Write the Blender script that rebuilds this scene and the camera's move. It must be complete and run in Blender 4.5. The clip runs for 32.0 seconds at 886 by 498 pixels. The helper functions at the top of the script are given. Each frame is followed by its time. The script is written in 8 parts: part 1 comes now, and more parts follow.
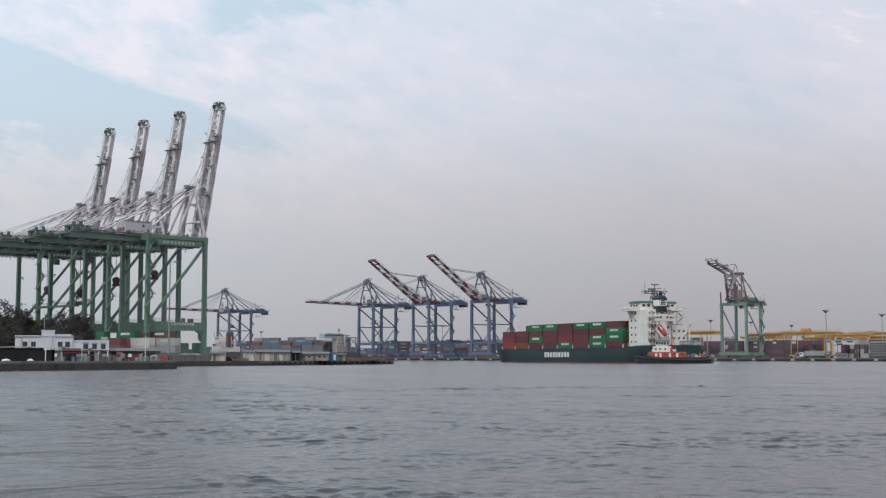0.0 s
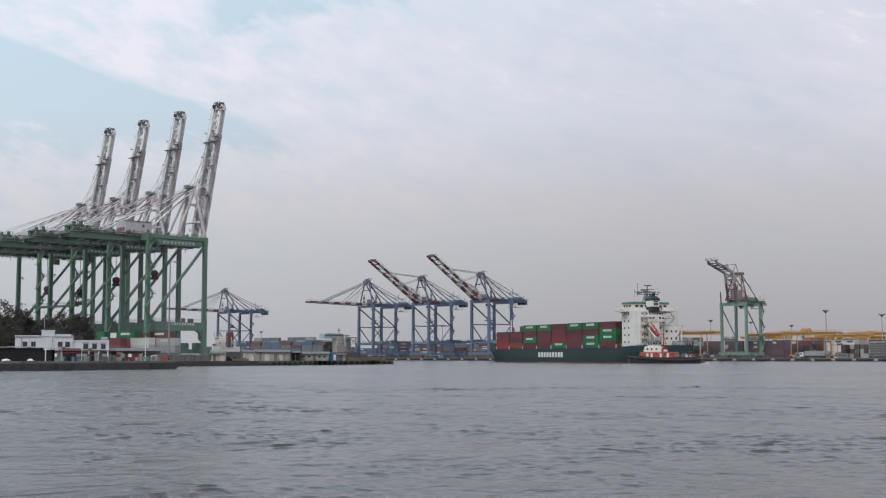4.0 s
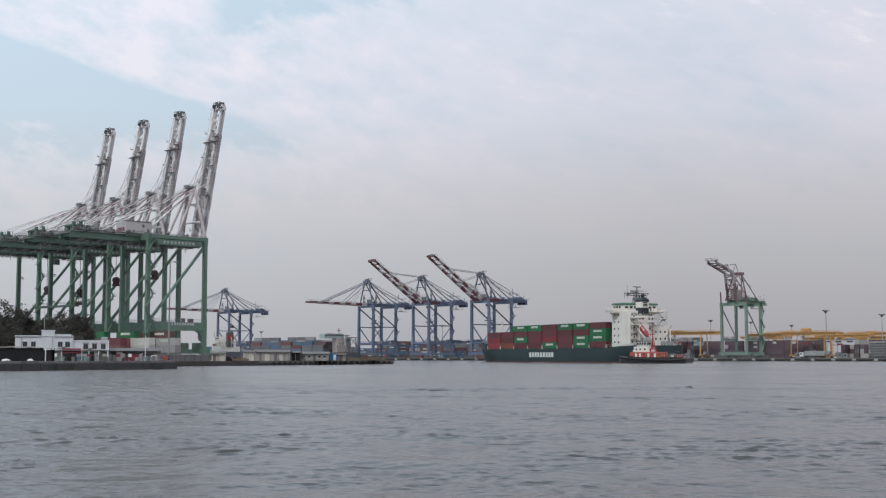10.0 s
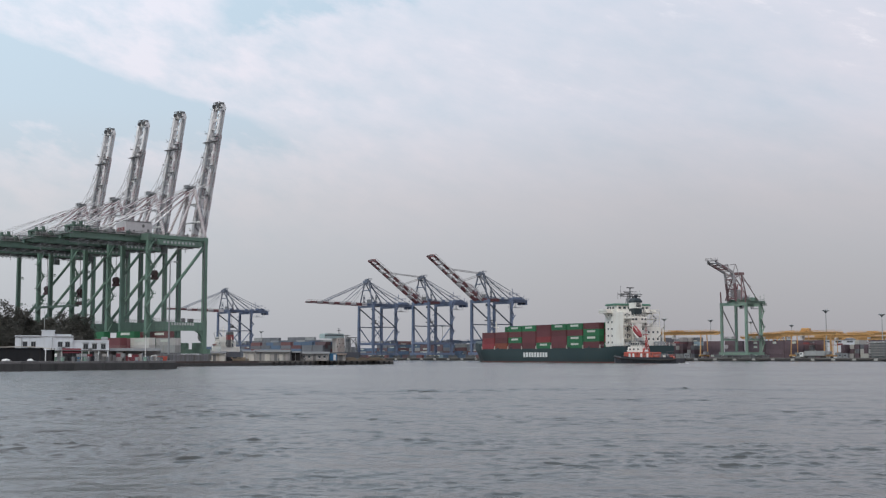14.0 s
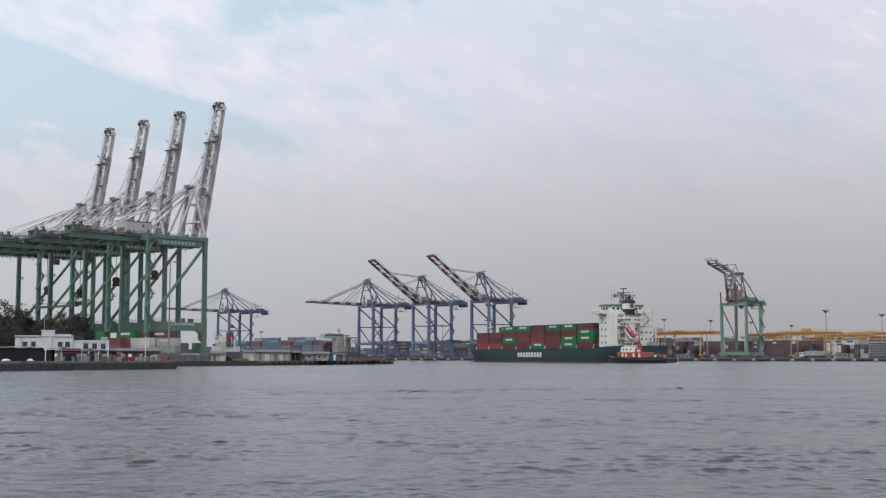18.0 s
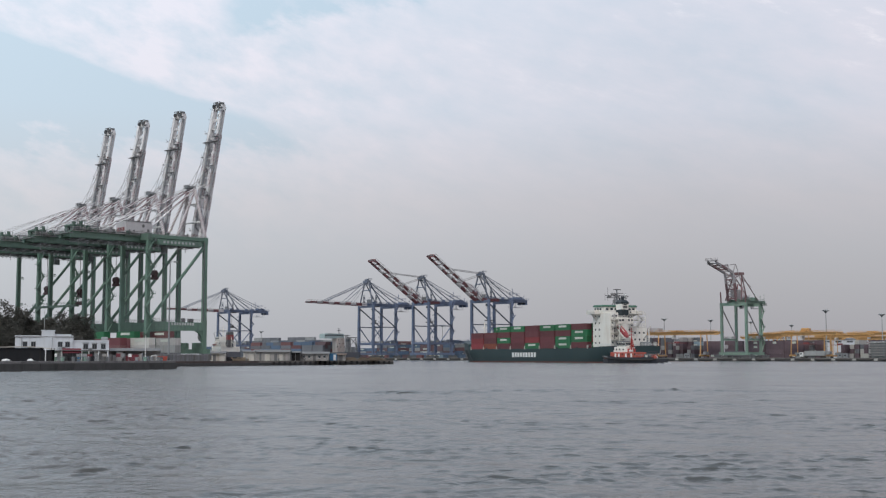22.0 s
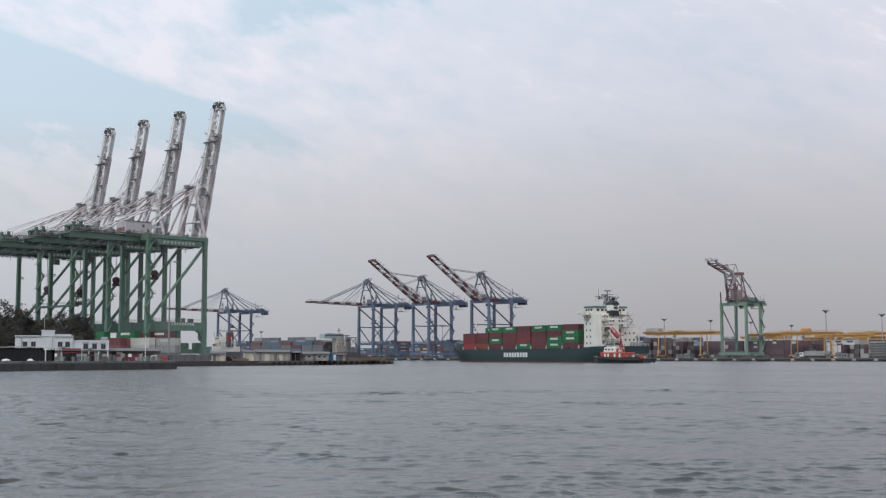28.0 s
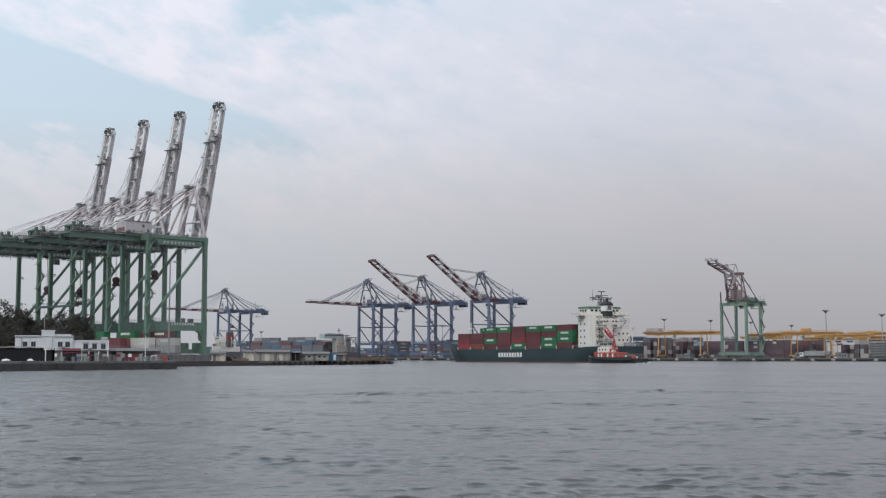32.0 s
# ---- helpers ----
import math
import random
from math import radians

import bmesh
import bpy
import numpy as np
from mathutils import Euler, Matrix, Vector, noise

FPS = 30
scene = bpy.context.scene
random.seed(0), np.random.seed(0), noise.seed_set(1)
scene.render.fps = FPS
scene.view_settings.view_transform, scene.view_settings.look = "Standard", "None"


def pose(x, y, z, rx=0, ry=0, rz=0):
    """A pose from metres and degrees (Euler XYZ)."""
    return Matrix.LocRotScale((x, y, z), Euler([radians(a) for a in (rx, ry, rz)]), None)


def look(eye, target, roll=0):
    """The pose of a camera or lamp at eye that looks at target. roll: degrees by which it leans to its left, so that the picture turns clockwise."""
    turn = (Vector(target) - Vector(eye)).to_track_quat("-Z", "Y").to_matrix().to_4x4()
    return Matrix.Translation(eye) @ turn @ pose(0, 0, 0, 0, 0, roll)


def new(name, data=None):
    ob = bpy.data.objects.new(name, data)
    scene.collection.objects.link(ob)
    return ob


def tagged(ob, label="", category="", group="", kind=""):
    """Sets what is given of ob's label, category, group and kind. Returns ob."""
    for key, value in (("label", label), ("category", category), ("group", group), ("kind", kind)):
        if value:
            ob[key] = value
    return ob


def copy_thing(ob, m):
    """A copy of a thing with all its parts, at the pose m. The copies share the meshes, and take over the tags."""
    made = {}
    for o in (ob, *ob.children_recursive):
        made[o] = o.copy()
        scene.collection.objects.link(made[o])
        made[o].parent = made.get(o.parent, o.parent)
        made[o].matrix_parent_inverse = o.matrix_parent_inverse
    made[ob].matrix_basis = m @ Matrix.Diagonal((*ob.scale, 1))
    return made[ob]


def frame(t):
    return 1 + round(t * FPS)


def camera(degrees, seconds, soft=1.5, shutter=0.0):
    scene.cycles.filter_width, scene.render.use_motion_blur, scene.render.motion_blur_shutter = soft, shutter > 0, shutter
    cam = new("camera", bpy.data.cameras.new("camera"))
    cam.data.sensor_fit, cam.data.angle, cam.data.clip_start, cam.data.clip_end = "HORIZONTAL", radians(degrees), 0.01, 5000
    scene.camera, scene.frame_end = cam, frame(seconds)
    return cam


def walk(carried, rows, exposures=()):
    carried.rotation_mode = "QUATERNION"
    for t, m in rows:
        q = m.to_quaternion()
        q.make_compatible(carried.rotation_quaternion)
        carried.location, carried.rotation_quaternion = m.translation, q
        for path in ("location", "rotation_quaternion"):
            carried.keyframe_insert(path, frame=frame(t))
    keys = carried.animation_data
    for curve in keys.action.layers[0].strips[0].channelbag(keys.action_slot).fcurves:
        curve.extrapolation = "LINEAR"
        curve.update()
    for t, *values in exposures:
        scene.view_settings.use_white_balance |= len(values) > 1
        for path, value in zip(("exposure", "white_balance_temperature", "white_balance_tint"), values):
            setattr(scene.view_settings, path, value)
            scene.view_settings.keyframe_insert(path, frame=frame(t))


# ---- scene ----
# ---------- camera: stands still on the water's edge, 2.2 m over the harbour ----------
cam = camera(38.42, 32.0, soft=1.25)
EYE = (0.0, 0.0, 2.2)
HOLD = pose(*EYE, 90 + 4.87, 0, 0)
walk(cam, [(0, HOLD), (32.0, HOLD)])

# ---------- light: high thin overcast, weak wide sun behind the camera ----------
SUN_ELEV, SUN_TURN = 48, 205


def make_world():
    w = bpy.data.worlds.new("harbour_sky")
    w.use_nodes = True
    scene.world = w
    nt = w.node_tree
    nt.nodes.clear()
    out = nt.nodes.new("ShaderNodeOutputWorld")
    sky = nt.nodes.new("ShaderNodeTexSky")
    sky.sky_type, sky.sun_disc = "NISHITA", False
    sky.sun_elevation, sky.sun_rotation = radians(SUN_ELEV), radians(SUN_TURN)
    sky.air_density, sky.dust_density = 1.2, 3.0
    bg_sky = nt.nodes.new("ShaderNodeBackground")
    bg_sky.inputs["Strength"].default_value = 0.06
    nt.links.new(sky.outputs[0], bg_sky.inputs[0])
    # overcast veil: grey haze low down, pale blue higher up
    co = nt.nodes.new("ShaderNodeTexCoord")
    sep = nt.nodes.new("ShaderNodeSeparateXYZ")
    nt.links.new(co.outputs["Generated"], sep.inputs[0])
    ramp = nt.nodes.new("ShaderNodeValToRGB")
    stops = [(0.0, (0.412, 0.404, 0.436)), (0.06, (0.478, 0.477, 0.511)), (0.12, (0.516, 0.537, 0.585)),
             (0.19, (0.535, 0.637, 0.742)), (0.30, (0.560, 0.701, 0.832)), (1.0, (0.50, 0.62, 0.76))]
    ramp.color_ramp.elements[0].position, ramp.color_ramp.elements[1].position = 0, 1
    for i, (p, c) in enumerate(stops):
        e = ramp.color_ramp.elements[0] if i == 0 else ramp.color_ramp.elements[-1] if i == len(stops) - 1 else ramp.color_ramp.elements.new(p)
        e.color = (*c, 1)
    nt.links.new(sep.outputs["Z"], ramp.inputs[0])
    bg_veil = nt.nodes.new("ShaderNodeBackground")
    nt.links.new(ramp.outputs[0], bg_veil.inputs[0])
    mix = nt.nodes.new("ShaderNodeMixShader")
    mix.inputs[0].default_value = 0.88
    nt.links.new(bg_sky.outputs[0], mix.inputs[1])
    nt.links.new(bg_veil.outputs[0], mix.inputs[2])
    nt.links.new(mix.outputs[0], out.inputs[0])


make_world()
sun = new("sun", bpy.data.lights.new("sun", "SUN"))
sun.data.energy, sun.data.angle, sun.data.color = 1.3, radians(14), (1.0, 0.95, 0.88)
_az, _el = radians(SUN_TURN), radians(SUN_ELEV)
SUN_FROM = Vector((math.sin(_az) * math.cos(_el), math.cos(_az) * math.cos(_el), math.sin(_el)))
sun.matrix_world = look(SUN_FROM * 400, (0, 0, 0))
scene.view_settings.exposure = 0.0


# ---------- materials ----------
def nodes_of(m):
    m.use_nodes = True
    nt = m.node_tree
    nt.nodes.clear()
    out = nt.nodes.new("ShaderNodeOutputMaterial")
    return nt, out


def surface(name, rgb, rough=0.55, metal=0.0, vary=0.18, dirt=0.25, dirt_rgb=(0.10, 0.075, 0.055), big=0.12, fine=2.5, bump=0.15, each=0.12,
            streak=0.0, spec=0.4):
    """A painted, concrete or metal surface: broad fading, fine grain, dirt patches, run-off streaks, a shade of its own for each piece."""
    m = bpy.data.materials.new(name)
    nt, out = nodes_of(m)
    N, L = nt.nodes.new, nt.links.new
    b = N("ShaderNodeBsdfPrincipled")
    L(b.outputs[0], out.inputs[0])
    b.inputs["Metallic"].default_value = metal
    b.inputs["Specular IOR Level"].default_value = spec
    co = N("ShaderNodeTexCoord")
    n1, n2, n3 = N("ShaderNodeTexNoise"), N("ShaderNodeTexNoise"), N("ShaderNodeTexNoise")
    info = N("ShaderNodeObjectInfo")
    off = N("ShaderNodeVectorMath")
    off.operation = "MULTIPLY_ADD"
    cmb = N("ShaderNodeCombineXYZ")
    for i in range(3):
        L(info.outputs["Random"], cmb.inputs[i])
    L(cmb.outputs[0], off.inputs[0])
    off.inputs[1].default_value = (37, 71, 53)
    L(co.outputs["Object"], off.inputs[2])
    n1.inputs["Scale"].default_value, n1.inputs["Detail"].default_value = big, 5
    n2.inputs["Scale"].default_value, n2.inputs["Detail"].default_value = fine, 4
    L(off.outputs[0], n1.inputs["Vector"])
    L(off.outputs[0], n2.inputs["Vector"])
    sc = N("ShaderNodeVectorMath")
    sc.operation = "MULTIPLY"
    sc.inputs[1].default_value = (1.6, 1.6, 0.12)
    L(off.outputs[0], sc.inputs[0])
    L(sc.outputs[0], n3.inputs["Vector"])
    n3.inputs["Scale"].default_value, n3.inputs["Detail"].default_value = 1.0, 3
    # value: broad + fine + each piece
    def math_node(op, a, bb, clamp=False):
        q = N("ShaderNodeMath")
        q.operation, q.use_clamp = op, clamp
        for i, s in enumerate((a, bb)):
            if isinstance(s, (int, float)):
                q.inputs[i].default_value = s
            else:
                L(s, q.inputs[i])
        return q.outputs[0]
    v = math_node("MULTIPLY", math_node("SUBTRACT", n1.outputs[0], 0.5), vary * 2)
    v = math_node("ADD", v, math_node("MULTIPLY", math_node("SUBTRACT", n2.outputs[0], 0.5), vary))
    v = math_node("ADD", v, math_node("MULTIPLY", math_node("SUBTRACT", info.outputs["Random"], 0.5), each * 2))
    v = math_node("ADD", v, 1.0)
    mul = N("ShaderNodeVectorMath")
    mul.operation = "SCALE"
    mul.inputs[0].default_value = rgb
    L(v, mul.inputs["Scale"])
    d = math_node("MULTIPLY", math_node("SUBTRACT", n1.outputs[0], 0.48, True), 4.0, True)
    d = math_node("MULTIPLY", math_node("ADD", d, math_node("MULTIPLY", math_node("SUBTRACT", n3.outputs[0], 0.5, True), 4.0 * streak / max(dirt, 0.01))), dirt, True)
    mix = N("ShaderNodeMix")
    mix.data_type = "RGBA"
    L(d, mix.inputs[0])
    L(mul.outputs[0], mix.inputs[6])
    mix.inputs[7].default_value = (*dirt_rgb, 1)
    L(mix.outputs[2], b.inputs["Base Color"])
    r = math_node("ADD", math_node("MULTIPLY", n2.outputs[0], 0.25), rough - 0.12, True)
    L(r, b.inputs["Roughness"])
    if bump:
        bp = N("ShaderNodeBump")
        bp.inputs["Strength"].default_value, bp.inputs["Distance"].default_value = bump, 0.03
        L(n2.outputs[0], bp.inputs["Height"])
        L(bp.outputs[0], b.inputs["Normal"])
    return m


def hatched(name, rgb_a, rgb_b, pitch, share=0.5, lean=1.0, rough=0.5):
    """Two paints in slanting warning bands, counted along the local z and x."""
    m = surface(name, rgb_a, rough)
    nt = m.node_tree
    N, L = nt.nodes.new, nt.links.new
    co, sep = N("ShaderNodeTexCoord"), N("ShaderNodeSeparateXYZ")
    L(co.outputs["Object"], sep.inputs[0])
    ad = N("ShaderNodeMath")
    ad.operation, ad.inputs[1].default_value = "MULTIPLY_ADD", lean
    L(sep.outputs["Y"], ad.inputs[0])
    cant = N("ShaderNodeMath")
    cant.operation, cant.inputs[1].default_value = "MULTIPLY_ADD", -0.7
    L(sep.outputs["X"], cant.inputs[0])
    L(sep.outputs["Z"], cant.inputs[2])
    L(cant.outputs[0], ad.inputs[2])
    dv, fr, gt = N("ShaderNodeMath"), N("ShaderNodeMath"), N("ShaderNodeMath")
    dv.operation, dv.inputs[1].default_value = "DIVIDE", pitch
    fr.operation = "FRACT"
    gt.operation, gt.inputs[1].default_value = "LESS_THAN", share
    L(ad.outputs[0], dv.inputs[0])
    L(dv.outputs[0], fr.inputs[0])
    L(fr.outputs[0], gt.inputs[0])
    mx = N("ShaderNodeMix")
    mx.data_type = "RGBA"
    L(gt.outputs[0], mx.inputs[0])
    b = [n for n in nt.nodes if n.type == "BSDF_PRINCIPLED"][0]
    L(b.inputs["Base Color"].links[0].from_socket, mx.inputs[6])
    mx.inputs[7].default_value = (*rgb_b, 1)
    L(mx.outputs[2], b.inputs["Base Color"])
    return m


def glass_dark(name):
    m = bpy.data.materials.new(name)
    nt, out = nodes_of(m)
    b = nt.nodes.new("ShaderNodeBsdfPrincipled")
    b.inputs["Base Color"].default_value, b.inputs["Roughness"].default_value = (0.035, 0.042, 0.05, 1), 0.1
    nt.links.new(b.outputs[0], out.inputs[0])
    return m


def water_surface():
    m = bpy.data.materials.new("harbour_water")
    nt, out = nodes_of(m)
    N, L = nt.nodes.new, nt.links.new
    b = N("ShaderNodeBsdfPrincipled")
    L(b.outputs[0], out.inputs[0])
    b.inputs["IOR"].default_value = 1.33
    co = N("ShaderNodeTexCoord")
    n0, n1, n2 = N("ShaderNodeTexNoise"), N("ShaderNodeTexNoise"), N("ShaderNodeTexNoise")
    for n, s, d in ((n0, 0.02, 4), (n1, 1.7, 6), (n2, 6.0, 4)):
        n.inputs["Scale"].default_value, n.inputs["Detail"].default_value = s, d
        L(co.outputs["Object"], n.inputs["Vector"])
    mix = N("ShaderNodeMix")
    mix.data_type = "RGBA"
    L(n0.outputs[0], mix.inputs[0])
    mix.inputs[6].default_value, mix.inputs[7].default_value = (0.056, 0.057, 0.055, 1), (0.072, 0.072, 0.069, 1)
    L(mix.outputs[2], b.inputs["Base Color"])
    rg = N("ShaderNodeMath")
    rg.operation, rg.inputs[1].default_value, rg.inputs[2].default_value = "MULTIPLY_ADD", 0.16, 0.12
    L(n0.outputs[0], rg.inputs[0])
    L(rg.outputs[0], b.inputs["Roughness"])
    n3, b0 = N("ShaderNodeTexNoise"), N("ShaderNodeBump")
    n3.inputs["Scale"].default_value, n3.inputs["Detail"].default_value = 0.55, 4
    L(co.outputs["Object"], n3.inputs["Vector"])
    b0.inputs["Strength"].default_value, b0.inputs["Distance"].default_value = 0.6, 0.5
    L(n3.outputs[0], b0.inputs["Height"])
    b1, b2 = N("ShaderNodeBump"), N("ShaderNodeBump")
    L(b0.outputs[0], b1.inputs["Normal"])
    b1.inputs["Strength"].default_value, b1.inputs["Distance"].default_value = 0.5, 0.13
    b2.inputs["Strength"].default_value, b2.inputs["Distance"].default_value = 0.35, 0.03
    L(n1.outputs[0], b1.inputs["Height"])
    L(n2.outputs[0], b2.inputs["Height"])
    L(b1.outputs[0], b2.inputs["Normal"])
    L(b2.outputs[0], b.inputs["Normal"])
    return m


def cloud_glow():
    """Thin cloud over the blue: light added in soft puffs and streaks, with a long wedge of clear sky to the one side."""
    m = bpy.data.materials.new("cloud_veil")
    nt, out = nodes_of(m)
    N, L = nt.nodes.new, nt.links.new

    def mth(op, a, bb=0.0, cc=None, clamp=False):
        q = N("ShaderNodeMath")
        q.operation, q.use_clamp = op, clamp
        for i, s in enumerate((a, bb) if cc is None else (a, bb, cc)):
            if isinstance(s, (int, float)):
                q.inputs[i].default_value = s
            else:
                L(s, q.inputs[i])
        return q.outputs[0]

    def step(v, lo, hi):
        q = N("ShaderNodeMapRange")
        q.interpolation_type = "SMOOTHSTEP"
        q.inputs[1].default_value, q.inputs[2].default_value = lo, hi
        L(v, q.inputs[0])
        return q.outputs[0]

    def noise(x, y, scale, detail, rough=0.55, seed=0.0):
        c, n = N("ShaderNodeCombineXYZ"), N("ShaderNodeTexNoise")
        L(x, c.inputs[0])
        L(y, c.inputs[1])
        c.inputs[2].default_value = seed
        n.inputs["Scale"].default_value, n.inputs["Detail"].default_value, n.inputs["Roughness"].default_value = scale, detail, rough
        L(c.outputs[0], n.inputs["Vector"])
        return mth("SUBTRACT", n.outputs[0], 0.5)
    co, sep = N("ShaderNodeTexCoord"), N("ShaderNodeSeparateXYZ")
    L(co.outputs["Object"], sep.inputs[0])
    x, y, z = sep.outputs
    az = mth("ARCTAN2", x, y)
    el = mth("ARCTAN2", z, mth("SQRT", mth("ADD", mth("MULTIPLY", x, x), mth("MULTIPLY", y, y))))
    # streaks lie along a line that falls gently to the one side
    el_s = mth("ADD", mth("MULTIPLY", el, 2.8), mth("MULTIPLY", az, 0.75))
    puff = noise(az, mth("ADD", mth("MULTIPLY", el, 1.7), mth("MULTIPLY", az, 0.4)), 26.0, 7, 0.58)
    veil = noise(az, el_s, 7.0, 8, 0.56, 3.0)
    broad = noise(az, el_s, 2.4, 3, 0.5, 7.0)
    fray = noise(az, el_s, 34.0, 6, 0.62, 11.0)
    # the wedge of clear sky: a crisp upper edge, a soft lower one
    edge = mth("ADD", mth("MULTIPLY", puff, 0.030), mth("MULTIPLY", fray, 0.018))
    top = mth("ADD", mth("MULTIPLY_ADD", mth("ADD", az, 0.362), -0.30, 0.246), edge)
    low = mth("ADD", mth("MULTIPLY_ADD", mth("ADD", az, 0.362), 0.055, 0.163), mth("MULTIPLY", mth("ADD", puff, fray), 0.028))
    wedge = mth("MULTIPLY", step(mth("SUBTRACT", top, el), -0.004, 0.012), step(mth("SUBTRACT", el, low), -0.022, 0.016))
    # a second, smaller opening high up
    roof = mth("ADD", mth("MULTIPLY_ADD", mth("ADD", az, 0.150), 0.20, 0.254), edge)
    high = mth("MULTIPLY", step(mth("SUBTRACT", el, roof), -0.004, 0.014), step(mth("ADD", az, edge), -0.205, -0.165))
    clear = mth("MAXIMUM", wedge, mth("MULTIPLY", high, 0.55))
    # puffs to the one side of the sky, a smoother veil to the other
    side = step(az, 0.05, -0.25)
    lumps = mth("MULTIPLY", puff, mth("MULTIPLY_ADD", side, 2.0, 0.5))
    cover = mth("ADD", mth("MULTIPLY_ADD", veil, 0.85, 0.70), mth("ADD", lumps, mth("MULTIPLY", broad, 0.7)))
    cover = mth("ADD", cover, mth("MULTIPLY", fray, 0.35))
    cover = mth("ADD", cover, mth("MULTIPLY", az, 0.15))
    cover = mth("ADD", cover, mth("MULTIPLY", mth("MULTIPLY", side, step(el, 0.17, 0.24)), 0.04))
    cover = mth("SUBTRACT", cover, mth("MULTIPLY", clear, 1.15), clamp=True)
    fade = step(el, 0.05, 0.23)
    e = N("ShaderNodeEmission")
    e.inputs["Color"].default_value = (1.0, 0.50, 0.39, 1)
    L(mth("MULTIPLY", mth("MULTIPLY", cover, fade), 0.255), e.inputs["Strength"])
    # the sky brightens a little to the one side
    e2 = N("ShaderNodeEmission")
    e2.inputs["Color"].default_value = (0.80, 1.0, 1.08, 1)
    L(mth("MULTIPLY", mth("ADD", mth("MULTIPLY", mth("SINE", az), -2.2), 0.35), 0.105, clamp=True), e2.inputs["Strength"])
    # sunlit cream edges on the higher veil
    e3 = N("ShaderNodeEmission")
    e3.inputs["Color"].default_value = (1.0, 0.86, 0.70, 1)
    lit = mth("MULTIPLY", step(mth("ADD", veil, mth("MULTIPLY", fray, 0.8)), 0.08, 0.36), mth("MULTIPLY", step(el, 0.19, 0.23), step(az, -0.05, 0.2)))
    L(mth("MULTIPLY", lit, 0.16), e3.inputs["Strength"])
    shade = N("ShaderNodeBsdfTransparent").outputs[0]
    for glow in (e, e2, e3):
        ad = N("ShaderNodeAddShader")
        L(shade, ad.inputs[0])
        L(glow.outputs[0], ad.inputs[1])
        shade = ad.outputs[0]
    L(shade, out.inputs[0])
    return m


# GREEN, BLUE and DARK: base colours raised to imitate the lift of haze
GREEN = surface("crane_green_paint", (0.126, 0.206, 0.161), 0.55, vary=0.28, dirt=0.5, dirt_rgb=(0.085, 0.098, 0.088), streak=0.45)
PALE_GREEN = surface("faded_green_paint", (0.18, 0.275, 0.222), 0.6, vary=0.25, dirt=0.35, dirt_rgb=(0.16, 0.14, 0.11), streak=0.3)
BLUE = surface("crane_blue_paint", (0.135, 0.172, 0.258), 0.55, vary=0.22, dirt=0.3, dirt_rgb=(0.13, 0.14, 0.17), streak=0.25)
WHITE = surface("white_paint", (0.74, 0.74, 0.73), 0.5, vary=0.08, dirt=0.3, dirt_rgb=(0.42, 0.38, 0.33), streak=0.3, each=0.05)
PIPE_WHITE = surface("crane_white_paint", (0.70, 0.685, 0.685), 0.5, vary=0.1, dirt=0.35, dirt_rgb=(0.3, 0.26, 0.24), streak=0.3)
HATCH = hatched("red_white_bands", (0.66, 0.64, 0.64), (0.21, 0.115, 0.13), 1.15, 0.38, 1.0)
RED = surface("signal_red_paint", (0.25, 0.065, 0.068), 0.5, dirt=0.3, streak=0.2)
DARK = surface("dark_steel", (0.125, 0.127, 0.13), 0.55, dirt=0.3, bump=0.1)
GREY = surface("grey_steel", (0.24, 0.25, 0.26), 0.5, dirt=0.3, streak=0.2)
CABLE = surface("steel_rope", (0.20, 0.19, 0.19), 0.5, bump=0)
GLASS = glass_dark("dark_window_glass")
WATER = water_surface()
CONCRETE = surface("quay_concrete", (0.22, 0.215, 0.20), 0.85, vary=0.3, dirt=0.5, dirt_rgb=(0.08, 0.075, 0.07), big=0.08, streak=0.5)
DARK_STONE = surface("wet_quay_stone", (0.075, 0.072, 0.07), 0.8, vary=0.4, dirt=0.5, dirt_rgb=(0.02, 0.022, 0.02), big=0.3, streak=0.4)
ASPHALT = surface("yard_asphalt", (0.075, 0.075, 0.075), 0.9, vary=0.3, dirt=0.4, dirt_rgb=(0.12, 0.11, 0.1), big=0.05)


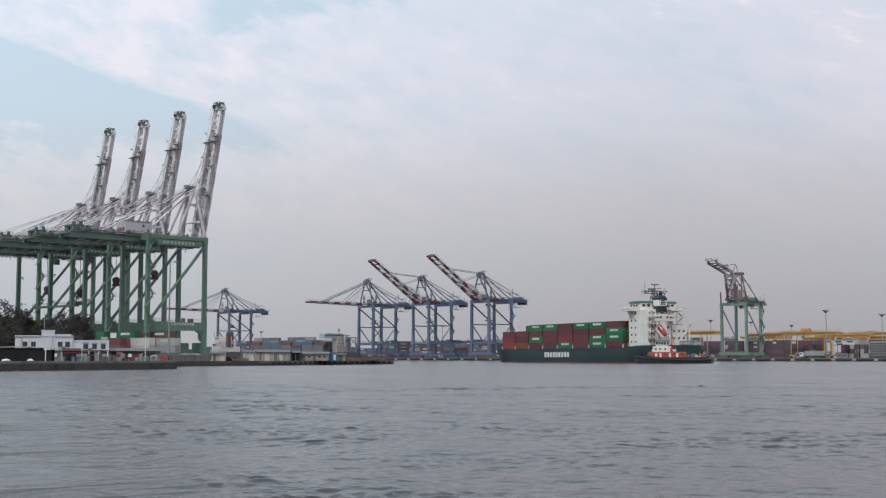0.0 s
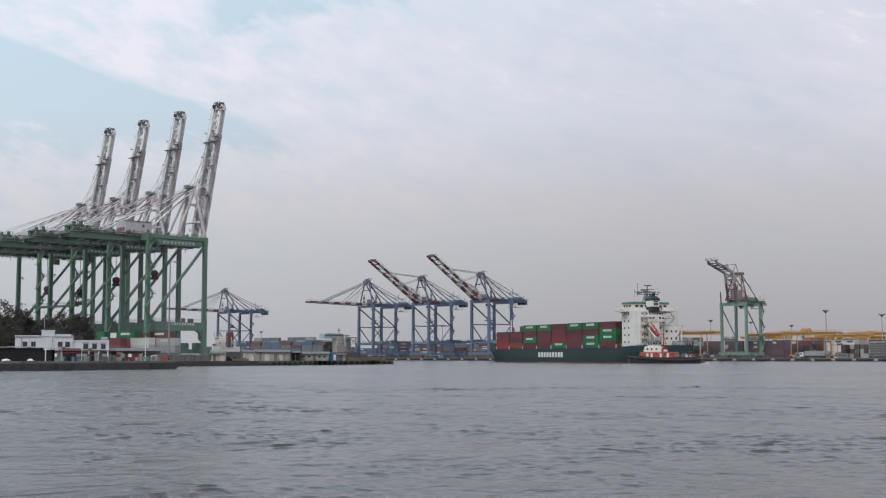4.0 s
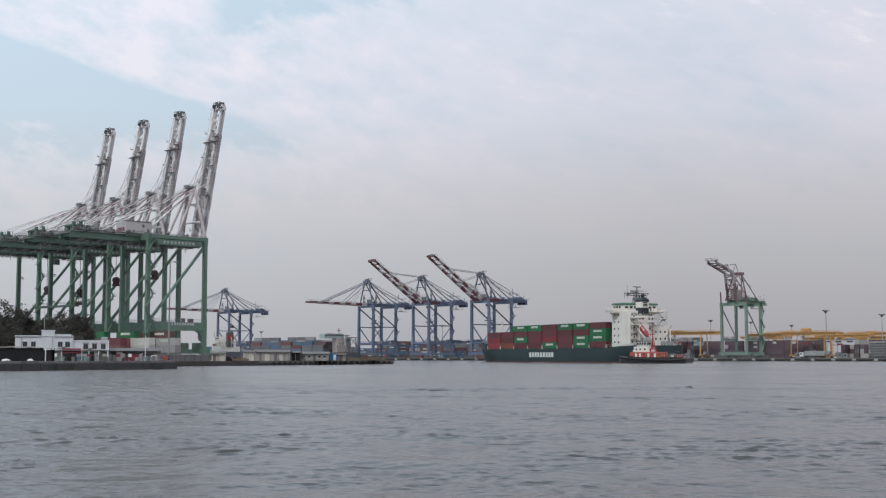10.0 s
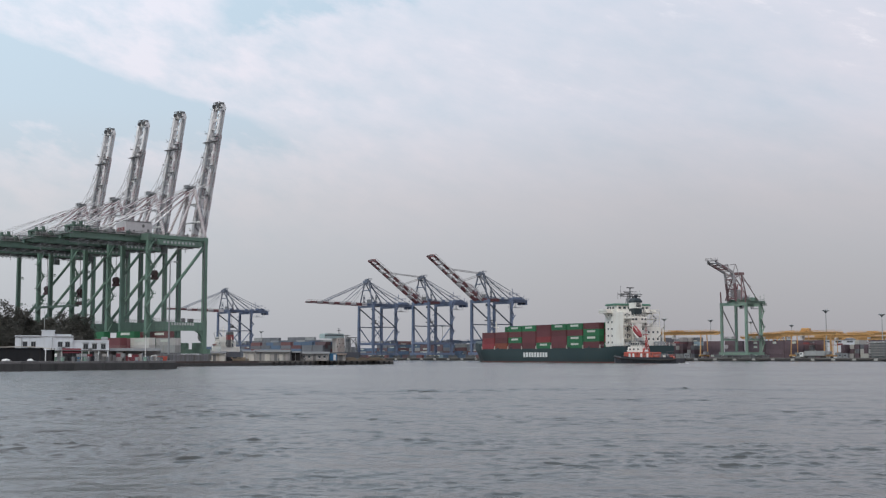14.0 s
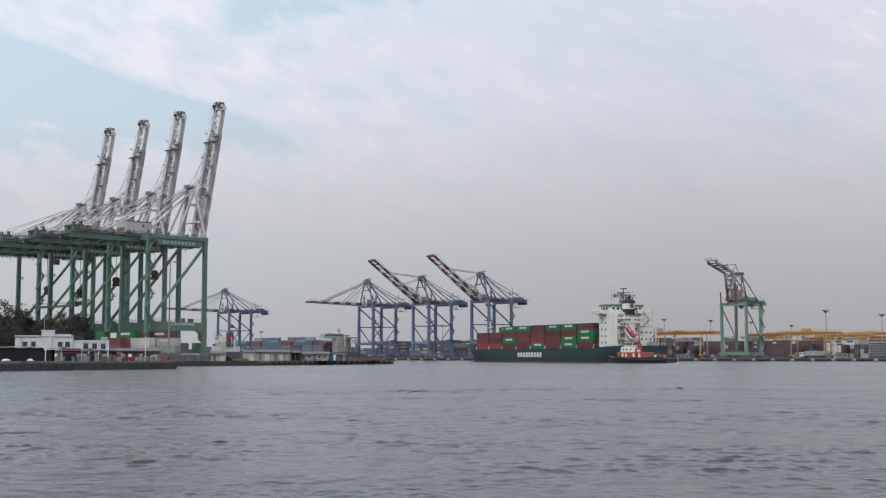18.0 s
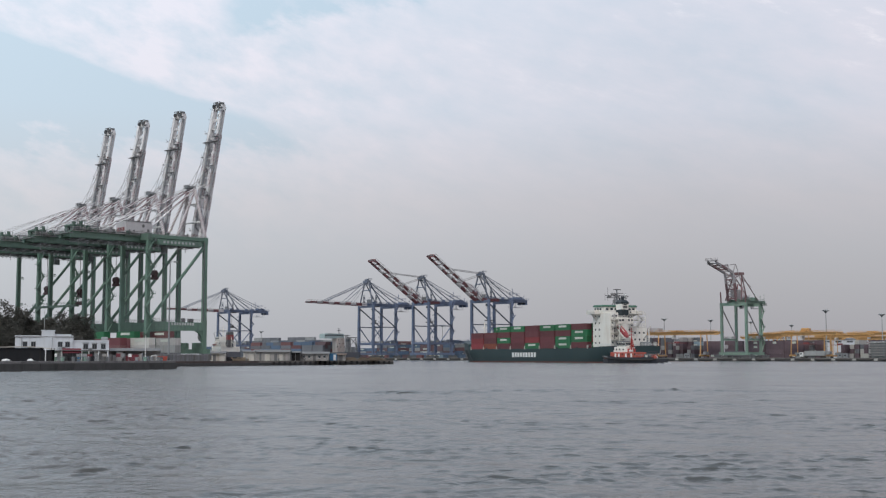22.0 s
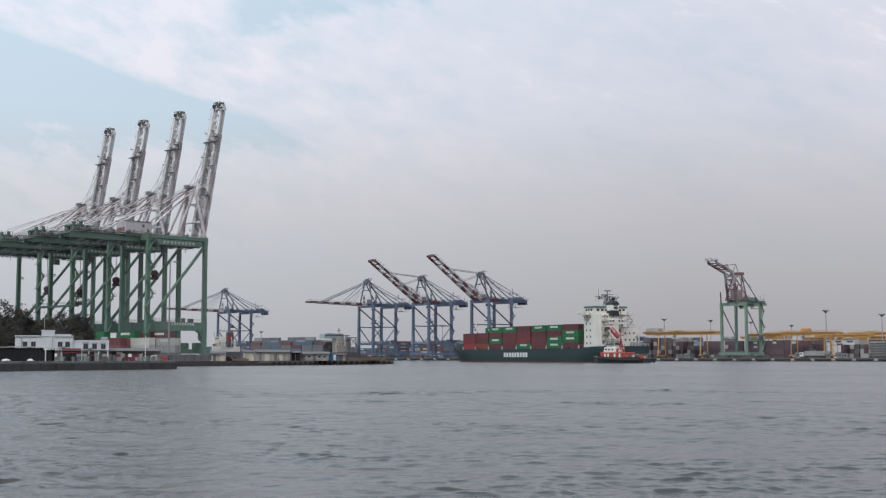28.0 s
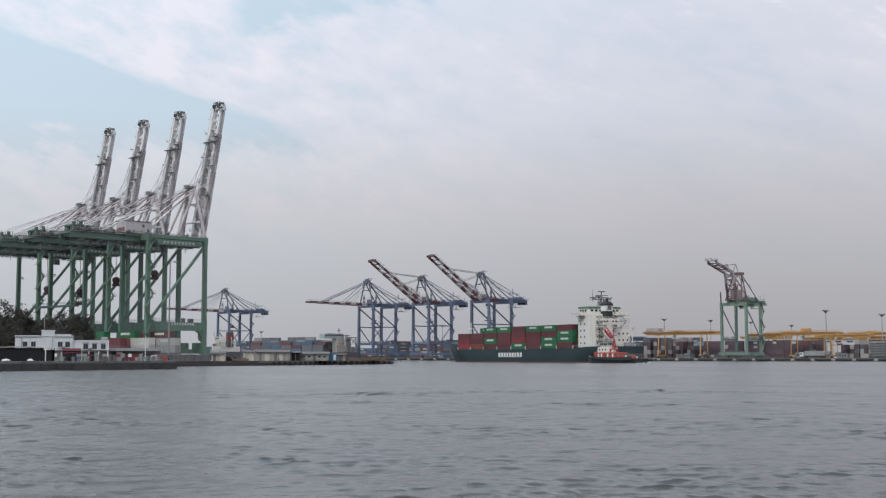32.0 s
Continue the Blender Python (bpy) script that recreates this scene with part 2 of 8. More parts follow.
# ---------- mesh kit ----------
class MB:
    """Gathers boxes, beams, tubes and plates into one mesh."""

    def __init__(self):
        self.v, self.f = [], []

    def add(self, verts, faces):
        n = len(self.v)
        self.v += [tuple(p) for p in verts]
        self.f += [tuple(i + n for i in q) for q in faces]
        return self

    def box(self, x, y, z, sx, sy, sz, turn=None):
        """Centre and full sizes."""
        c = [Vector((a * sx / 2, b * sy / 2, d * sz / 2)) for d in (-1, 1) for b in (-1, 1) for a in (-1, 1)]
        if turn is not None:
            c = [turn @ p for p in c]
        o = Vector((x, y, z))
        return self.add([p + o for p in c], [(0, 2, 3, 1), (4, 5, 7, 6), (0, 1, 5, 4), (2, 6, 7, 3), (0, 4, 6, 2), (1, 3, 7, 5)])

    def chamfer(self, x, y, z, sx, sy, sz, c):
        """A box with its upright and top edges cut back by c."""
        rings = []
        for zz, k in ((-sz / 2, 0), (sz / 2 - c, 0), (sz / 2, c)):
            a, b = sx / 2 - k, sy / 2 - k
            rings.append([(x + px, y + py, z + zz) for px, py in ((a - c, -b), (a, -b + c), (a, b - c), (a - c, b), (-a + c, b), (-a, b - c), (-a, -b + c), (-a + c, -b))])
        return self.loft(rings)

    def loft(self, rings, cap=True):
        n = len(rings[0])
        faces = [(k * n + i, k * n + (i + 1) % n, (k + 1) * n + (i + 1) % n, (k + 1) * n + i) for k in range(len(rings) - 1) for i in range(n)]
        if cap:
            faces += [tuple(range(n))[::-1], tuple((len(rings) - 1) * n + i for i in range(n))]
        return self.add([p for r in rings for p in r], faces)

    def beam(self, p, q, w, h, w2=None, h2=None):
        """A box girder from p to q: w across, h in its upright plane."""
        p, q = Vector(p), Vector(q)
        d = (q - p).normalized()
        side = d.cross(Vector((0, 0, 1)))
        side = Vector((0, 1, 0)) if side.length < 1e-3 else side.normalized()
        up = side.cross(d)
        w2, h2 = w if w2 is None else w2, h if h2 is None else h2
        ring = lambda o, a, b: [o + side * (a * i / 2) + up * (b * j / 2) for i, j in ((-1, -1), (1, -1), (1, 1), (-1, 1))]
        return self.loft([ring(p, w, h), ring(q, w2, h2)])

    def tube(self, p, q, r, n=8, r2=None):
        p, q = Vector(p), Vector(q)
        d = (q - p).normalized()
        s = d.orthogonal().normalized()
        t = d.cross(s)
        ring = lambda o, k: [o + (s * math.cos(2 * math.pi * i / n) + t * math.sin(2 * math.pi * i / n)) * k for i in range(n)]
        return self.loft([ring(p, r), ring(q, r if r2 is None else r2)])

    def rail(self, pts, height=1.1, post=2.0, r=0.05):
        """A handrail with posts and a mid bar along pts."""
        for a, b in zip(pts, pts[1:]):
            a, b = Vector(a), Vector(b)
            n = max(1, int((b - a).length / post))
            for i in range(n + 1):
                o = a.lerp(b, i / n)
                self.tube(o, o + Vector((0, 0, height)), r, 4)
            for k in (0.55, 1.0):
                self.tube(a + Vector((0, 0, height * k)), b + Vector((0, 0, height * k)), r, 4)
        return self

    def mesh(self, name, smooth=False):
        me = bpy.data.meshes.new(name)
        me.from_pydata(self.v, [], self.f)
        bm = bmesh.new()
        bm.from_mesh(me)
        bmesh.ops.recalc_face_normals(bm, faces=bm.faces)
        bm.to_mesh(me)
        bm.free()
        if smooth:
            me.polygons.foreach_set("use_smooth", [True] * len(me.polygons))
            me.set_sharp_from_angle(angle=radians(32))
        return me


def part(name, mb, material, parent, label="", at=None):
    """One mesh object under a thing or a part."""
    me = mb if isinstance(mb, bpy.types.Mesh) else mb.mesh(name)
    if not me.materials:
        me.materials.append(material)
    ob = new(name, me)
    ob.parent = parent
    if at is not None:
        ob.matrix_basis = at
    return tagged(ob, label) if label else ob


def thing(name, label, category, group="", kind="", at=None):
    ob = new(name)
    ob.empty_display_size = 0.5
    if at is not None:
        ob.matrix_basis = at
    return tagged(ob, label, category, group, kind)


def solid(name, mb, material, label, category, group="", kind="", at=None):
    """A thing of one mesh."""
    me = mb if isinstance(mb, bpy.types.Mesh) else mb.mesh(name)
    if not me.materials:
        me.materials.append(material)
    ob = new(name, me)
    if at is not None:
        ob.matrix_basis = at
    return tagged(ob, label, category, group, kind)


def plate(pts, z0, z1):
    """An upright prism over a polygon (counter-clockwise)."""
    return MB().loft([[(x, y, z0) for x, y in pts], [(x, y, z1) for x, y in pts]])
# ---------- water, land, sky ----------
GROUND_A, GROUND_B = 1.25, 1.8     # peninsula, far terminal


RIPPLE, CHOP, HEAVE, LEAN = 0.066, 0.070, 0.020, 2.4


def build_water():
    inner, dense = radians(23), 640
    ang = np.concatenate([np.linspace(-inner, inner, dense), np.linspace(inner, 2 * math.pi - inner, 50)[1:-1]])
    rad, r = [0.02, 1.0, 2.0, 4.0, 6.0, 8.0], 9.5
    while r < 900:
        rad.append(r)
        r *= 1.006 if r < 13 else 1.0031 if r < 130 else 1.0045
    rad += [1200, 1700, 2400, 3400, 4700]
    rad = np.array(rad)
    A, R = np.meshgrid(ang, rad)
    X, Y = np.sin(A) * R, np.cos(A) * R
    step = np.gradient(rad)[:, None] * np.ones_like(A)
    rng = np.random.default_rng(5)

    def waves(n, lo, hi, head, spread, slope, chop):
        """A short-crested sea of n trains between two lengths with one rms slope, its crests gathered by chop; fades where the mesh is too coarse."""
        dx, dy, dz = np.zeros_like(X), np.zeros_like(X), np.zeros_like(X)
        for k in range(n):
            wl = lo * (hi / lo) ** (k / (n - 1))
            th = radians(rng.normal(head, spread))
            c, s, kk = math.cos(th), math.sin(th), 2 * math.pi / wl
            fade = np.clip((wl / (step * 2.4) - 0.5) / 1.2, 0, 1)
            warp = 0.8 * np.sin(X * 0.13 + k) + 0.8 * np.sin(Y * 0.11 + 2.1 * k)
            amp = slope * (0.6 + 0.8 * rng.random()) / kk * math.sqrt(2 / n) * fade
            ph = kk * (c * X + s * Y) + rng.random() * 6.28 + warp
            dz += amp * np.sin(ph)
            dx += chop * c * amp * np.cos(ph)
            dy += chop * s * amp * np.cos(ph)
        return dx, dy, dz
    # wavelets that come in patches, over a low long heave; gusts, an old wake and a reflection stand-in roughen bands
    # of the harbour
    patch = np.zeros_like(X)
    for k in range(14):
        wl = 2.5 * 8 ** (k / 13)
        th = rng.random() * 6.28
        patch += np.sin(math.cos(th) * 6.28 / wl * 0.5 * X + math.sin(th) * 6.28 / wl * Y + rng.random() * 6.28)
    patch = np.clip(0.82 + patch / 5.5, 0.15, 2.2)
    gust_dim = 0.9 + 0.25 * np.sin(X * 0.031 + 1.3 * np.sin(Y * 0.017)) * np.sin(Y * 0.023 + 0.9)
    broken = np.clip(0.5 + 0.5 * np.sin(X * 0.9 + 1.7 * np.sin(Y * 0.21)) + 0.5 * np.sin(X * 2.1 - Y * 0.7 + 2.0 * np.sin(X * 0.31)), 0.45, 1.1)
    gust_dim += 1.5 * np.exp(-((Y - 84 - 0.10 * X - 3 * np.sin(X * 0.1)) / 4.5) ** 2) * np.exp(-((X - 4) / 22) ** 4) * broken
    gust_dim += 1.8 * np.exp(-((Y - 148 - 0.2 * X) / 10) ** 2) * np.exp(-((X - 42) / 26) ** 4) * broken
    # steeper chop on this bearing darkens the water, standing for the cranes' reflection
    gust_dim += 0.30 * (1 - np.tanh((X + 0.17 * Y) / (2 + 0.02 * np.abs(Y))))
    parts = [(waves(46, 0.14, 0.5, 86, 42, RIPPLE, 0.7), patch * gust_dim), (waves(56, 0.36, 1.4, 84, 52, CHOP, 1.0), (0.4 + 0.6 * patch) * gust_dim), (waves(20, 2.0, 11.0, 70, 30, HEAVE, 0.5), gust_dim)]
    DX, DY, Z = (sum(w[i] * k for w, k in parts) for i in range(3))
    # crests lean towards the near shore
    DY = DY - LEAN * parts[1][0][2] * parts[1][1]
    for D in (DX, DY):
        D[R > 900] = 0
    X, Y = X + DX, Y + DY
    Z[R > 900] = 0
    n_r, n_a = X.shape
    verts = np.stack([X, Y, Z], -1).reshape(-1, 3)
    idx = np.arange(n_r * n_a).reshape(n_r, n_a)
    nxt = np.roll(idx, -1, axis=1)
    quads = np.stack([idx[:-1], nxt[:-1], nxt[1:], idx[1:]], -1).reshape(-1, 4)[:, ::-1]
    me = bpy.data.meshes.new("water")
    me.vertices.add(len(verts))
    me.vertices.foreach_set("co", verts.ravel())
    me.loops.add(quads.size)
    me.loops.foreach_set("vertex_index", quads.ravel().astype(np.int32))
    me.polygons.add(len(quads))
    me.polygons.foreach_set("loop_start", (np.arange(len(quads)) * 4).astype(np.int32))
    me.polygons.foreach_set("use_smooth", np.ones(len(quads), bool))
    me.update(calc_edges=True)
    me.validate()
    me.materials.append(WATER)
    return tagged(new("water", me), "grey-green harbour water with short choppy wavelets", "water", kind="structure")


water = build_water()
sea_bed = solid("sea_bed", plate([(-4800, -4800), (4800, -4800), (4800, 4800), (-4800, 4800)], -9.0, -8.0), DARK_STONE,
                "dark mud bed under the harbour water", "sea bed", kind="structure")

# peninsula with the near quay on its one side and the crane quay on the other
NEAR_EDGE = [(-130, 60), (-110, 120), (-70.4, 202), (-51.95, 240), (-65.5, 308), (-46.3, 346), (-33, 382), (-16.7, 412)]
FAR_SIDE = [(-20, 419), (-88.5, 487), (-900, 1287), (-1500, 1300), (-1500, 60)]
peninsula = solid("ground_peninsula", plate(NEAR_EDGE + FAR_SIDE, -8.5, GROUND_A), CONCRETE,
                  "grey concrete quay apron of the peninsula above the water", "ground", kind="structure")
# far terminal, to the horizon
QUAY = [(1500, -350), (262, 668), (174, 743), (128, 774), (-560, 1462), (-3400, 4300), (4400, 4300), (4400, -350)]
terminal = solid("ground", plate(QUAY, -8.5, GROUND_B), ASPHALT, "dark asphalt container yard behind a straight concrete quay", "ground", kind="structure")


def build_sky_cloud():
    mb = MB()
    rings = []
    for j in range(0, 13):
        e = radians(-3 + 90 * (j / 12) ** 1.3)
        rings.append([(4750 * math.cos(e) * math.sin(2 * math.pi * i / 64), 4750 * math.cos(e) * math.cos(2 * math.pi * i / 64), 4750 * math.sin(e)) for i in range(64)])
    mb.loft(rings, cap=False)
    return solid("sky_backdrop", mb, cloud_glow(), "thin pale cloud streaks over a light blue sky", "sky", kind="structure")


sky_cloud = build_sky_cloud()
# ---------- ship-to-shore cranes: local x towards the water, y along the quay, z up ----------
def bogie_mesh():
    mb = MB().box(0, 0, 1.35, 0.9, 4.6, 0.5)
    for y in (-1.6, -0.55, 0.55, 1.6):
        mb.tube((-0.25, y, 0.45), (0.25, y, 0.45), 0.45, 10)
    mb.box(0, 0, 1.9, 0.7, 1.2, 0.7).box(0, -1.1, 0.85, 0.6, 1.7, 0.5).box(0, 1.1, 0.85, 0.6, 1.7, 0.5)
    return mb


def stair_tower(cr, x, y, z0, z1, mat, side=-1):
    """Landings with rails and flights zigzagging up one leg."""
    n = max(3, int((z1 - z0) / 4.6))
    for i in range(n):
        za, zb = z0 + (z1 - z0) * i / n, z0 + (z1 - z0) * (i + 1) / n
        xa, xb = (x - 1.4, x + 1.4) if i % 2 else (x + 1.4, x - 1.4)
        fl = MB().beam((xa, y + side * 1.4, za), (xb, y + side * 1.4, zb), 0.8, 0.25)
        fl.box(xb, y + side * 1.2, zb, 1.7, 1.7, 0.18)
        fl.rail([(xb - 0.8, y + side * 2.0, zb), (xb + 0.8, y + side * 2.0, zb)], 1.1, 0.8, 0.06)
        part("stair_flight", fl, mat, cr)


def big_crane(hook=31.2, wide=False):
    """Large gantry crane, boom folded up: four box legs, twin girders, tube mast with stays."""
    cr = thing("gantry_crane", "large dark green container crane with raised white banded boom", "crane", "dark green cranes along the quay")
    G, W, TOP = 25.0, 17.5, 46.6
    for x in (0, -G):
        for y in (0, W):
            leg = MB()
            leg.loft([[(x + a * s, y + b * s * 0.9, z) for a, b in ((-1, -1), (1, -1), (1, 1), (-1, 1))]
                      for z, s in ((2.6, 0.85), (10.0, 0.85), (13.5, 0.88), (16.5, 0.78), (TOP, 0.72))])
            part("leg", leg, GREEN, cr)
        part("sill_beam", MB().beam((x, -3.4, 3.2), (x, W + 3.4, 3.2), 1.5, 1.7), GREEN, cr)
        part("upper_cross_beam", MB().beam((x, -0.9, TOP - 1.2), (x, W + 0.9, TOP - 1.2), 1.6, 2.4), GREEN, cr)
        for y in (-1.8, W + 1.8):
            for k in (-2.6, 2.6):
                part("bogie", BOGIE, DARK, cr, at=pose(x, y + k * 0.45 - (1.0 if k < 0 else -1.0), 0, 0, 0, 0))
    for y in (0, W):
        part("portal_beam", MB().beam((-G, y, 12.5), (0, y, 12.5), 1.5, 3.2), GREEN, cr)
        for s, x in ((-1, 0),):
            h = MB()
            prof = [(x, 6.8)] + [(x + s * (0.9 + 4.2 * (1 - math.cos(a))), 6.8 + 4.2 * math.sin(a)) for a in np.linspace(0, math.pi / 2, 7)] + [(x, 11.1)]
            h.loft([[(px, y - 0.55, pz) for px, pz in prof], [(px, y + 0.55, pz) for px, pz in prof]])
            part("haunch", h, GREEN, cr)
        part("diagonal_brace", MB().tube((-0.6, y, 42.8), (-G + 1.0, y, 14.6), 0.58, 10), GREEN, cr)
        part("portal_rail", MB().rail([(-G, y - 0.6, 14.1), (0, y - 0.6, 14.1)], 1.1, 2.5, 0.05), GREY, cr)
    for x in (0, -G):
        for y in (3.4, W - 3.4):
            part("bogie_housing", MB().chamfer(x, y, 5.2, 1.7, 6.6, 2.6, 0.25).box(x, y, 3.6, 1.3, 5.0, 1.2), GREEN, cr)
    for i in range(9):
        part("letter_block", MB().box(-14.6 + i * 1.15, -0.78, 13.4, 0.75, 0.06, 1.0), LETTER_GREY, cr)
    part("top_tie_beam", MB().beam((-G, 0, TOP - 0.9), (0, 0, TOP - 0.9), 1.2, 1.3), GREEN, cr)
    part("top_tie_beam", MB().beam((-G, W, TOP - 0.9), (0, W, TOP - 0.9), 1.2, 1.3), GREEN, cr)
    # twin girders with walkway, lettered plate on the outer face
    for y, o in ((5.3, -1), (12.2, 1)):
        gd = part("main_girder", MB().beam((-54, y, 44.8), (2.5, y, 44.8), 1.3, 2.3), GREEN, cr)
        part("walkway", MB().box(-26, y + o * 1.3, 46.0, 56, 1.0, 0.12).rail([(-54, y + o * 2.2, 46.1), (2, y + o * 2.2, 46.1)], 1.2, 1.9, 0.06).rail([(-54, y + o * 0.4, 46.1), (2, y + o * 0.4, 46.1)], 1.2, 1.9, 0.06), BOOM_GREY, cr)
        for i in range(9):
            part("letter_block", MB().box(-19.0 + i * 1.55, y + o * 0.68, 44.8, 0.8, 0.06, 1.0), LETTER_GREY, gd)
    part("side_beam", MB().beam((-21.5, -0.9, 43.6), (-2.5, -0.9, 43.6), 0.8, 2.0), GREEN, cr)
    for i in range(9):
        part("letter_block", MB().box(-19.0 + i * 1.6, -1.33, 43.7, 0.85, 0.06, 0.95), LETTER_GREY, cr)
    for x in (-53, -46, -39, -32, -12, -4):
        part("girder_tie", MB().beam((x, 5.3, 44.9), (x, 12.2, 44.9), 0.9, 1.6), GREEN, cr)
    # festoon loops and lamp brackets under the girders
    for i in range(16):
        fx = -52 + i * 1.7
        lp = MB()
        pts = [Vector((fx + 1.7 * k / 6, 3.9, 43.0 - 1.5 * math.sin(math.pi * k / 6))) for k in range(7)]
        for a, b in zip(pts, pts[1:]):
            lp.tube(a, b, 0.08, 4)
        part("festoon_loop", lp, DARK, cr)
    for i, fx in enumerate((-50, -43, -35, -30, -20, -8)):
        part("floodlight", MB().box(fx, 3.4, 43.0, 0.9, 0.6, 0.5), DARK, cr)
        part("girder_stiffener", MB().beam((fx, 5.3, 43.2), (fx, 12.2, 43.2), 0.5, 0.7), DARK, cr)
    part("cable_tray", MB().beam((-53, 4.2, 46.6), (0, 4.2, 46.6), 0.5, 0.35), DARK, cr)
    # machinery house, gear on the backreach
    mh = part("machinery_house", MB().chamfer(-26.5, 7.6, 48.7, 11.5, 6.6, 5.0, 0.3), BOOM_WHITE, cr, "white machinery house with dark vents")
    part("roof_rim", MB().box(-26.5, 7.6, 51.28, 11.9, 7.0, 0.16), BOOM_GREY, mh)
    part("house_base", MB().box(-26.5, 7.8, 45.8, 12.4, 8.0, 0.8), GREEN, mh)
    part("vent", MB().tube((-24.6, 4.32, 49.6), (-24.6, 4.2, 49.6), 0.62, 12), DARK, mh)
    part("door", MB().box(-22.5, 4.28, 47.5, 0.9, 0.08, 2.0), DARK, mh)
    part("vent", MB().box(-28.6, 4.28, 47.6, 0.9, 0.08, 0.6), DARK, mh)
    for i, w in enumerate((1.3, 1.0, 1.3)):
        part("number_bar", MB().box(-32.29, 5.5 + i * 1.7, 48.0, 0.06, w, 1.5), RED, mh)
    part("house_rail", MB().rail([(-32.6, 3.9, 46.25), (-20.4, 3.9, 46.25)], 1.1, 1.6, 0.06), GREY, mh)
    for x, h in ((-52.4, 2.9), (-49.6, 3.3), (-46.6, 1.8), (-43.0, 1.2), (-36.5, 1.4)):
        w = MB().chamfer(x, 5.6, 46.0 + h / 2, 0.9, 1.3, h, 0.15).chamfer(x + 1.0, 7.4, 46.0 + h * 0.4, 1.5, 2.0, h * 0.8, 0.15).chamfer(x + 0.4, 10.4, 46.0 + h * 0.35, 1.6, 1.8, h * 0.7, 0.15)
        w.tube((x, 5.0, 46.6 + h * 0.5), (x, 11.4, 46.6 + h * 0.5), 0.55, 9).tube((x - 0.5, 5.6, 46 + h), (x + 0.5, 5.6, 46 + h), 0.5, 9).tube((x + 1.3, 5.2, 46), (x + 1.3, 5.2, 46.6 + h), 0.1, 5)
        part("winch_frame", w, WINCH_GREEN, cr)
    # rope sheaves, cable boxes and pipework strewn along the girder tops
    rg = random.Random(23)
    for i in range(22):
        x, y = -51 + 2.3 * i + rg.uniform(-0.7, 0.7), rg.choice((4.3, 6.2, 8.7, 11.6))
        if -33.5 < x < -19.5:
            continue
        hh = rg.uniform(0.4, 1.1)
        q = MB().chamfer(x, y, 46.0 + hh / 2, rg.uniform(0.5, 1.5), rg.uniform(0.5, 1.2), hh, 0.08)
        q.tube((x - 1.2, y - 0.4, 46.2 + 0.7 * hh), (x + 1.4, y + 0.3, 46.2 + rg.uniform(0.4, 1.6)), 0.09, 5)
        part("deck_gear", q, rg.choice((BOOM_GREY, GREY, WINCH_GREEN, PIPE_WHITE, PIPE_WHITE)), cr)
    part("end_platform", MB().box(-54.4, 8.75, 45.2, 1.8, 9.5, 0.2).rail([(-55.2, 4, 45.3), (-55.2, 13.5, 45.3)], 1.2, 1.5, 0.06), GREY, cr)
    # mast at the waterside legs
    AX, AZ = -0.8, 65.8
    for y, ya in ((1.0, 6.4), (16.5, 11.1)):
        part("mast_leg", MB().tube((0.8, y, TOP), (AX, ya, AZ), 0.62, 10), HATCH, cr, "white tube leg with red bands")
        part("mast_back_leg", MB().tube((-9.5, 5.3 if y < 8 else 12.2, 46.0), (AX, ya, AZ - 0.5), 0.5, 10), HATCH, cr)
        for foot, rad in ((-24.5, 0.42), (-43.0, 0.27)):
            low_end, head = Vector((foot, 5.3 if y < 8 else 12.2, 46.2)), Vector((AX, ya, AZ + 0.2))
            knee = low_end.lerp(head, 0.5)
            part("backstay", MB().tube(low_end, knee, rad, 8), PIPE_WHITE, cr)
            part("backstay", MB().tube(knee, head, rad * 0.92, 8), HATCH, cr)
        part("hoist_rope", MB().tube((-52.5, 5.6 if y < 8 else 11.9, 47.0), (AX, ya, AZ + 0.8), 0.05, 4).tube((-49, 5.9 if y < 8 else 11.6, 46.8), (AX, ya, AZ + 1.0), 0.06, 4), CABLE, cr)
    for z in (53.0, 60.0):
        k = (z - TOP) / (AZ - TOP)
        part("mast_cross_tube", MB().tube((0.8 - 1.6 * k, 1 + 5.4 * k, z), (0.8 - 1.6 * k, 16.5 - 5.4 * k, z), 0.35, 8), PIPE_WHITE, cr)
    part("mast_head", MB().box(AX, 8.75, AZ + 0.2, 1.4, 4.6, 0.8).tube((AX, 7.0, AZ + 0.9), (AX, 10.5, AZ + 0.9), 0.5, 10), GREY, cr, "grey sheave head")
    # ladder tower up the landward side of the mast
    lt = MB()
    feet, crown = [Vector((-7.5 + a, 6.6 + b, 46.6)) for a, b in ((0, 0), (1.5, 0), (0, 1.5), (1.5, 1.5))], Vector((5.0, 1.2, 17.5))
    for p in feet:
        lt.tube(p, p + crown, 0.11, 5)
    for k in range(9):
        o = crown * (k / 9)
        lt.tube(feet[0] + o, feet[1] + o + crown / 9, 0.09, 4).tube(feet[2] + o, feet[0] + o + crown / 9, 0.09, 4).box(*(feet[0] + o + Vector((0.8, 0.8, 0))), 1.9, 1.9, 0.14)
    part("mast_ladder_tower", lt, BOOM_GREY, cr)
    part("mast_platform", MB().box(AX - 1.0, 8.75, AZ + 0.5, 2.6, 4.4, 0.13).rail([(AX - 2.2, 6.6, AZ + 0.6), (AX - 2.2, 10.9, AZ + 0.6), (AX + 0.3, 10.9, AZ + 0.6)], 1.1, 1.2, 0.06).rail([(AX - 2.2, 6.6, AZ + 0.6), (AX + 0.3, 6.6, AZ + 0.6)], 1.1, 1.2, 0.06).chamfer(AX - 1.5, 9.6, AZ + 1.2, 1.2, 1.7, 1.3, 0.1).chamfer(AX - 1.4, 7.4, AZ + 0.9, 0.9, 0.9, 0.8, 0.1), GREY, cr)
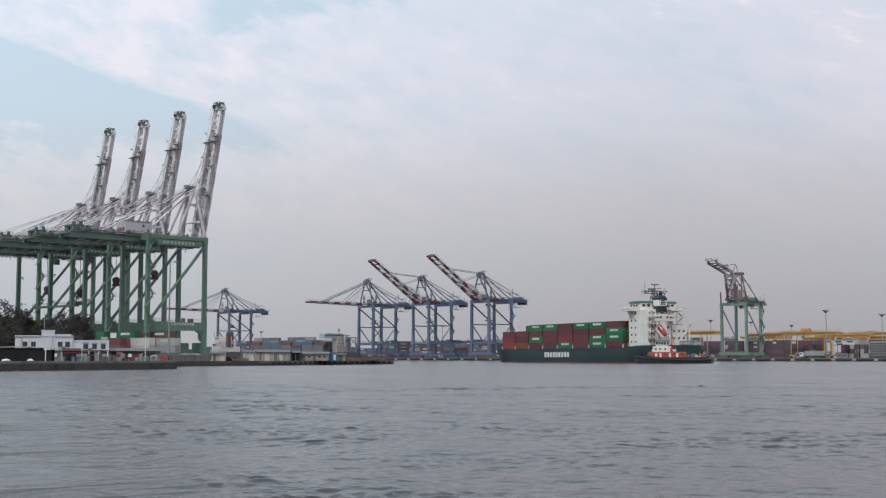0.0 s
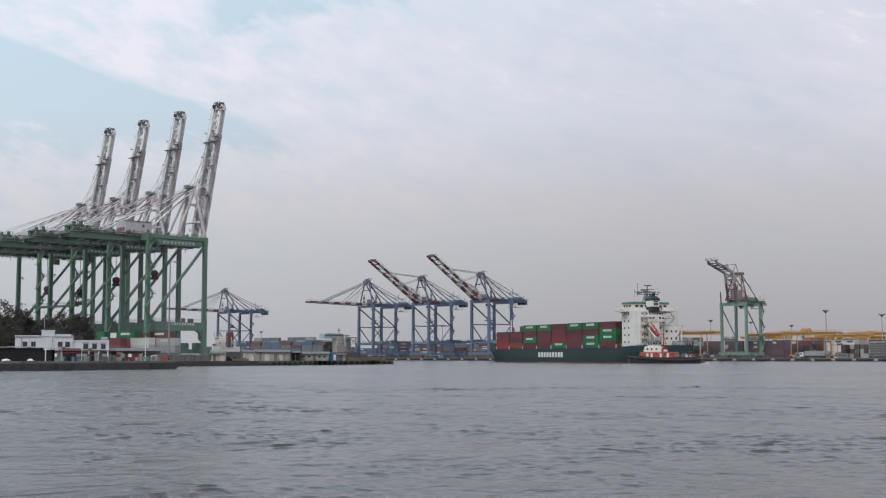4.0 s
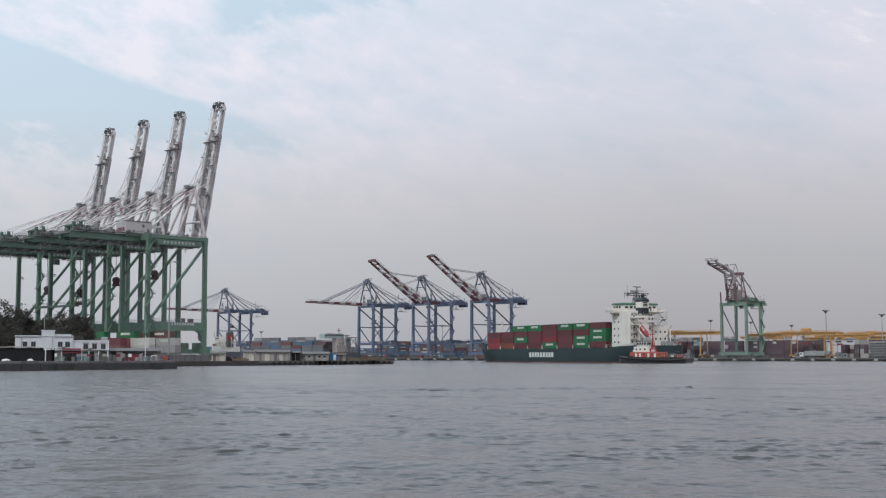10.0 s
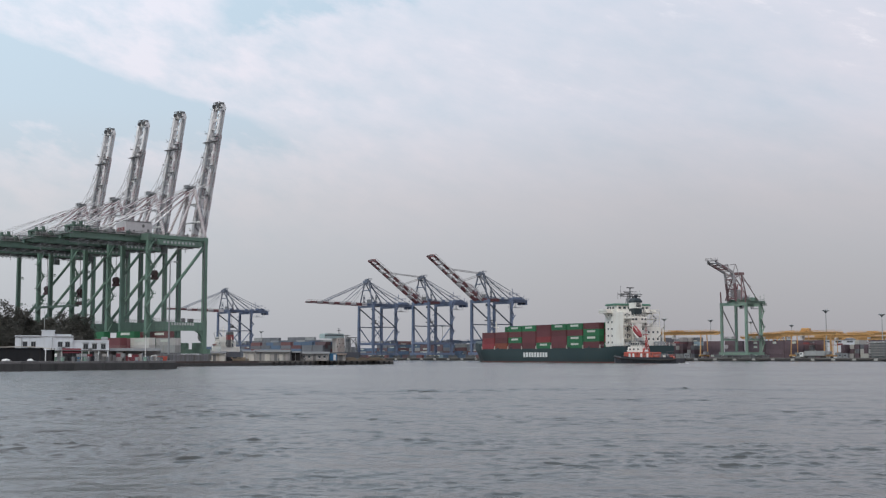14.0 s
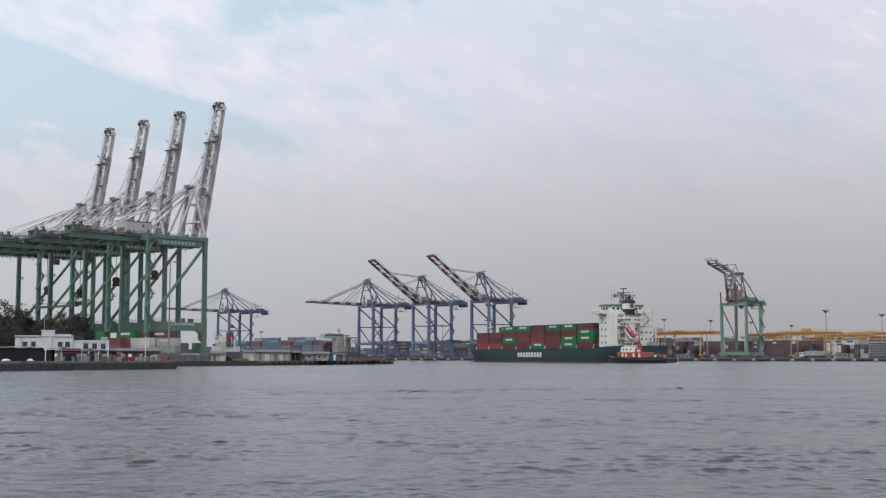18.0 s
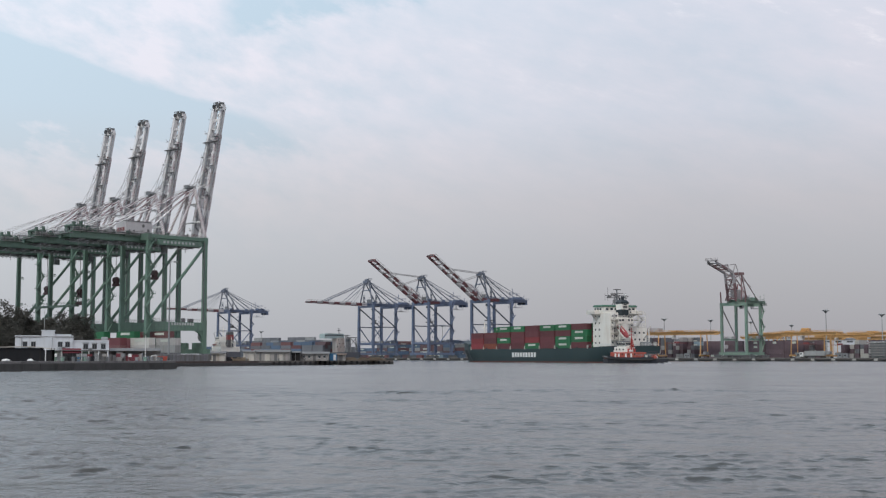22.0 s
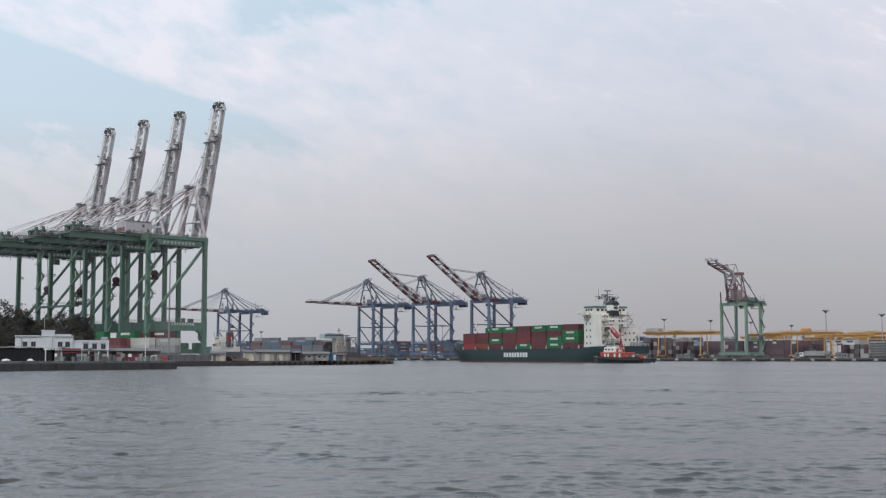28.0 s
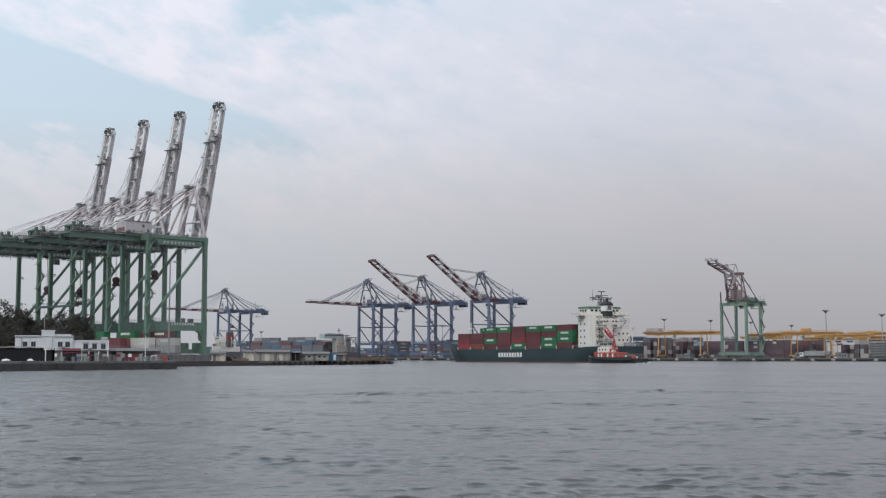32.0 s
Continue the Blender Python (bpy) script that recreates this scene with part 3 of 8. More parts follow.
    # raised boom: twin box girders in stretches, ties, end frame
    base, tip = Vector((2.4, 0, 45.6)), Vector((11.7, 0, 100.0))
    axis = (tip - base).normalized()
    out = Vector((axis.z, 0, -axis.x))
    cuts = (0.0, 0.06, 0.17, 0.23, 0.33, 0.40, 0.51, 0.57, 0.64, 0.66, 0.79, 1.0)
    for y in (6.1, 11.4):
        for i, (a, b) in enumerate(zip(cuts, cuts[1:])):
            p, q = base.lerp(tip, a) + Vector((0, y, 0)), base.lerp(tip, b) + Vector((0, y, 0))
            part("boom_girder", MB().beam(p, q, 1.35, 2.5 if i < 10 else 2.0), HATCH if i < 10 and i % 2 == (0 if y > 8 else 1) else PIPE_WHITE, cr)
        part("boom_walkway", MB().beam(base.lerp(tip, 0.06) + Vector((0, y + (1.2 if y > 8 else -1.2), 0)) - out * 0.4, base.lerp(tip, 0.97) + Vector((0, y + (1.2 if y > 8 else -1.2), 0)) - out * 0.4, 0.9, 0.12), GREY, cr)
    for i in range(14):
        k = 0.04 + 0.94 * i / 13
        c = base.lerp(tip, k)
        part("boom_tie", MB().beam(c + Vector((0, 6.1, 0)), c + Vector((0, 11.4, 0)), 0.45, 0.5), PIPE_WHITE, cr)
        if i % 2 == 0 and i < 12:
            e = base.lerp(tip, k + 0.94 / 13)
            part("boom_brace", MB().tube(c + Vector((0, 6.1, 0)), e + Vector((0, 11.4, 0)), 0.22, 6), DARK, cr)
        if i % 3 == 1:
            part("boom_bracket", MB().box(*(c - out * 1.9 + Vector((0, 5.2, 0))), 1.3, 2.2, 0.3).rail([tuple(c - out * 2.4 + Vector((0, 4.2, 0.2))), tuple(c - out * 2.4 + Vector((0, 6.2, 0.2)))], 1.1, 1.0, 0.07), DARK, cr)
    # dark gear inside the boom: cable tray on the landward girder, ladders, lamp boxes
    for a, b in ((0.10, 0.30), (0.32, 0.52), (0.54, 0.76)):
        p, q = base.lerp(tip, a) + Vector((0, 10.3, 0)) - out * 0.9, base.lerp(tip, b) + Vector((0, 10.3, 0)) - out * 0.9
        part("boom_cable_tray", MB().beam(p, q, 0.6, 0.4), GREY, cr)
        ld = MB().tube(p + Vector((0, 1.7, 0)), q + Vector((0, 1.7, 0)), 0.07, 4).tube(p + Vector((0, 2.4, 0)), q + Vector((0, 2.4, 0)), 0.07, 4)
        for k in range(13):
            o = p.lerp(q, k / 12)
            ld.tube(o + Vector((0, 1.7, 0)), o + Vector((0, 2.4, 0)), 0.05, 4)
        part("boom_ladder", ld, GREY, cr)
    for k in (0.14, 0.27, 0.38, 0.49, 0.60, 0.71, 0.84, 0.93):
        o = base.lerp(tip, k) + Vector((0, 7.0, 0)) - out * 0.7
        part("boom_lamp_box", MB().chamfer(o.x, o.y, o.z, 0.9, 0.7, 1.1, 0.1), DARK if k < 0.8 else GREY, cr)
    for k, y in ((0.80, 4.6), (0.91, 12.6), (0.97, 4.2), (0.99, 13.0)):
        o = base.lerp(tip, k)
        part("tip_aerial", MB().tube((o.x, o.y + y, o.z), (o.x - 0.6, o.y + (y - 1.4 if y < 8 else y + 1.4), o.z + 0.7), 0.08, 4), DARK, cr)
    part("boom_end_frame", MB().beam(tip + Vector((0, 5.6, 0)), tip + Vector((0, 11.9, 0)), 1.6, 1.8), PIPE_WHITE, cr)
    part("boom_tie", MB().beam(base.lerp(tip, 0.90) + Vector((0, 6.1, 0)), base.lerp(tip, 0.90) + Vector((0, 11.4, 0)), 0.7, 0.9), PIPE_WHITE, cr)
    part("boom_tip_platform", MB().box(tip.x - 0.3, 8.75, tip.z + 1.0, 1.8, 4.6, 0.3).rail([(tip.x - 1.2, 6.4, tip.z + 1.1), (tip.x - 1.2, 11.0, tip.z + 1.1)], 0.9, 1.5, 0.09).box(tip.x + 0.1, 7.2, tip.z + 1.4, 1.4, 1.6, 0.9).box(tip.x - 0.2, 10.2, tip.z + 1.6, 0.8, 0.8, 1.3).tube((tip.x - 2, 4.3, tip.z - 1), (tip.x - 3.2, 4.0, tip.z + 0.6), 0.12, 5), DARK, cr)
    part("boom_latch_platform", MB().box(*(base.lerp(tip, 0.73) - out * 1.6 + Vector((0, 8.75, 0))), 1.8, 7.6, 0.25), DARK, cr)
    for k, y in ((0.62, 6.0), (0.62, 11.5), (0.88, 6.4)):
        part("forestay", MB().tube((AX, y, AZ + 0.6), base.lerp(tip, k) + Vector((0, y, 0)) - out * 1.0, 0.065, 5), CABLE, cr)
    for y in (6.6, 10.9):
        part("folded_stay", MB().tube((AX + 0.4, y, AZ), base.lerp(tip, 0.42) + Vector((0, y, 0)) - out * 1.3, 0.25, 6).tube(base.lerp(tip, 0.42) + Vector((0, y, 0)) - out * 1.3, base.lerp(tip, 0.75) + Vector((0, y, 0)) - out * 1.2, 0.22, 6), PIPE_WHITE, cr)
    # trolley, cab and headblock
    part("trolley", MB().box(-17, 8.75, 46.2, 5.0, 6.0, 0.9), DARK, cr)
    part("driver_cab", MB().chamfer(-12.5, 8.75, 41.4, 2.2, 2.0, 2.4, 0.3), GREY, cr)
    hb = part("headblock", MB().chamfer(-16.6, 8.75, hook, 1.8, 3.0, 0.9, 0.1).box(-16.6, 7.9, hook + 1.0, 1.3, 0.5, 1.4).box(-16.6, 9.6, hook + 1.0, 1.3, 0.5, 1.4).chamfer(-16.6, 8.75, hook + 2.0, 1.6, 2.8, 1.2, 0.1).tube((-16.6, 7.4, hook + 2.7), (-16.6, 10.1, hook + 2.7), 0.45, 8), RUST_RED, cr, "red spreader headblock")
    part("hoist_rope", MB().tube((-17.3, 7.6, 46), (-17.0, 8.2, hook + 1.8), 0.07, 4).tube((-15.9, 9.9, 46), (-16.2, 9.3, hook + 1.8), 0.07, 4), CABLE, hb)
    if wide:
        part("spreader", MB().box(-16.6, 8.75, hook - 3.2, 2.2, 12.0, 0.5).box(-16.6, 8.75, hook - 2.5, 1.6, 5.0, 1.0).tube((-16.6, 7.8, hook - 2.2), (-16.6, 7.8, hook), 0.1, 5).tube((-16.6, 9.7, hook - 2.2), (-16.6, 9.7, hook), 0.1, 5), RUST_RED, hb)
    stair_tower(cr, -G, 0, 4.5, 44, GREEN)
    # gear that fills the space between and over the girders
    rng = random.Random(17)
    for i in range(12):
        x = -51 + i * 4.1 + rng.uniform(-0.8, 0.8)
        part("under_frame", MB().beam((x, 4.6, 42.9), (x + 2.4, 12.9, 42.7), 0.3, 0.4).beam((x, 4.6, 42.9), (x, 4.6, 41.6 - 0.9 * rng.random()), 0.16, 0.16), GREY, cr)
        if i % 2:
            part("equipment_box", MB().chamfer(x, 4.0 + rng.uniform(-0.3, 0.4), 46.4 + 0.5, rng.uniform(0.8, 2.0), 1.2, rng.uniform(0.9, 1.8), 0.08), WINCH_GREEN if i % 4 == 1 else GREY, cr)
        part("lamp_post", MB().tube((x, 3.2, 45.3), (x, 3.2, 47.4 + rng.random()), 0.06, 4).box(x, 3.2, 47.6, 0.6, 0.35, 0.25), DARK, cr)
    part("service_walkway", MB().box(-27, 8.75, 42.4, 50, 1.0, 0.1).rail([(-52, 8.2, 42.45), (-2, 8.2, 42.45)], 1.0, 2.4, 0.05), GREY, cr)
    part("under_rail", MB().beam((-53, 6.6, 43.2), (2, 6.6, 43.2), 0.35, 0.5).beam((-53, 10.9, 43.2), (2, 10.9, 43.2), 0.35, 0.5), DARK, cr)
    for x, zz in ((-9.5, 14.75),):
        part("deck_cabinet", MB().chamfer(x, -0.2, zz, 1.1 + rng.random(), 1.0, 1.3 + 0.7 * rng.random(), 0.08), DARK, cr)
    for y in (0, W):
        for z in (23, 34):
            part("leg_landing", MB().box(-G + 0.9, y - 1.0, z, 1.3, 1.1, 0.3).box(-G + 0.9, y - 1.5, z + 0.6, 0.8, 0.08, 0.5), GREEN, cr)
        part("cable_run", MB().beam((-0.9, y - 0.75, 15), (-0.8, y - 0.7, 45), 0.25, 0.2), DARK, cr)
    for i in range(9):
        k = 0.08 + 0.09 * i
        c = base.lerp(tip, k) - out * 1.7 + Vector((0, 5.0 if i % 2 else 12.3, 0))
        part("boom_step", MB().box(c.x, c.y, c.z, 0.8, 1.0, 0.16).tube((c.x, c.y, c.z), (c.x - 0.5, c.y, c.z + 1.1), 0.06, 4), DARK, cr)
    part("boom_rope", MB().tube((AX + 0.6, 7.4, AZ + 1.2), base.lerp(tip, 0.5) + Vector((0, 7.4, 0)) - out * 0.8, 0.1, 4).tube((AX + 0.6, 10.1, AZ + 1.2), base.lerp(tip, 0.5) + Vector((0, 10.1, 0)) - out * 0.8, 0.1, 4).tube((AX + 0.6, 8.6, AZ + 1.2), tip + Vector((-0.6, 8.6, -1)), 0.08, 4), CABLE, cr)
    part("tip_sheave", MB().tube((tip.x - 1.2, 7.0, tip.z + 0.4), (tip.x - 1.2, 7.5, tip.z + 0.4), 0.9, 10).tube((tip.x - 1.2, 10.0, tip.z + 0.4), (tip.x - 1.2, 10.5, tip.z + 0.4), 0.9, 10), DARK, cr)
    part("cable_reel", MB().tube((1.4, 4.0, 9.0), (2.0, 4.0, 9.0), 2.1, 18), GREY, cr)
    part("electric_house", MB().chamfer(-6, 0.2, 14.8, 2.0, 1.4, 1.4, 0.15), DARK, cr)
    return cr


LETTER_GREY = surface("grey_white_letter_paint", (0.40, 0.42, 0.41), 0.6, vary=0.2, dirt=0.4, dirt_rgb=(0.2, 0.22, 0.2))
WINCH_GREEN = surface("oily_green_paint", (0.072, 0.118, 0.092), 0.6, vary=0.3, dirt=0.5, dirt_rgb=(0.06, 0.06, 0.055))
RUST_RED = surface("dull_red_paint", (0.062, 0.032, 0.036), 0.6, dirt=0.4)
BOGIE = bogie_mesh().mesh("bogie")
def blue_crane(raised):
    """Blue gantry crane with a red and white boom, level or lifted by a third of a right angle."""
    state = "half-raised" if raised else "lowered"
    cr = thing("gantry_crane", "blue container crane with %s red and white boom" % state, "crane", "blue cranes along the far quay")
    G, W, TOP = 23.0, 16.3, 38.8
    for x in (0, -G):
        for y in (-W / 2, W / 2):
            part("leg", MB().loft([[(x + a * s, y + b * s, z) for a, b in ((-1, -1), (1, -1), (1, 1), (-1, 1))] for z, s in ((2.2, 0.8), (9, 0.88), (TOP + (1.6 if x == 0 else 3.0), 0.76))]), BLUE, cr)
        part("sill_beam", MB().beam((x, -W / 2 - 3, 3.0), (x, W / 2 + 3, 3.0), 1.4, 1.7), BLUE, cr)
        part("tie_beam", MB().beam((x, -W / 2, 10.6), (x, W / 2, 10.6), 1.0, 1.4), BLUE, cr)
        part("upper_cross_beam", MB().beam((x, -W / 2, TOP), (x, W / 2, TOP), 1.5, 2.0), BLUE, cr)
        for y in (-W / 2 - 1.4, W / 2 + 1.4):
            for k in (-1.6, 1.6):
                part("bogie", BOGIE, DARK, cr, at=pose(x, y + k * 1.4, 0))
    for y in (-W / 2, W / 2):
        part("portal_beam", MB().beam((-G, y, 10.4), (0, y, 10.4), 1.1, 1.5), BLUE, cr)
        part("mid_tie", MB().tube((-G, y, 23.2), (0, y, 23.2), 0.38, 8), BLUE_GREY, cr)
        part("diagonal_brace", MB().tube((-0.5, y, TOP - 1.5), (-G + 0.5, y, 23.4), 0.5, 8), BLUE_GREY, cr)
        part("lower_brace", MB().tube((-0.5, y, 22.8), (-G / 2, y, 11.2), 0.42, 8), BLUE, cr)
        part("lower_brace", MB().tube((-G + 0.5, y, 22.8), (-G / 2, y, 11.2), 0.42, 8), BLUE, cr)
    for y in (-3.2, 3.2):
        part("main_girder", MB().beam((-45, y, TOP + 1.4), (1.5, y, TOP + 1.4), 1.1, 2.1), BLUE, cr)
        part("walkway", MB().box(-22, y * 1.5, TOP + 2.2, 46, 1.2, 0.12).rail([(-45, y * 1.66, TOP + 2.3), (1, y * 1.66, TOP + 2.3)], 1.1, 2.8, 0.07), BLUE, cr)
    for x in (-44.4, -36, -30, -14, -7):
        part("girder_tie", MB().beam((x, -3.2, TOP + 1.4), (x, 3.2, TOP + 1.4), 0.8, 1.6), BLUE, cr)
    # back end: machinery house, ballast and hanging service frame
    part("machinery_house", MB().chamfer(-38.5, 0, TOP + 3.5, 6.5, 5.0, 1.6, 0.2).box(-38, 0, TOP + 2.75, 10.2, 6.6, 0.3), BLUE, cr, "blue machinery house")
    part("ballast", MB().box(-44, 0, TOP - 0.2, 2.2, 7.6, 1.8), BLUE, cr)
    part("service_frame", MB().box(-36.5, 0, TOP - 3.0, 8.0, 6.8, 0.3).tube((-40, -3, TOP - 3), (-40, -3, TOP), 0.18, 5).tube((-33, -3, TOP - 3), (-33, -3, TOP), 0.18, 5).tube((-40, 3, TOP - 3), (-40, 3, TOP), 0.18, 5).tube((-33, 3, TOP - 3), (-33, 3, TOP), 0.18, 5).rail([(-40.4, -3.3, TOP - 2.9), (-32.6, -3.3, TOP - 2.9)], 1.1, 1.5, 0.08), WHITE, cr)
    part("back_rail", MB().rail([(-44, -3, TOP + 6.1), (-33, -3, TOP + 6.1)], 1.5, 1.4, 0.08).tube((-33.4, 0, TOP + 6), (-33.4, 0, TOP + 10.2), 0.22, 5), BLUE, cr)
    for i, fx in enumerate((-42, -34, -27, -18, -11)):
        part("girder_post", MB().tube((fx, 3.2, TOP + 2.4), (fx, 3.2, TOP + 5.0 + (i % 3)), 0.13, 5).box(fx, 3.2, TOP + 5.2 + (i % 3), 0.9, 0.5, 0.4), BLUE, cr)
        part("cabinet", MB().box(fx + 2.2, -1.5, TOP + 3.2, 1.8, 1.4, 1.6), GREY if i % 2 else BLUE, cr)
    # A-shaped mast
    AX, AZ = -0.6, 57.6
    for y, ya in ((-W / 2, -2.4), (W / 2, 2.4)):
        part("mast_leg", MB().tube((0, y * 0.86, TOP + 1.6), (AX, ya, AZ), 0.5, 8), BLUE_GREY, cr)
        part("mast_back_leg", MB().tube((-13, y * 0.4, TOP + 2.4), (AX, ya, AZ), 0.45, 8), BLUE_GREY, cr)
        part("backstay", MB().tube((-43, ya * 1.3, TOP + 2.6), (AX, ya, AZ), 0.22, 6).tube((-36, ya * 1.3, TOP + 2.6), (AX, ya * 0.9, AZ - 0.6), 0.12, 5), BLUE_GREY, cr)
        part("backstay", MB().tube((-G - 4, ya * 1.3, TOP + 2.6), (AX, ya, AZ), 0.32, 6), BLUE_GREY, cr)
    part("mast_cross_tube", MB().tube((-0.3, -4.6, 51), (-0.3, 4.6, 51), 0.32, 8), BLUE, cr)
    part("mast_head", MB().box(AX, 0, AZ + 0.4, 2.2, 6.6, 1.0).box(AX, 0, AZ + 1.4, 1.2, 3.6, 0.9).rail([(AX - 2, -3.6, AZ + 1.2), (AX - 2, 3.6, AZ + 1.2), (AX + 2, 3.6, AZ + 1.2)], 1.2, 1.2, 0.08).box(AX + 1.6, 0, AZ - 0.4, 1.0, 4.4, 1.4), BLUE_GREY, cr)
    # boom in red and white stretches
    ang = radians(31.2) if raised else radians(0.6)
    base = Vector((2.2, 0, TOP + 1.3))
    axis = Vector((math.cos(ang), 0, math.sin(ang)))
    up = Vector((-axis.z, 0, axis.x))
    n = 10
    LEN = 54.0
    for i in range(n):
        p, q = base + axis * (LEN * i / n), base + axis * (LEN * (i + 1) / n)
        for y in (-3.1, 3.1):
            part("boom_girder", MB().beam(p + Vector((0, y, 0)), q + Vector((0, y, 0)), 1.0, 2.3 - 0.12 * i), (BOOM_WHITE, BOOM_RED)[(i + (raised and y < 0)) % 2] if i < n - 1 else BOOM_RED, cr)
        part("boom_tie", MB().beam(q + Vector((0, -2.6, 0)), q + Vector((0, 2.6, 0)), 0.5, 0.6).tube(p + Vector((0, -2.6, 0)) + up * 0.6, q + Vector((0, 2.6, 0)) + up * 0.6, 0.18, 5), DARK, cr)
        part("boom_rail", MB().tube(p + Vector((0, 3.6, 0)) + up * 1.5, q + Vector((0, 3.6, 0)) + up * 1.5, 0.08, 4).tube(p + Vector((0, 3.6, 0)), p + Vector((0, 3.6, 0)) + up * 1.5, 0.08, 4).beam(p + Vector((0, 3.5, 0)), q + Vector((0, 3.5, 0)), 0.7, 0.12), DARK, cr)
    tip = base + axis * LEN
    part("boom_tip", MB().beam(tip - axis * 0.6 + Vector((0, -3.4, 0)), tip - axis * 0.6 + Vector((0, 3.4, 0)), 1.2, 1.5 if raised else 0.9).box(*(tip + up * 1.3 - axis), 1.2, 4.0, 0.5 if raised else 0.25), BOOM_RED, cr)
    if raised:
        # red front of the fixed girder, root frame that props the lifted boom
        for y in (-3.2, 3.2):
            part("girder_front", MB().beam((-15.5, y, TOP + 1.45), (1.6, y, TOP + 1.45), 1.16, 2.16), BOOM_RED, cr, "dull red front of the girder")
            foot, elbow = base + Vector((-0.6, y * 0.9, 3.0)), base + axis * 13.5 + Vector((0, y * 0.9, 0)) + up * 3.2
            part("root_frame", MB().beam(base + axis * 20 + Vector((0, y * 0.9, 0)) + up * 0.9, elbow, 0.5, 0.6).beam(elbow, foot, 0.5, 0.6), BOOM_WHITE, cr)
            part("root_strut", MB().tube(elbow, base + axis * 12 + Vector((0, y * 0.9, 0)), 0.3, 6).tube(base + axis * 7 + Vector((0, y * 0.9, 0)), elbow.lerp(foot, 0.6), 0.3, 6), BOOM_RED, cr)
            rope = [Vector((AX, y * 0.6, AZ - 1)).lerp(elbow, k / 6) - Vector((0, 0, 5.5 * math.sin(math.pi * k / 6))) for k in range(7)]
            loop = MB()
            for a, b in zip(rope, rope[1:]):
                loop.tube(a, b, 0.12, 5)
            part("slack_stay", loop, BLUE_GREY, cr)
        for y in (-2.4, 2.4):
            part("forestay", MB().tube((AX, y, AZ + 0.8), base + axis * 37 + Vector((0, y, 0)) + up, 0.2, 5).tube((AX, y, AZ), base + axis * 19 + Vector((0, y, 0)) + up * 3.2, 0.16, 5).tube(base + axis * 19 + Vector((0, y, 0)) + up * 3.2, base + axis * 21 + Vector((0, y, 0)) + up, 0.2, 5), CABLE, cr)
    else:
        for y in (-2.4, 2.4):
            part("forestay", MB().tube((AX, y, AZ), base + axis * 40 + Vector((0, y, 0)) + up, 0.26, 5).tube((AX, y * 0.7, AZ - 0.8), base + axis * 38 + Vector((0, y * 0.7, 0)) + up, 0.12, 5), BLUE_GREY, cr)
            part("forestay", MB().tube((AX, y, AZ), base + axis * 20 + Vector((0, y, 0)) + up, 0.22, 5).tube((AX, y * 0.7, AZ - 0.8), base + axis * 12 + Vector((0, y * 0.7, 0)) + up, 0.12, 5), BLUE_GREY, cr)
    part("hoist_gear", MB().box(-3, 0, TOP + 3.5, 1.4, 3.4, 1.6).tube((-3, -2.2, TOP + 4.8), (-3, 2.2, TOP + 4.8), 0.6, 8).rail([(-4, -2.6, TOP + 2.7), (-4, 2.6, TOP + 2.7)], 4.2, 1.3, 0.1), GREY, cr)
    part("trolley", MB().box(-9, 0, TOP + 0.2, 4.4, 5.4, 0.9), DARK, cr)
    cab = part("driver_cab", MB().chamfer(-6.4, 1.2, TOP - 2.2, 2.4, 2.4, 2.6, 0.25), WHITE, cr)
    part("cab_window", MB().box(-5.16, 1.2, TOP - 2.1, 0.06, 1.9, 1.4), GLASS, cab)
    hb = part("headblock", MB().box(-8.6, 0, 26.0, 2.0, 6.0, 0.8).box(-8.6, 0, 27.0, 1.4, 2.4, 1.2).box(-8.6, 0, 28.2, 1.0, 3.6, 0.7), DARK, cr, "dark spreader headblock")
    part("hoist_rope", MB().tube((-9, -1, TOP), (-8.8, -0.6, 28), 0.06, 4).tube((-8.4, 1, TOP), (-8.4, 0.6, 28), 0.06, 4), CABLE, hb)
    stair_tower(cr, -G, W / 2, 4.5, TOP, BLUE, side=1)
    # tall gear frames over the girder, cabinets and rails on the portal
    for fx, fy in ((-1.6, -4.2), (-6.4, 4.2)):
        fr = MB().rail([(fx - 0.7, fy, TOP + 2.4), (fx + 0.7, fy, TOP + 2.4)], 6.4, 0.7, 0.14)
        fr.box(fx, fy, TOP + 5.2, 1.5, 1.3, 0.2).box(fx, fy, TOP + 6.6, 1.1, 1.0, 1.4).box(fx, fy, TOP + 3.4, 1.2, 1.1, 1.3)
        part("gear_frame", fr, BLUE_GREY, cr)
    for x, h in ((-20, 2.2), (-15.5, 1.4), (-9, 1.8), (-3, 1.2)):
        part("portal_cabinet", MB().chamfer(x, W / 2 - 0.3, 11.2 + h / 2, 1.9, 1.4, h, 0.1), BLUE_GREY if x < -12 else GREY, cr)
    for y in (-W / 2, W / 2):
        part("portal_rail", MB().rail([(-G, y - 0.5, 11.2), (0, y - 0.5, 11.2)], 1.2, 1.9, 0.08), BLUE_GREY, cr)
    part("portal_deck", MB().box(-G + 5, 0, 11.2, 5.0, W, 0.25).rail([(-G + 7.4, -W / 2, 11.3), (-G + 7.4, W / 2, 11.3)], 1.2, 1.8, 0.08), BLUE_GREY, cr)
    for z in (15, 19, 27, 31, 35):
        part("leg_landing", MB().box(-G + 1.0, -W / 2 - 0.8, z, 1.8, 1.2, 0.14).rail([(-G + 0.2, -W / 2 - 1.3, z), (-G + 1.8, -W / 2 - 1.3, z)], 1.1, 0.8, 0.07), BLUE_GREY, cr)
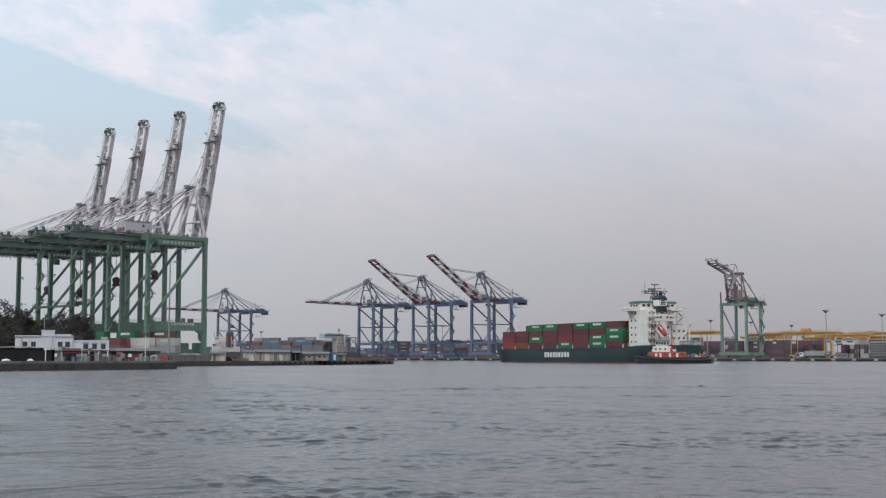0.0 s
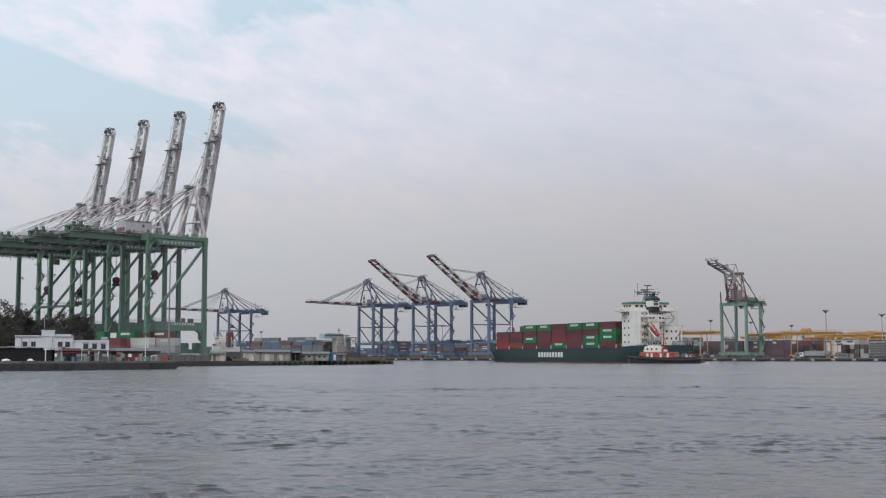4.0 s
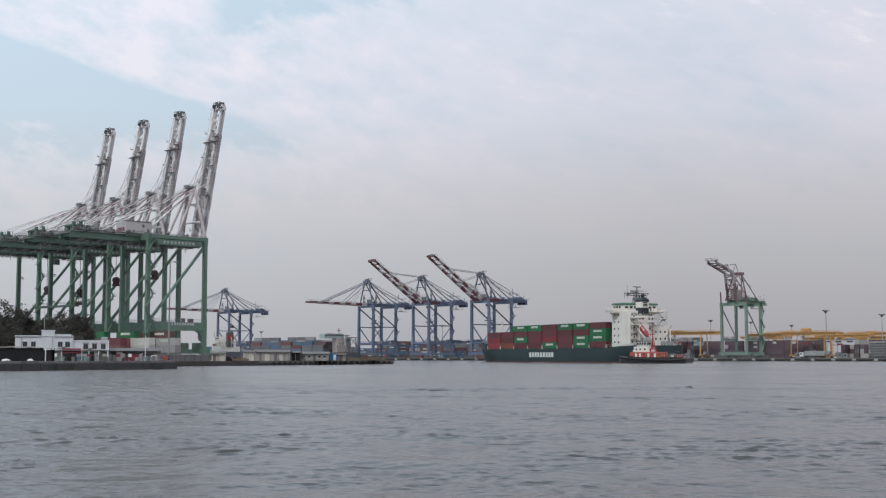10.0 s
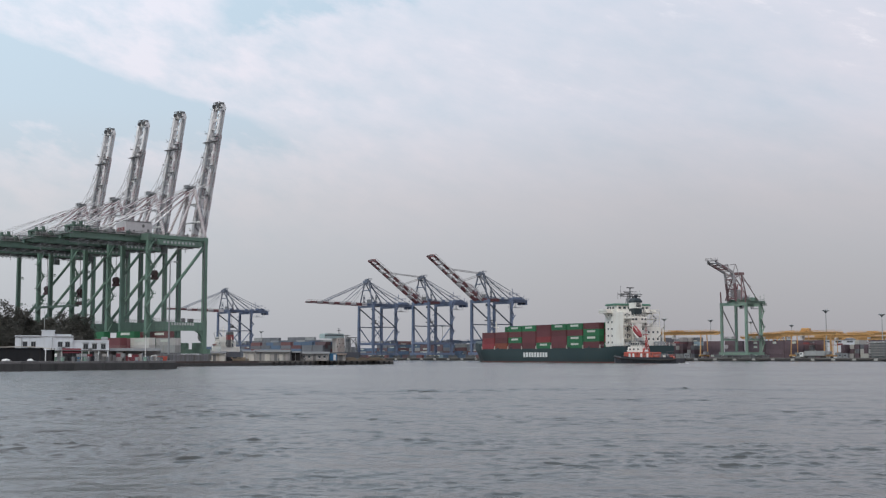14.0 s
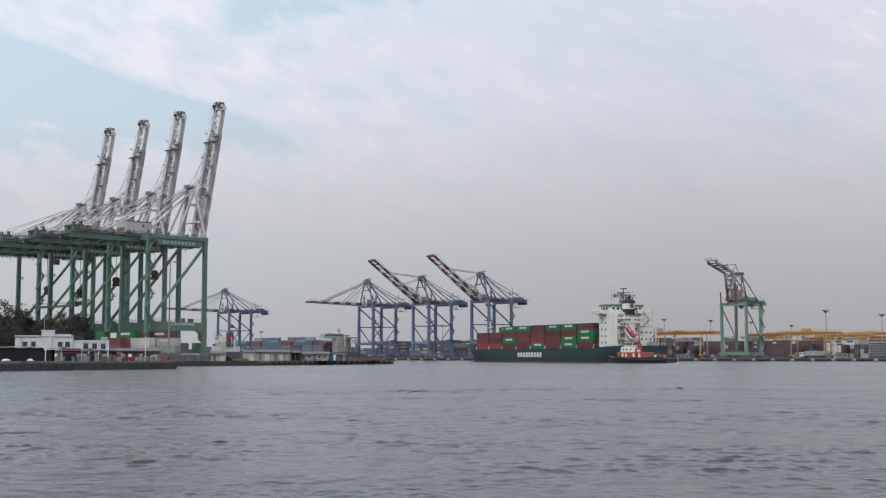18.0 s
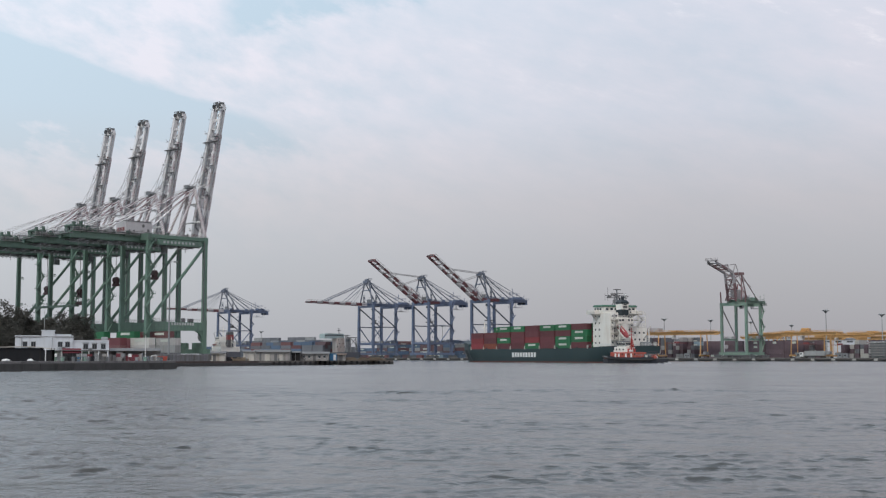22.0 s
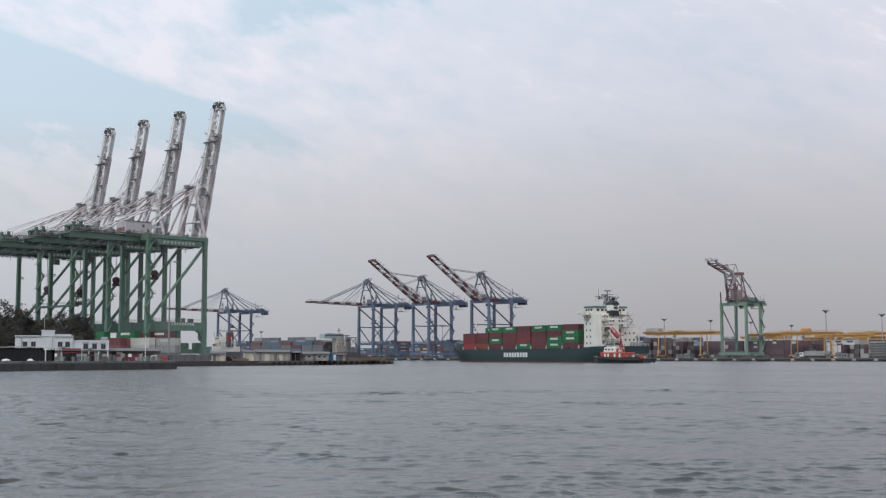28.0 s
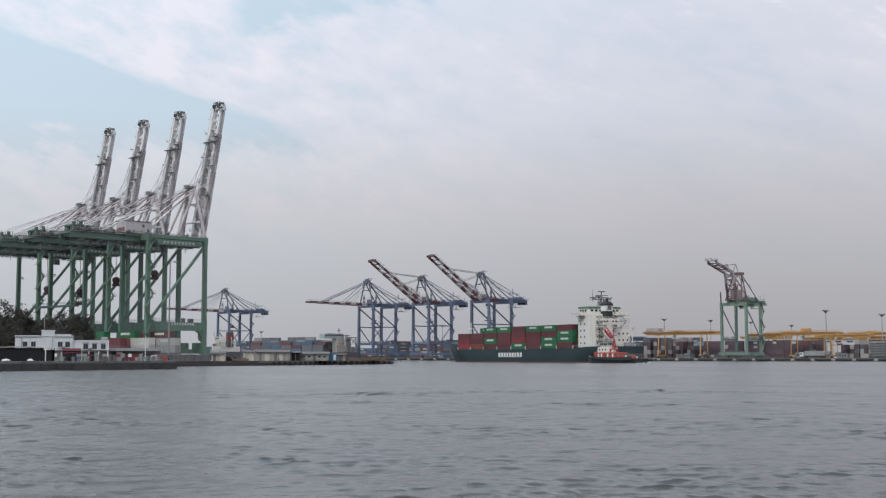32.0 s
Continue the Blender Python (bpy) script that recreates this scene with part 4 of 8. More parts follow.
    part("cable_run", MB().beam((-G + 0.9, W / 2 + 0.4, 4), (-G + 0.9, W / 2 + 0.4, TOP), 0.3, 0.3), DARK, cr)
    return cr


def old_crane():
    """Smaller faded green crane whose folding boom stands up and bends over at the top."""
    cr = thing("gantry_crane", "faded light green crane with a folded-up dark lattice boom", "crane")
    G, W, TOP = 18.0, 15.9, 32.4
    for x in (0, -G):
        for y in (0, W):
            part("leg", MB().loft([[(x + a * s, y + b * s, z) for a, b in ((-1, -1), (1, -1), (1, 1), (-1, 1))] for z, s in ((2.0, 0.68), (TOP - 2, 0.70), (TOP, 0.82))]), PALE_GREEN, cr)
        part("sill_beam", MB().beam((x, -2, 2.6), (x, W + 2, 2.6), 1.3, 1.6), PALE_GREEN, cr)
        part("upper_cross_beam", MB().beam((x, 0, TOP - 0.8), (x, W, TOP - 0.8), 1.3, 1.8), PALE_GREEN, cr)
        for y in (-0.6, W + 0.6):
            for k in (-2.4, 2.4):
                part("bogie", BOGIE, DARK, cr, at=pose(x, y + k, 0))
    for y in (0, W):
        part("portal_beam", MB().beam((-G, y, 10.9), (0, y, 10.9), 1.0, 1.3).rail([(-G, y - 0.4, 11.5), (0, y - 0.4, 11.5)], 1.1, 1.6, 0.07), PALE_GREEN, cr)
        part("diagonal_brace", MB().tube((-0.4, y, TOP - 3), (-G + 0.4, y, 12.0), 0.36, 8), BOOM_GREY, cr)
        part("portal_cabinet", MB().chamfer(-G + 3.5, y, 12.2, 2.6, 1.6, 1.5, 0.1).chamfer(-5, y, 12.0, 1.4, 1.2, 1.1, 0.1), BOOM_GREY, cr)
    part("cable_reel", MB().tube((0.9, 3.2, 6.6), (1.3, 3.2, 6.6), 1.2, 14), BOOM_GREY, cr)
    c = W / 2
    for y in (c - 3, c + 3):
        part("main_girder", MB().beam((-34, y, TOP + 0.9), (1.5, y, TOP + 0.9), 1.1, 2.2), PALE_GREEN, cr)
        part("walkway", MB().box(-15, y + (1.2 if y > c else -1.2), TOP + 1.6, 30, 1.1, 0.12).rail([(-30, y + (1.7 if y > c else -1.7), TOP + 1.7), (0, y + (1.7 if y > c else -1.7), TOP + 1.7)], 1.1, 2.4, 0.07), PALE_GREEN, cr)
    part("back_house", MB().chamfer(-24, c, TOP + 3.0, 5.0, 4.4, 2.0, 0.2), PALE_GREEN, cr)
    part("back_platform", MB().box(-29.6, c, TOP - 2.6, 3.4, 7, 0.25).tube((-30.8, c - 3, TOP - 2.6), (-30.8, c - 3, TOP), 0.15, 5).tube((-28.4, c - 3, TOP - 2.6), (-28.4, c - 3, TOP), 0.15, 5).rail([(-31.2, c - 3.4, TOP - 2.5), (-28, c - 3.4, TOP - 2.5)], 1.1, 1, 0.07), GREY, cr)
    part("back_frame", MB().tube((-18, c - 3, TOP + 2), (-18, c - 3, TOP + 10), 0.25, 6).tube((-11, c - 3, TOP + 2), (-11, c - 3, TOP + 11.5), 0.25, 6).tube((-18, c - 3, TOP + 10), (-11, c - 3, TOP + 11.5), 0.22, 6), RED, cr, "faded red service frame")
    # upright inner boom, outer boom bent over towards the water
    hinge, knee = Vector((1.5, c, TOP + 1)), Vector((5.2, c, TOP + 17.6))
    nose = Vector((25.5, c, TOP + 22.4))
    for y in (-2.6, 2.6):
        o = Vector((0, y, 0))
        for a, b in ((0.0, 0.3), (0.3, 0.62), (0.62, 1.0)):
            part("inner_boom", MB().beam(hinge.lerp(knee, a) + o, hinge.lerp(knee, b) + o, 0.9, 1.7), (DARK_RED, BOOM_GREY, DARK_RED)[int(a * 3.2)], cr)
        for a, b in ((0.0, 0.35), (0.35, 0.7), (0.7, 1.0)):
            part("outer_boom", MB().beam(knee.lerp(nose, a) + o, knee.lerp(nose, b) + o, 0.9, 1.5), (BOOM_GREY, DARK_RED, BOOM_GREY)[int(a * 3.0)], cr)
        part("knee_post", MB().tube(knee + o, knee + o + Vector((-3.6, 0, 5.2)), 0.32, 6).tube(knee + o + Vector((-3.6, 0, 5.2)), hinge.lerp(knee, 0.75) + o + Vector((-8.5, 0, 0)), 0.22, 6).tube(knee + o + Vector((-3.6, 0, 5.2)), knee.lerp(nose, 0.65) + o, 0.2, 6), BOOM_GREY, cr)
        part("mast_leg", MB().tube((0, c + y * 2, TOP + 1.5), (-5.5, c + y, TOP + 17), 0.42, 8).tube((-12, c + y, TOP + 2), (-5.5, c + y, TOP + 17), 0.36, 8), DARK_RED, cr)
        part("backstay", MB().tube((-5.5, c + y, TOP + 17), (-26, c + y, TOP + 2), 0.25, 6).tube((-5.5, c + y, TOP + 15), (-17, c + y, TOP + 10), 0.2, 6), DARK_RED, cr)
        part("boom_link", MB().tube((-5.5, c + y, TOP + 17), hinge.lerp(knee, 0.8) + o, 0.3, 6), DARK_RED, cr)
    part("mast_head", MB().box(-5.5, c, TOP + 17.4, 3.2, 7, 1.6).rail([(-7.2, c - 3.4, TOP + 18.2), (-3.8, c - 3.4, TOP + 18.2)], 1.2, 1.1, 0.08), DARK_RED, cr)
    for i in range(6):
        p = hinge.lerp(knee, (i + 0.5) / 6)
        part("boom_tie", MB().beam(p + Vector((0, -2.6, 0)), p + Vector((0, 2.6, 0)), 0.55, 0.7), BOOM_GREY if i % 2 else DARK_RED, cr)
    for i in range(5):
        p = knee.lerp(nose, (i + 0.6) / 5)
        part("boom_tie", MB().beam(p + Vector((0, -2.6, 0)), p + Vector((0, 2.6, 0)), 0.5, 0.6), DARK_RED if i % 2 else BOOM_GREY, cr)
    part("nose_platform", MB().box(nose.x, c, nose.z + 1.0, 3, 7, 0.3).rail([(nose.x - 1.4, c - 3.4, nose.z + 1.1), (nose.x + 1.4, c - 3.4, nose.z + 1.1), (nose.x + 1.4, c + 3.4, nose.z + 1.1)], 1.3, 1.1, 0.08).box(nose.x - 4, c, nose.z + 1.5, 1.6, 2.4, 1.0).tube((nose.x - 6, c - 2.6, nose.z + 1.2), (nose.x - 4, c - 2.6, nose.z + 3.0), 0.14, 5).tube((nose.x - 2, c + 2.6, nose.z + 1.2), (nose.x - 2, c + 2.6, nose.z + 2.9), 0.14, 5), BOOM_GREY, cr)
    part("winch_house", MB().chamfer(-3, c, TOP + 5.2, 4.4, 5, 5.6, 0.2), BOOM_GREY, cr)
    # gear hung about the girders
    cab = part("driver_cab", MB().chamfer(-8, c + 1, TOP - 2.0, 2.2, 2.2, 2.4, 0.2), BOOM_GREY, cr)
    part("cab_window", MB().box(-6.88, c + 1, TOP - 1.8, 0.06, 1.7, 1.2), GLASS, cab)
    part("trolley", MB().box(-10, c, TOP - 0.5, 4.0, 6.0, 0.8), DARK, cr)
    for i, fx in enumerate((-3, -8, -13, -20, -27, -32)):
        part("girder_tie", MB().beam((fx, c - 3, TOP + 0.9), (fx, c + 3, TOP + 0.9), 0.6, 1.4), PALE_GREEN, cr)
        part("lamp_post", MB().tube((fx, c + 3.6, TOP + 2), (fx, c + 3.6, TOP + 4.6 + (i % 2)), 0.1, 5).box(fx, c + 3.6, TOP + 4.8 + (i % 2), 0.7, 0.4, 0.3), PALE_GREEN, cr)
    for k in range(5):
        a, b = hinge.lerp(knee, k / 5), hinge.lerp(knee, (k + 1) / 5)
        part("boom_brace", MB().tube(a + Vector((0, -2.6, 0)), b + Vector((0, 2.6, 0)), 0.2, 5), BOOM_GREY, cr)
        part("boom_brace", MB().tube(a + Vector((-0.6, 2.6, 0)), b + Vector((-0.6, -2.6, 0)), 0.2, 5), DARK_RED, cr)
    part("leg_mast", MB().tube((0.4, W, TOP), (0.9, W, TOP + 6.5), 0.42, 7).tube((0.4, 0, TOP), (0.9, 0, TOP + 6.5), 0.42, 7), DARK_RED, cr)
    part("cable_drum", MB().tube((-15, c - 2, TOP + 3.2), (-15, c + 2, TOP + 3.2), 1.1, 12), GREY, cr)
    part("access_platform", MB().box(-33, c, TOP - 0.6, 3.0, 8.4, 0.2).rail([(-34.4, c - 4, TOP - 0.5), (-34.4, c + 4, TOP - 0.5), (-31.6, c + 4, TOP - 0.5)], 1.2, 1.2, 0.07), PALE_GREEN, cr)
    stair_tower(cr, -G, W, 4, TOP, PALE_GREEN, side=1)
    return cr


# BLUE_GREY and BOOM_RED are paled in colour to stand for haze over the basin
BLUE_GREY = surface("hazed_blue_grey_paint", (0.135, 0.155, 0.20), 0.6, vary=0.25, dirt=0.4, dirt_rgb=(0.13, 0.12, 0.12), streak=0.3)
BOOM_WHITE = surface("boom_white_paint", (0.56, 0.54, 0.545), 0.5, vary=0.15, dirt=0.35, dirt_rgb=(0.25, 0.2, 0.19), streak=0.2)
BOOM_RED = surface("hazed_boom_red", (0.20, 0.075, 0.082), 0.55, vary=0.25, dirt=0.35, dirt_rgb=(0.12, 0.08, 0.08), streak=0.3)
BOOM_GREY = surface("weathered_grey_paint", (0.36, 0.345, 0.35), 0.55, vary=0.25, dirt=0.4, dirt_rgb=(0.16, 0.1, 0.09), streak=0.4)
DARK_RED = surface("weathered_red_paint", (0.20, 0.115, 0.12), 0.55, vary=0.3, dirt=0.4, dirt_rgb=(0.1, 0.07, 0.06), streak=0.3)

# the four dark green cranes on the peninsula quay
ROW = radians(45.43)
for i in range(4):
    at = pose(-91.1 - math.sin(ROW) * 27.33 * i, 485.0 + math.cos(ROW) * 27.33 * i, GROUND_A, 0, 0, 45.43)
    cp = big_crane((30.6, 29.2, 25.6, 27.8)[i], i == 2)
    cp.matrix_basis = at
    if i == 2:
        part("access_bridge", MB().beam((-27.5, -9, 21.2), (-27.5, 26, 21.2), 1.4, 0.8).rail([(-28.2, -9, 21.6), (-28.2, 26, 21.6)], 1.1, 2.2, 0.06), WINCH_GREEN, cp)

# the blue row across the basin: each stands where its bearing meets one straight line
K_BLUE = 906.0
level, lifted = blue_crane(False), blue_crane(True)
level.matrix_basis = pose(-0.0604 * K_BLUE / 0.9396, K_BLUE / 0.9396, GROUND_B, 0, 0, 225)
copy_thing(level, pose(-0.1724 * K_BLUE / 0.8276, K_BLUE / 0.8276, GROUND_B, 0, 0, 225))
lifted.matrix_basis = pose(-0.0173 * K_BLUE / 0.9827, K_BLUE / 0.9827, GROUND_B, 0, 0, 225)
copy_thing(lifted, pose(0.0293 * K_BLUE / 1.0293, K_BLUE / 1.0293, GROUND_B, 0, 0, 225))
old = old_crane()
# local y runs along the quay away to the one side
old.matrix_basis = pose(177.5 - 0.76 * 15.9, 745 + 0.65 * 15.9, GROUND_B, 0, 0, 229.5)
# ---------- containers ----------
def container_mesh(length, rgb_ends=None):
    """Corrugated steel box: corner posts, rails, pressed side and roof panels. Local x along it, base at z = 0, centre at x = y = 0."""
    W, H = 2.44, 2.59
    mb = MB()
    hx, hy = length / 2, W / 2
    for sx in (-1, 1):
        for sy in (-1, 1):
            mb.box(sx * (hx - 0.08), sy * (hy - 0.08), H / 2, 0.16, 0.16, H)
    for sy in (-1, 1):
        mb.box(0, sy * (hy - 0.05), 0.08, length - 0.3, 0.1, 0.16).box(0, sy * (hy - 0.05), H - 0.06, length - 0.3, 0.1, 0.12)
        n = 16 if length > 8 else 8
        xs = np.linspace(-hx + 0.16, hx - 0.16, 2 * n + 1)
        for i, (a, b) in enumerate(zip(xs, xs[1:])):
            ya, yb = (0.03, 0.12) if i % 2 else (0.12, 0.03)
            mb.add([(a, sy * (hy - ya), 0.16), (b, sy * (hy - yb), 0.16), (b, sy * (hy - yb), H - 0.12), (a, sy * (hy - ya), H - 0.12)], [(0, 1, 2, 3)])
    mb.add([(-hx + 0.1, -hy + 0.1, H - 0.03), (hx - 0.1, -hy + 0.1, H - 0.03), (hx - 0.1, hy - 0.1, H - 0.03), (-hx + 0.1, hy - 0.1, H - 0.03)], [(0, 1, 2, 3)])
    mb.add([(-hx + 0.1, -hy + 0.1, 0.14), (hx - 0.1, -hy + 0.1, 0.14), (hx - 0.1, hy - 0.1, 0.14), (-hx + 0.1, hy - 0.1, 0.14)], [(0, 1, 2, 3)])
    for sx in (-1, 1):
        mb.box(sx * (hx - 0.06), 0, H / 2, 0.05, W - 0.3, H - 0.1)
    return mb


def door_mesh(length):
    """Two leaves with upright locking bars and a groove between them, in one pressing."""
    x = -length / 2
    prof = [(x + 0.03, -1.06)]
    for y in (-0.8, -0.35, 0.0, 0.35, 0.8):
        d = 0.02 if y == 0 else -0.09
        prof += [(x - 0.03, y - 0.06), (x + d, y - 0.03), (x + d, y + 0.03), (x - 0.03, y + 0.06)]
    prof.append((x + 0.03, 1.06))
    return MB().loft([[(a, b, 0.14) for a, b in prof], [(a, b, 2.46) for a, b in prof]])


def name_panel_mesh(length, wide, high, z):
    """Pale lettering on both long sides, as plain bars."""
    mb = MB()
    for sy in (-1, 1):
        mb.box(0, sy * 1.225, z, wide, 0.03, high)
    return mb


# blue, sky, brown, dull_red, dull_maroon: distance haze mixed into the paint colour
CONT_PAINT = {k: surface("container_" + k, c, 0.55, vary=0.28, dirt=0.35, dirt_rgb=d, big=0.35, streak=0.45, each=0.16) for k, c, d in (
    ("maroon", (0.138, 0.040, 0.047), (0.09, 0.04, 0.035)), ("red", (0.25, 0.040, 0.048), (0.14, 0.05, 0.04)), ("rust", (0.24, 0.062, 0.036), (0.13, 0.06, 0.04)),
    ("green", (0.022, 0.150, 0.062), (0.05, 0.09, 0.05)), ("dark_green", (0.014, 0.075, 0.045), (0.03, 0.05, 0.03)), ("white", (0.54, 0.53, 0.50), (0.36, 0.32, 0.26)),
    ("grey", (0.30, 0.31, 0.31), (0.2, 0.18, 0.16)), ("blue", (0.10, 0.150, 0.225), (0.09, 0.11, 0.14)), ("sky", (0.22, 0.31, 0.37), (0.17, 0.20, 0.22)),
    ("dull_red", (0.175, 0.078, 0.080), (0.13, 0.08, 0.07)), ("dull_maroon", (0.145, 0.092, 0.100), (0.10, 0.07, 0.07)), ("pale", (0.43, 0.42, 0.41), (0.28, 0.25, 0.22)),
    ("brown", (0.140, 0.098, 0.116), (0.09, 0.065, 0.06)), ("tan", (0.42, 0.33, 0.22), (0.25, 0.2, 0.14)), ("slate", (0.165, 0.172, 0.190), (0.11, 0.11, 0.11)))}
LETTER = surface("pale_letter_paint", (0.55, 0.58, 0.52), 0.6, vary=0.2, dirt=0.3, dirt_rgb=(0.3, 0.3, 0.25), big=1.0)
_base40, _base20 = container_mesh(12.19), container_mesh(6.06)
CONT_MESH, DOOR_MESH, PANEL_MESH = {}, {}, {}
for k, m in CONT_PAINT.items():
    for ln, src in ((40, _base40), (20, _base20)):
        me = src.mesh("container_%s_%d" % (k, ln))
        me.materials.append(m)
        CONT_MESH[k, ln] = me
        de = door_mesh(12.19 if ln == 40 else 6.06).mesh("door_%s_%d" % (k, ln))
        de.materials.append(m)
        DOOR_MESH[k, ln] = de
for ln, w in ((40, 6.2), (20, 2.6)):
    for style, (h, z) in (("name", (0.85, 1.65)), ("low", (0.6, 0.5)), ("mark", (1.3, 1.4))):
        pe = name_panel_mesh(ln, w if style != "mark" else w * 0.38, h, z).mesh("name_bar_%s_%d" % (style, ln))
        pe.materials.append(LETTER)
        PANEL_MESH[style, ln] = pe


def container_part(parent, colour, at, ln=40, style=""):
    c = part("container", CONT_MESH[colour, ln], None, parent, at=at)
    part("door", DOOR_MESH[colour, ln], None, c)
    if style:
        part("name_bar", PANEL_MESH[style, ln], None, c)
    return c


# ---------- the container ship: local x to the bow, y to port, z from the waterline; x = 0 at the aft end of the cargo ----------
# HULL, BLACK and RUBBER are lightened a little in place of haze
HULL = surface("dark_green_hull_paint", (0.029, 0.051, 0.056), 0.55, vary=0.25, dirt=0.3, dirt_rgb=(0.04, 0.055, 0.05), big=0.06, streak=0.5, spec=0.3)
BOOT = surface("red_boot_topping", (0.16, 0.05, 0.04), 0.7, dirt=0.5, dirt_rgb=(0.05, 0.04, 0.035))
DECK = surface("ship_deck_paint", (0.06, 0.10, 0.08), 0.8)
FUNNEL_GREEN = surface("funnel_dark_paint", (0.024, 0.034, 0.038), 0.5)
ROOF_GREEN = surface("green_deck_paint", (0.075, 0.165, 0.120), 0.7, dirt=0.35)
SHIP_WHITE = surface("ship_white_paint", (0.78, 0.755, 0.70), 0.5, vary=0.10, dirt=0.4, dirt_rgb=(0.55, 0.45, 0.36), streak=0.35, each=0.03)
BOAT_RED = surface("lifeboat_red", (0.33, 0.05, 0.058), 0.45, dirt=0.15)
ORANGE = surface("tug_orange_paint", (0.44, 0.088, 0.060), 0.5, dirt=0.3, streak=0.3)
BLACK = surface("black_paint", (0.028, 0.030, 0.038), 0.5)
RUBBER = surface("black_rubber", (0.035, 0.035, 0.036), 0.9)
CREAM = surface("cream_wall_paint", (0.50, 0.47, 0.425), 0.8, vary=0.2, dirt=0.5, dirt_rgb=(0.26, 0.22, 0.18), big=0.4, streak=0.6)
HB = 12.0


def hull_sections():
    rows = []
    for x, wl, dk, zt, zb in ((-19.5, 8.6, 11.2, 6.9, 2.6), (-17, 9.4, 11.6, 6.8, 1.0), (-10, 10.8, 12.0, 6.7, -1.5), (0, 11.7, 12.0, 6.0, -2.5), (30, 12.0, 12.0, 6.0, -3),
                              (70, 12.0, 12.0, 6.1, -3), (92, 11.6, 12.0, 6.3, -3), (106, 9.6, 11.8, 6.6, -3), (108, 9.0, 11.5, 9.0, -3), (118, 3.6, 8.4, 9.6, -3), (126, 0.9, 4.2, 10.2, -3), (129, 0.25, 0.8, 10.5, -2)):
        rows.append((x, wl, dk, zt, zb))
    return rows


def build_ship():
    sh = thing("container_ship", "dark green container ship with white bridge house under way", "ship")
    rings = []
    secs = np.array(hull_sections())
    xs = np.concatenate([np.linspace(-19.5, 0, 9), np.linspace(8, 84, 8), np.linspace(88, 105.5, 8), np.linspace(106, 129, 14)])
    for x, wl, dk, zt, zb in [tuple(np.interp(v, secs[:, 0], secs[:, k]) for k in range(5)) for v in xs]:
        half = [(dk, zt), (dk * 0.99 + wl * 0.01, max(zt * 0.6, zb + 0.4)), (wl, 0.5 if zb < 0.4 else zb + 0.2), (wl * 0.94, min(zb, 0.0) if zb < 0 else zb)]
        rings.append([(x, y, z) for y, z in half] + [(x, -y, z) for y, z in half[::-1]])
    hull = part("hull", MB().loft(rings).mesh("hull", True), HULL, sh, "dark green steel hull")
    wl_rings = []
    for x, wl, dk, zt, zb in hull_sections()[2:-1]:
        wl_rings.append([(x, wl + 0.07, 0.4), (x, wl + 0.05, -0.6), (x, -wl - 0.05, -0.6), (x, -wl - 0.07, 0.4)])
    part("boot_topping", MB().loft(wl_rings), BOOT, hull)
    for i in range(9):
        part("letter_block", MB().box(62.6 - i * 2.45, 12.03, 3.35, 1.75, 0.08, 2.1), WHITE, hull)
    for x in (-18.9, 8, 24, 75, 88):
        part("fairlead", MB().box(x, 11.9, 6.4, 1.2, 0.5, 0.7), BLACK, hull)
    part("bulwark_rail", MB().rail([(-3, 11.7, 6.4), (104, 11.7, 6.3)], 1.1, 3.0, 0.06), GREY, sh)
    part("stern_rail", MB().rail([(-19.2, -10.8, 6.9), (-19.2, 10.8, 6.9), (-4, 11.8, 6.7)], 1.1, 1.6, 0.06), WHITE, sh)
    part("deck", MB().box(44, 0, 6.0, 122, 22.5, 0.3), DECK, sh)
    PITCH = 13.076
    # port row, from the bow bay aft, top tier first
    PORT = {7: ["", "maroon", "red", "red"], 6: ["", "maroon", "maroon", "rust"], 5: ["green*", "maroon", "green*", "maroon"], 4: ["green*", "maroon", "maroon", "maroon"],
            3: ["maroon", "maroon", "red", "green*"], 2: ["green*", "maroon", "maroon", "maroon"], 1: ["green*", "maroon", "green*", "green*"], 0: ["maroon", "green*", "green*", "maroon"]}
    rng = random.Random(4)
    kinds = ["maroon", "maroon", "maroon", "green*", "red", "rust", "green*", "dark_green"]
    for bay in range(8):
        x = bay * PITCH + 6.3
        part("hatch_coaming", MB().box(x, 0, 5.95, 12.0, 23.4, 0.5), DECK, sh)
        for row in range(9):
            y = 12.0 - 1.24 - row * 2.69
            for tier in range(4):
                if row == 0:
                    c = PORT[bay][3 - tier]
                else:
                    c = rng.choice(kinds)
                    if bay == 7 and tier == 3 or (bay == 6 and tier == 3 and row < 2):
                        c = ""
                    if bay == 6 and tier == 3 and row >= 2:
                        c = "green*"
                if not c or (0 < row < 8 and tier < 3 and 0 < bay < 6):
                    continue
                container_part(sh, c.strip("*"), pose(x, y, 6.0 + 0.15 + tier * 2.61, 0, 0, 0), 40, "name" if "*" in c else "")
        for dx in (-6.4, 6.4):
            part("deck_post", MB().box(x + dx, 11.85, 6.65, 0.45, 0.5, 1.5), CREAM, sh)
        if bay:
            part("lashing_bridge", MB().box(x - PITCH / 2, 0, 6.9, 0.5, 23.6, 1.4).tube((x - PITCH / 2, 11.7, 6), (x - PITCH / 2, 11.7, 8.6), 0.15, 5), GREY, sh)
    # bridge house
    bh = part("bridge_house", MB().chamfer(-8.7, 5.0, 13.6, 13.0, 11.0, 14.2, 0.15).box(-5.4, -2.6, 13.6, 6.4, 4.6, 14.0).box(-11.6, -4.2, 10.6, 6.8, 7.6, 8.2), SHIP_WHITE, sh, "white bridge house")
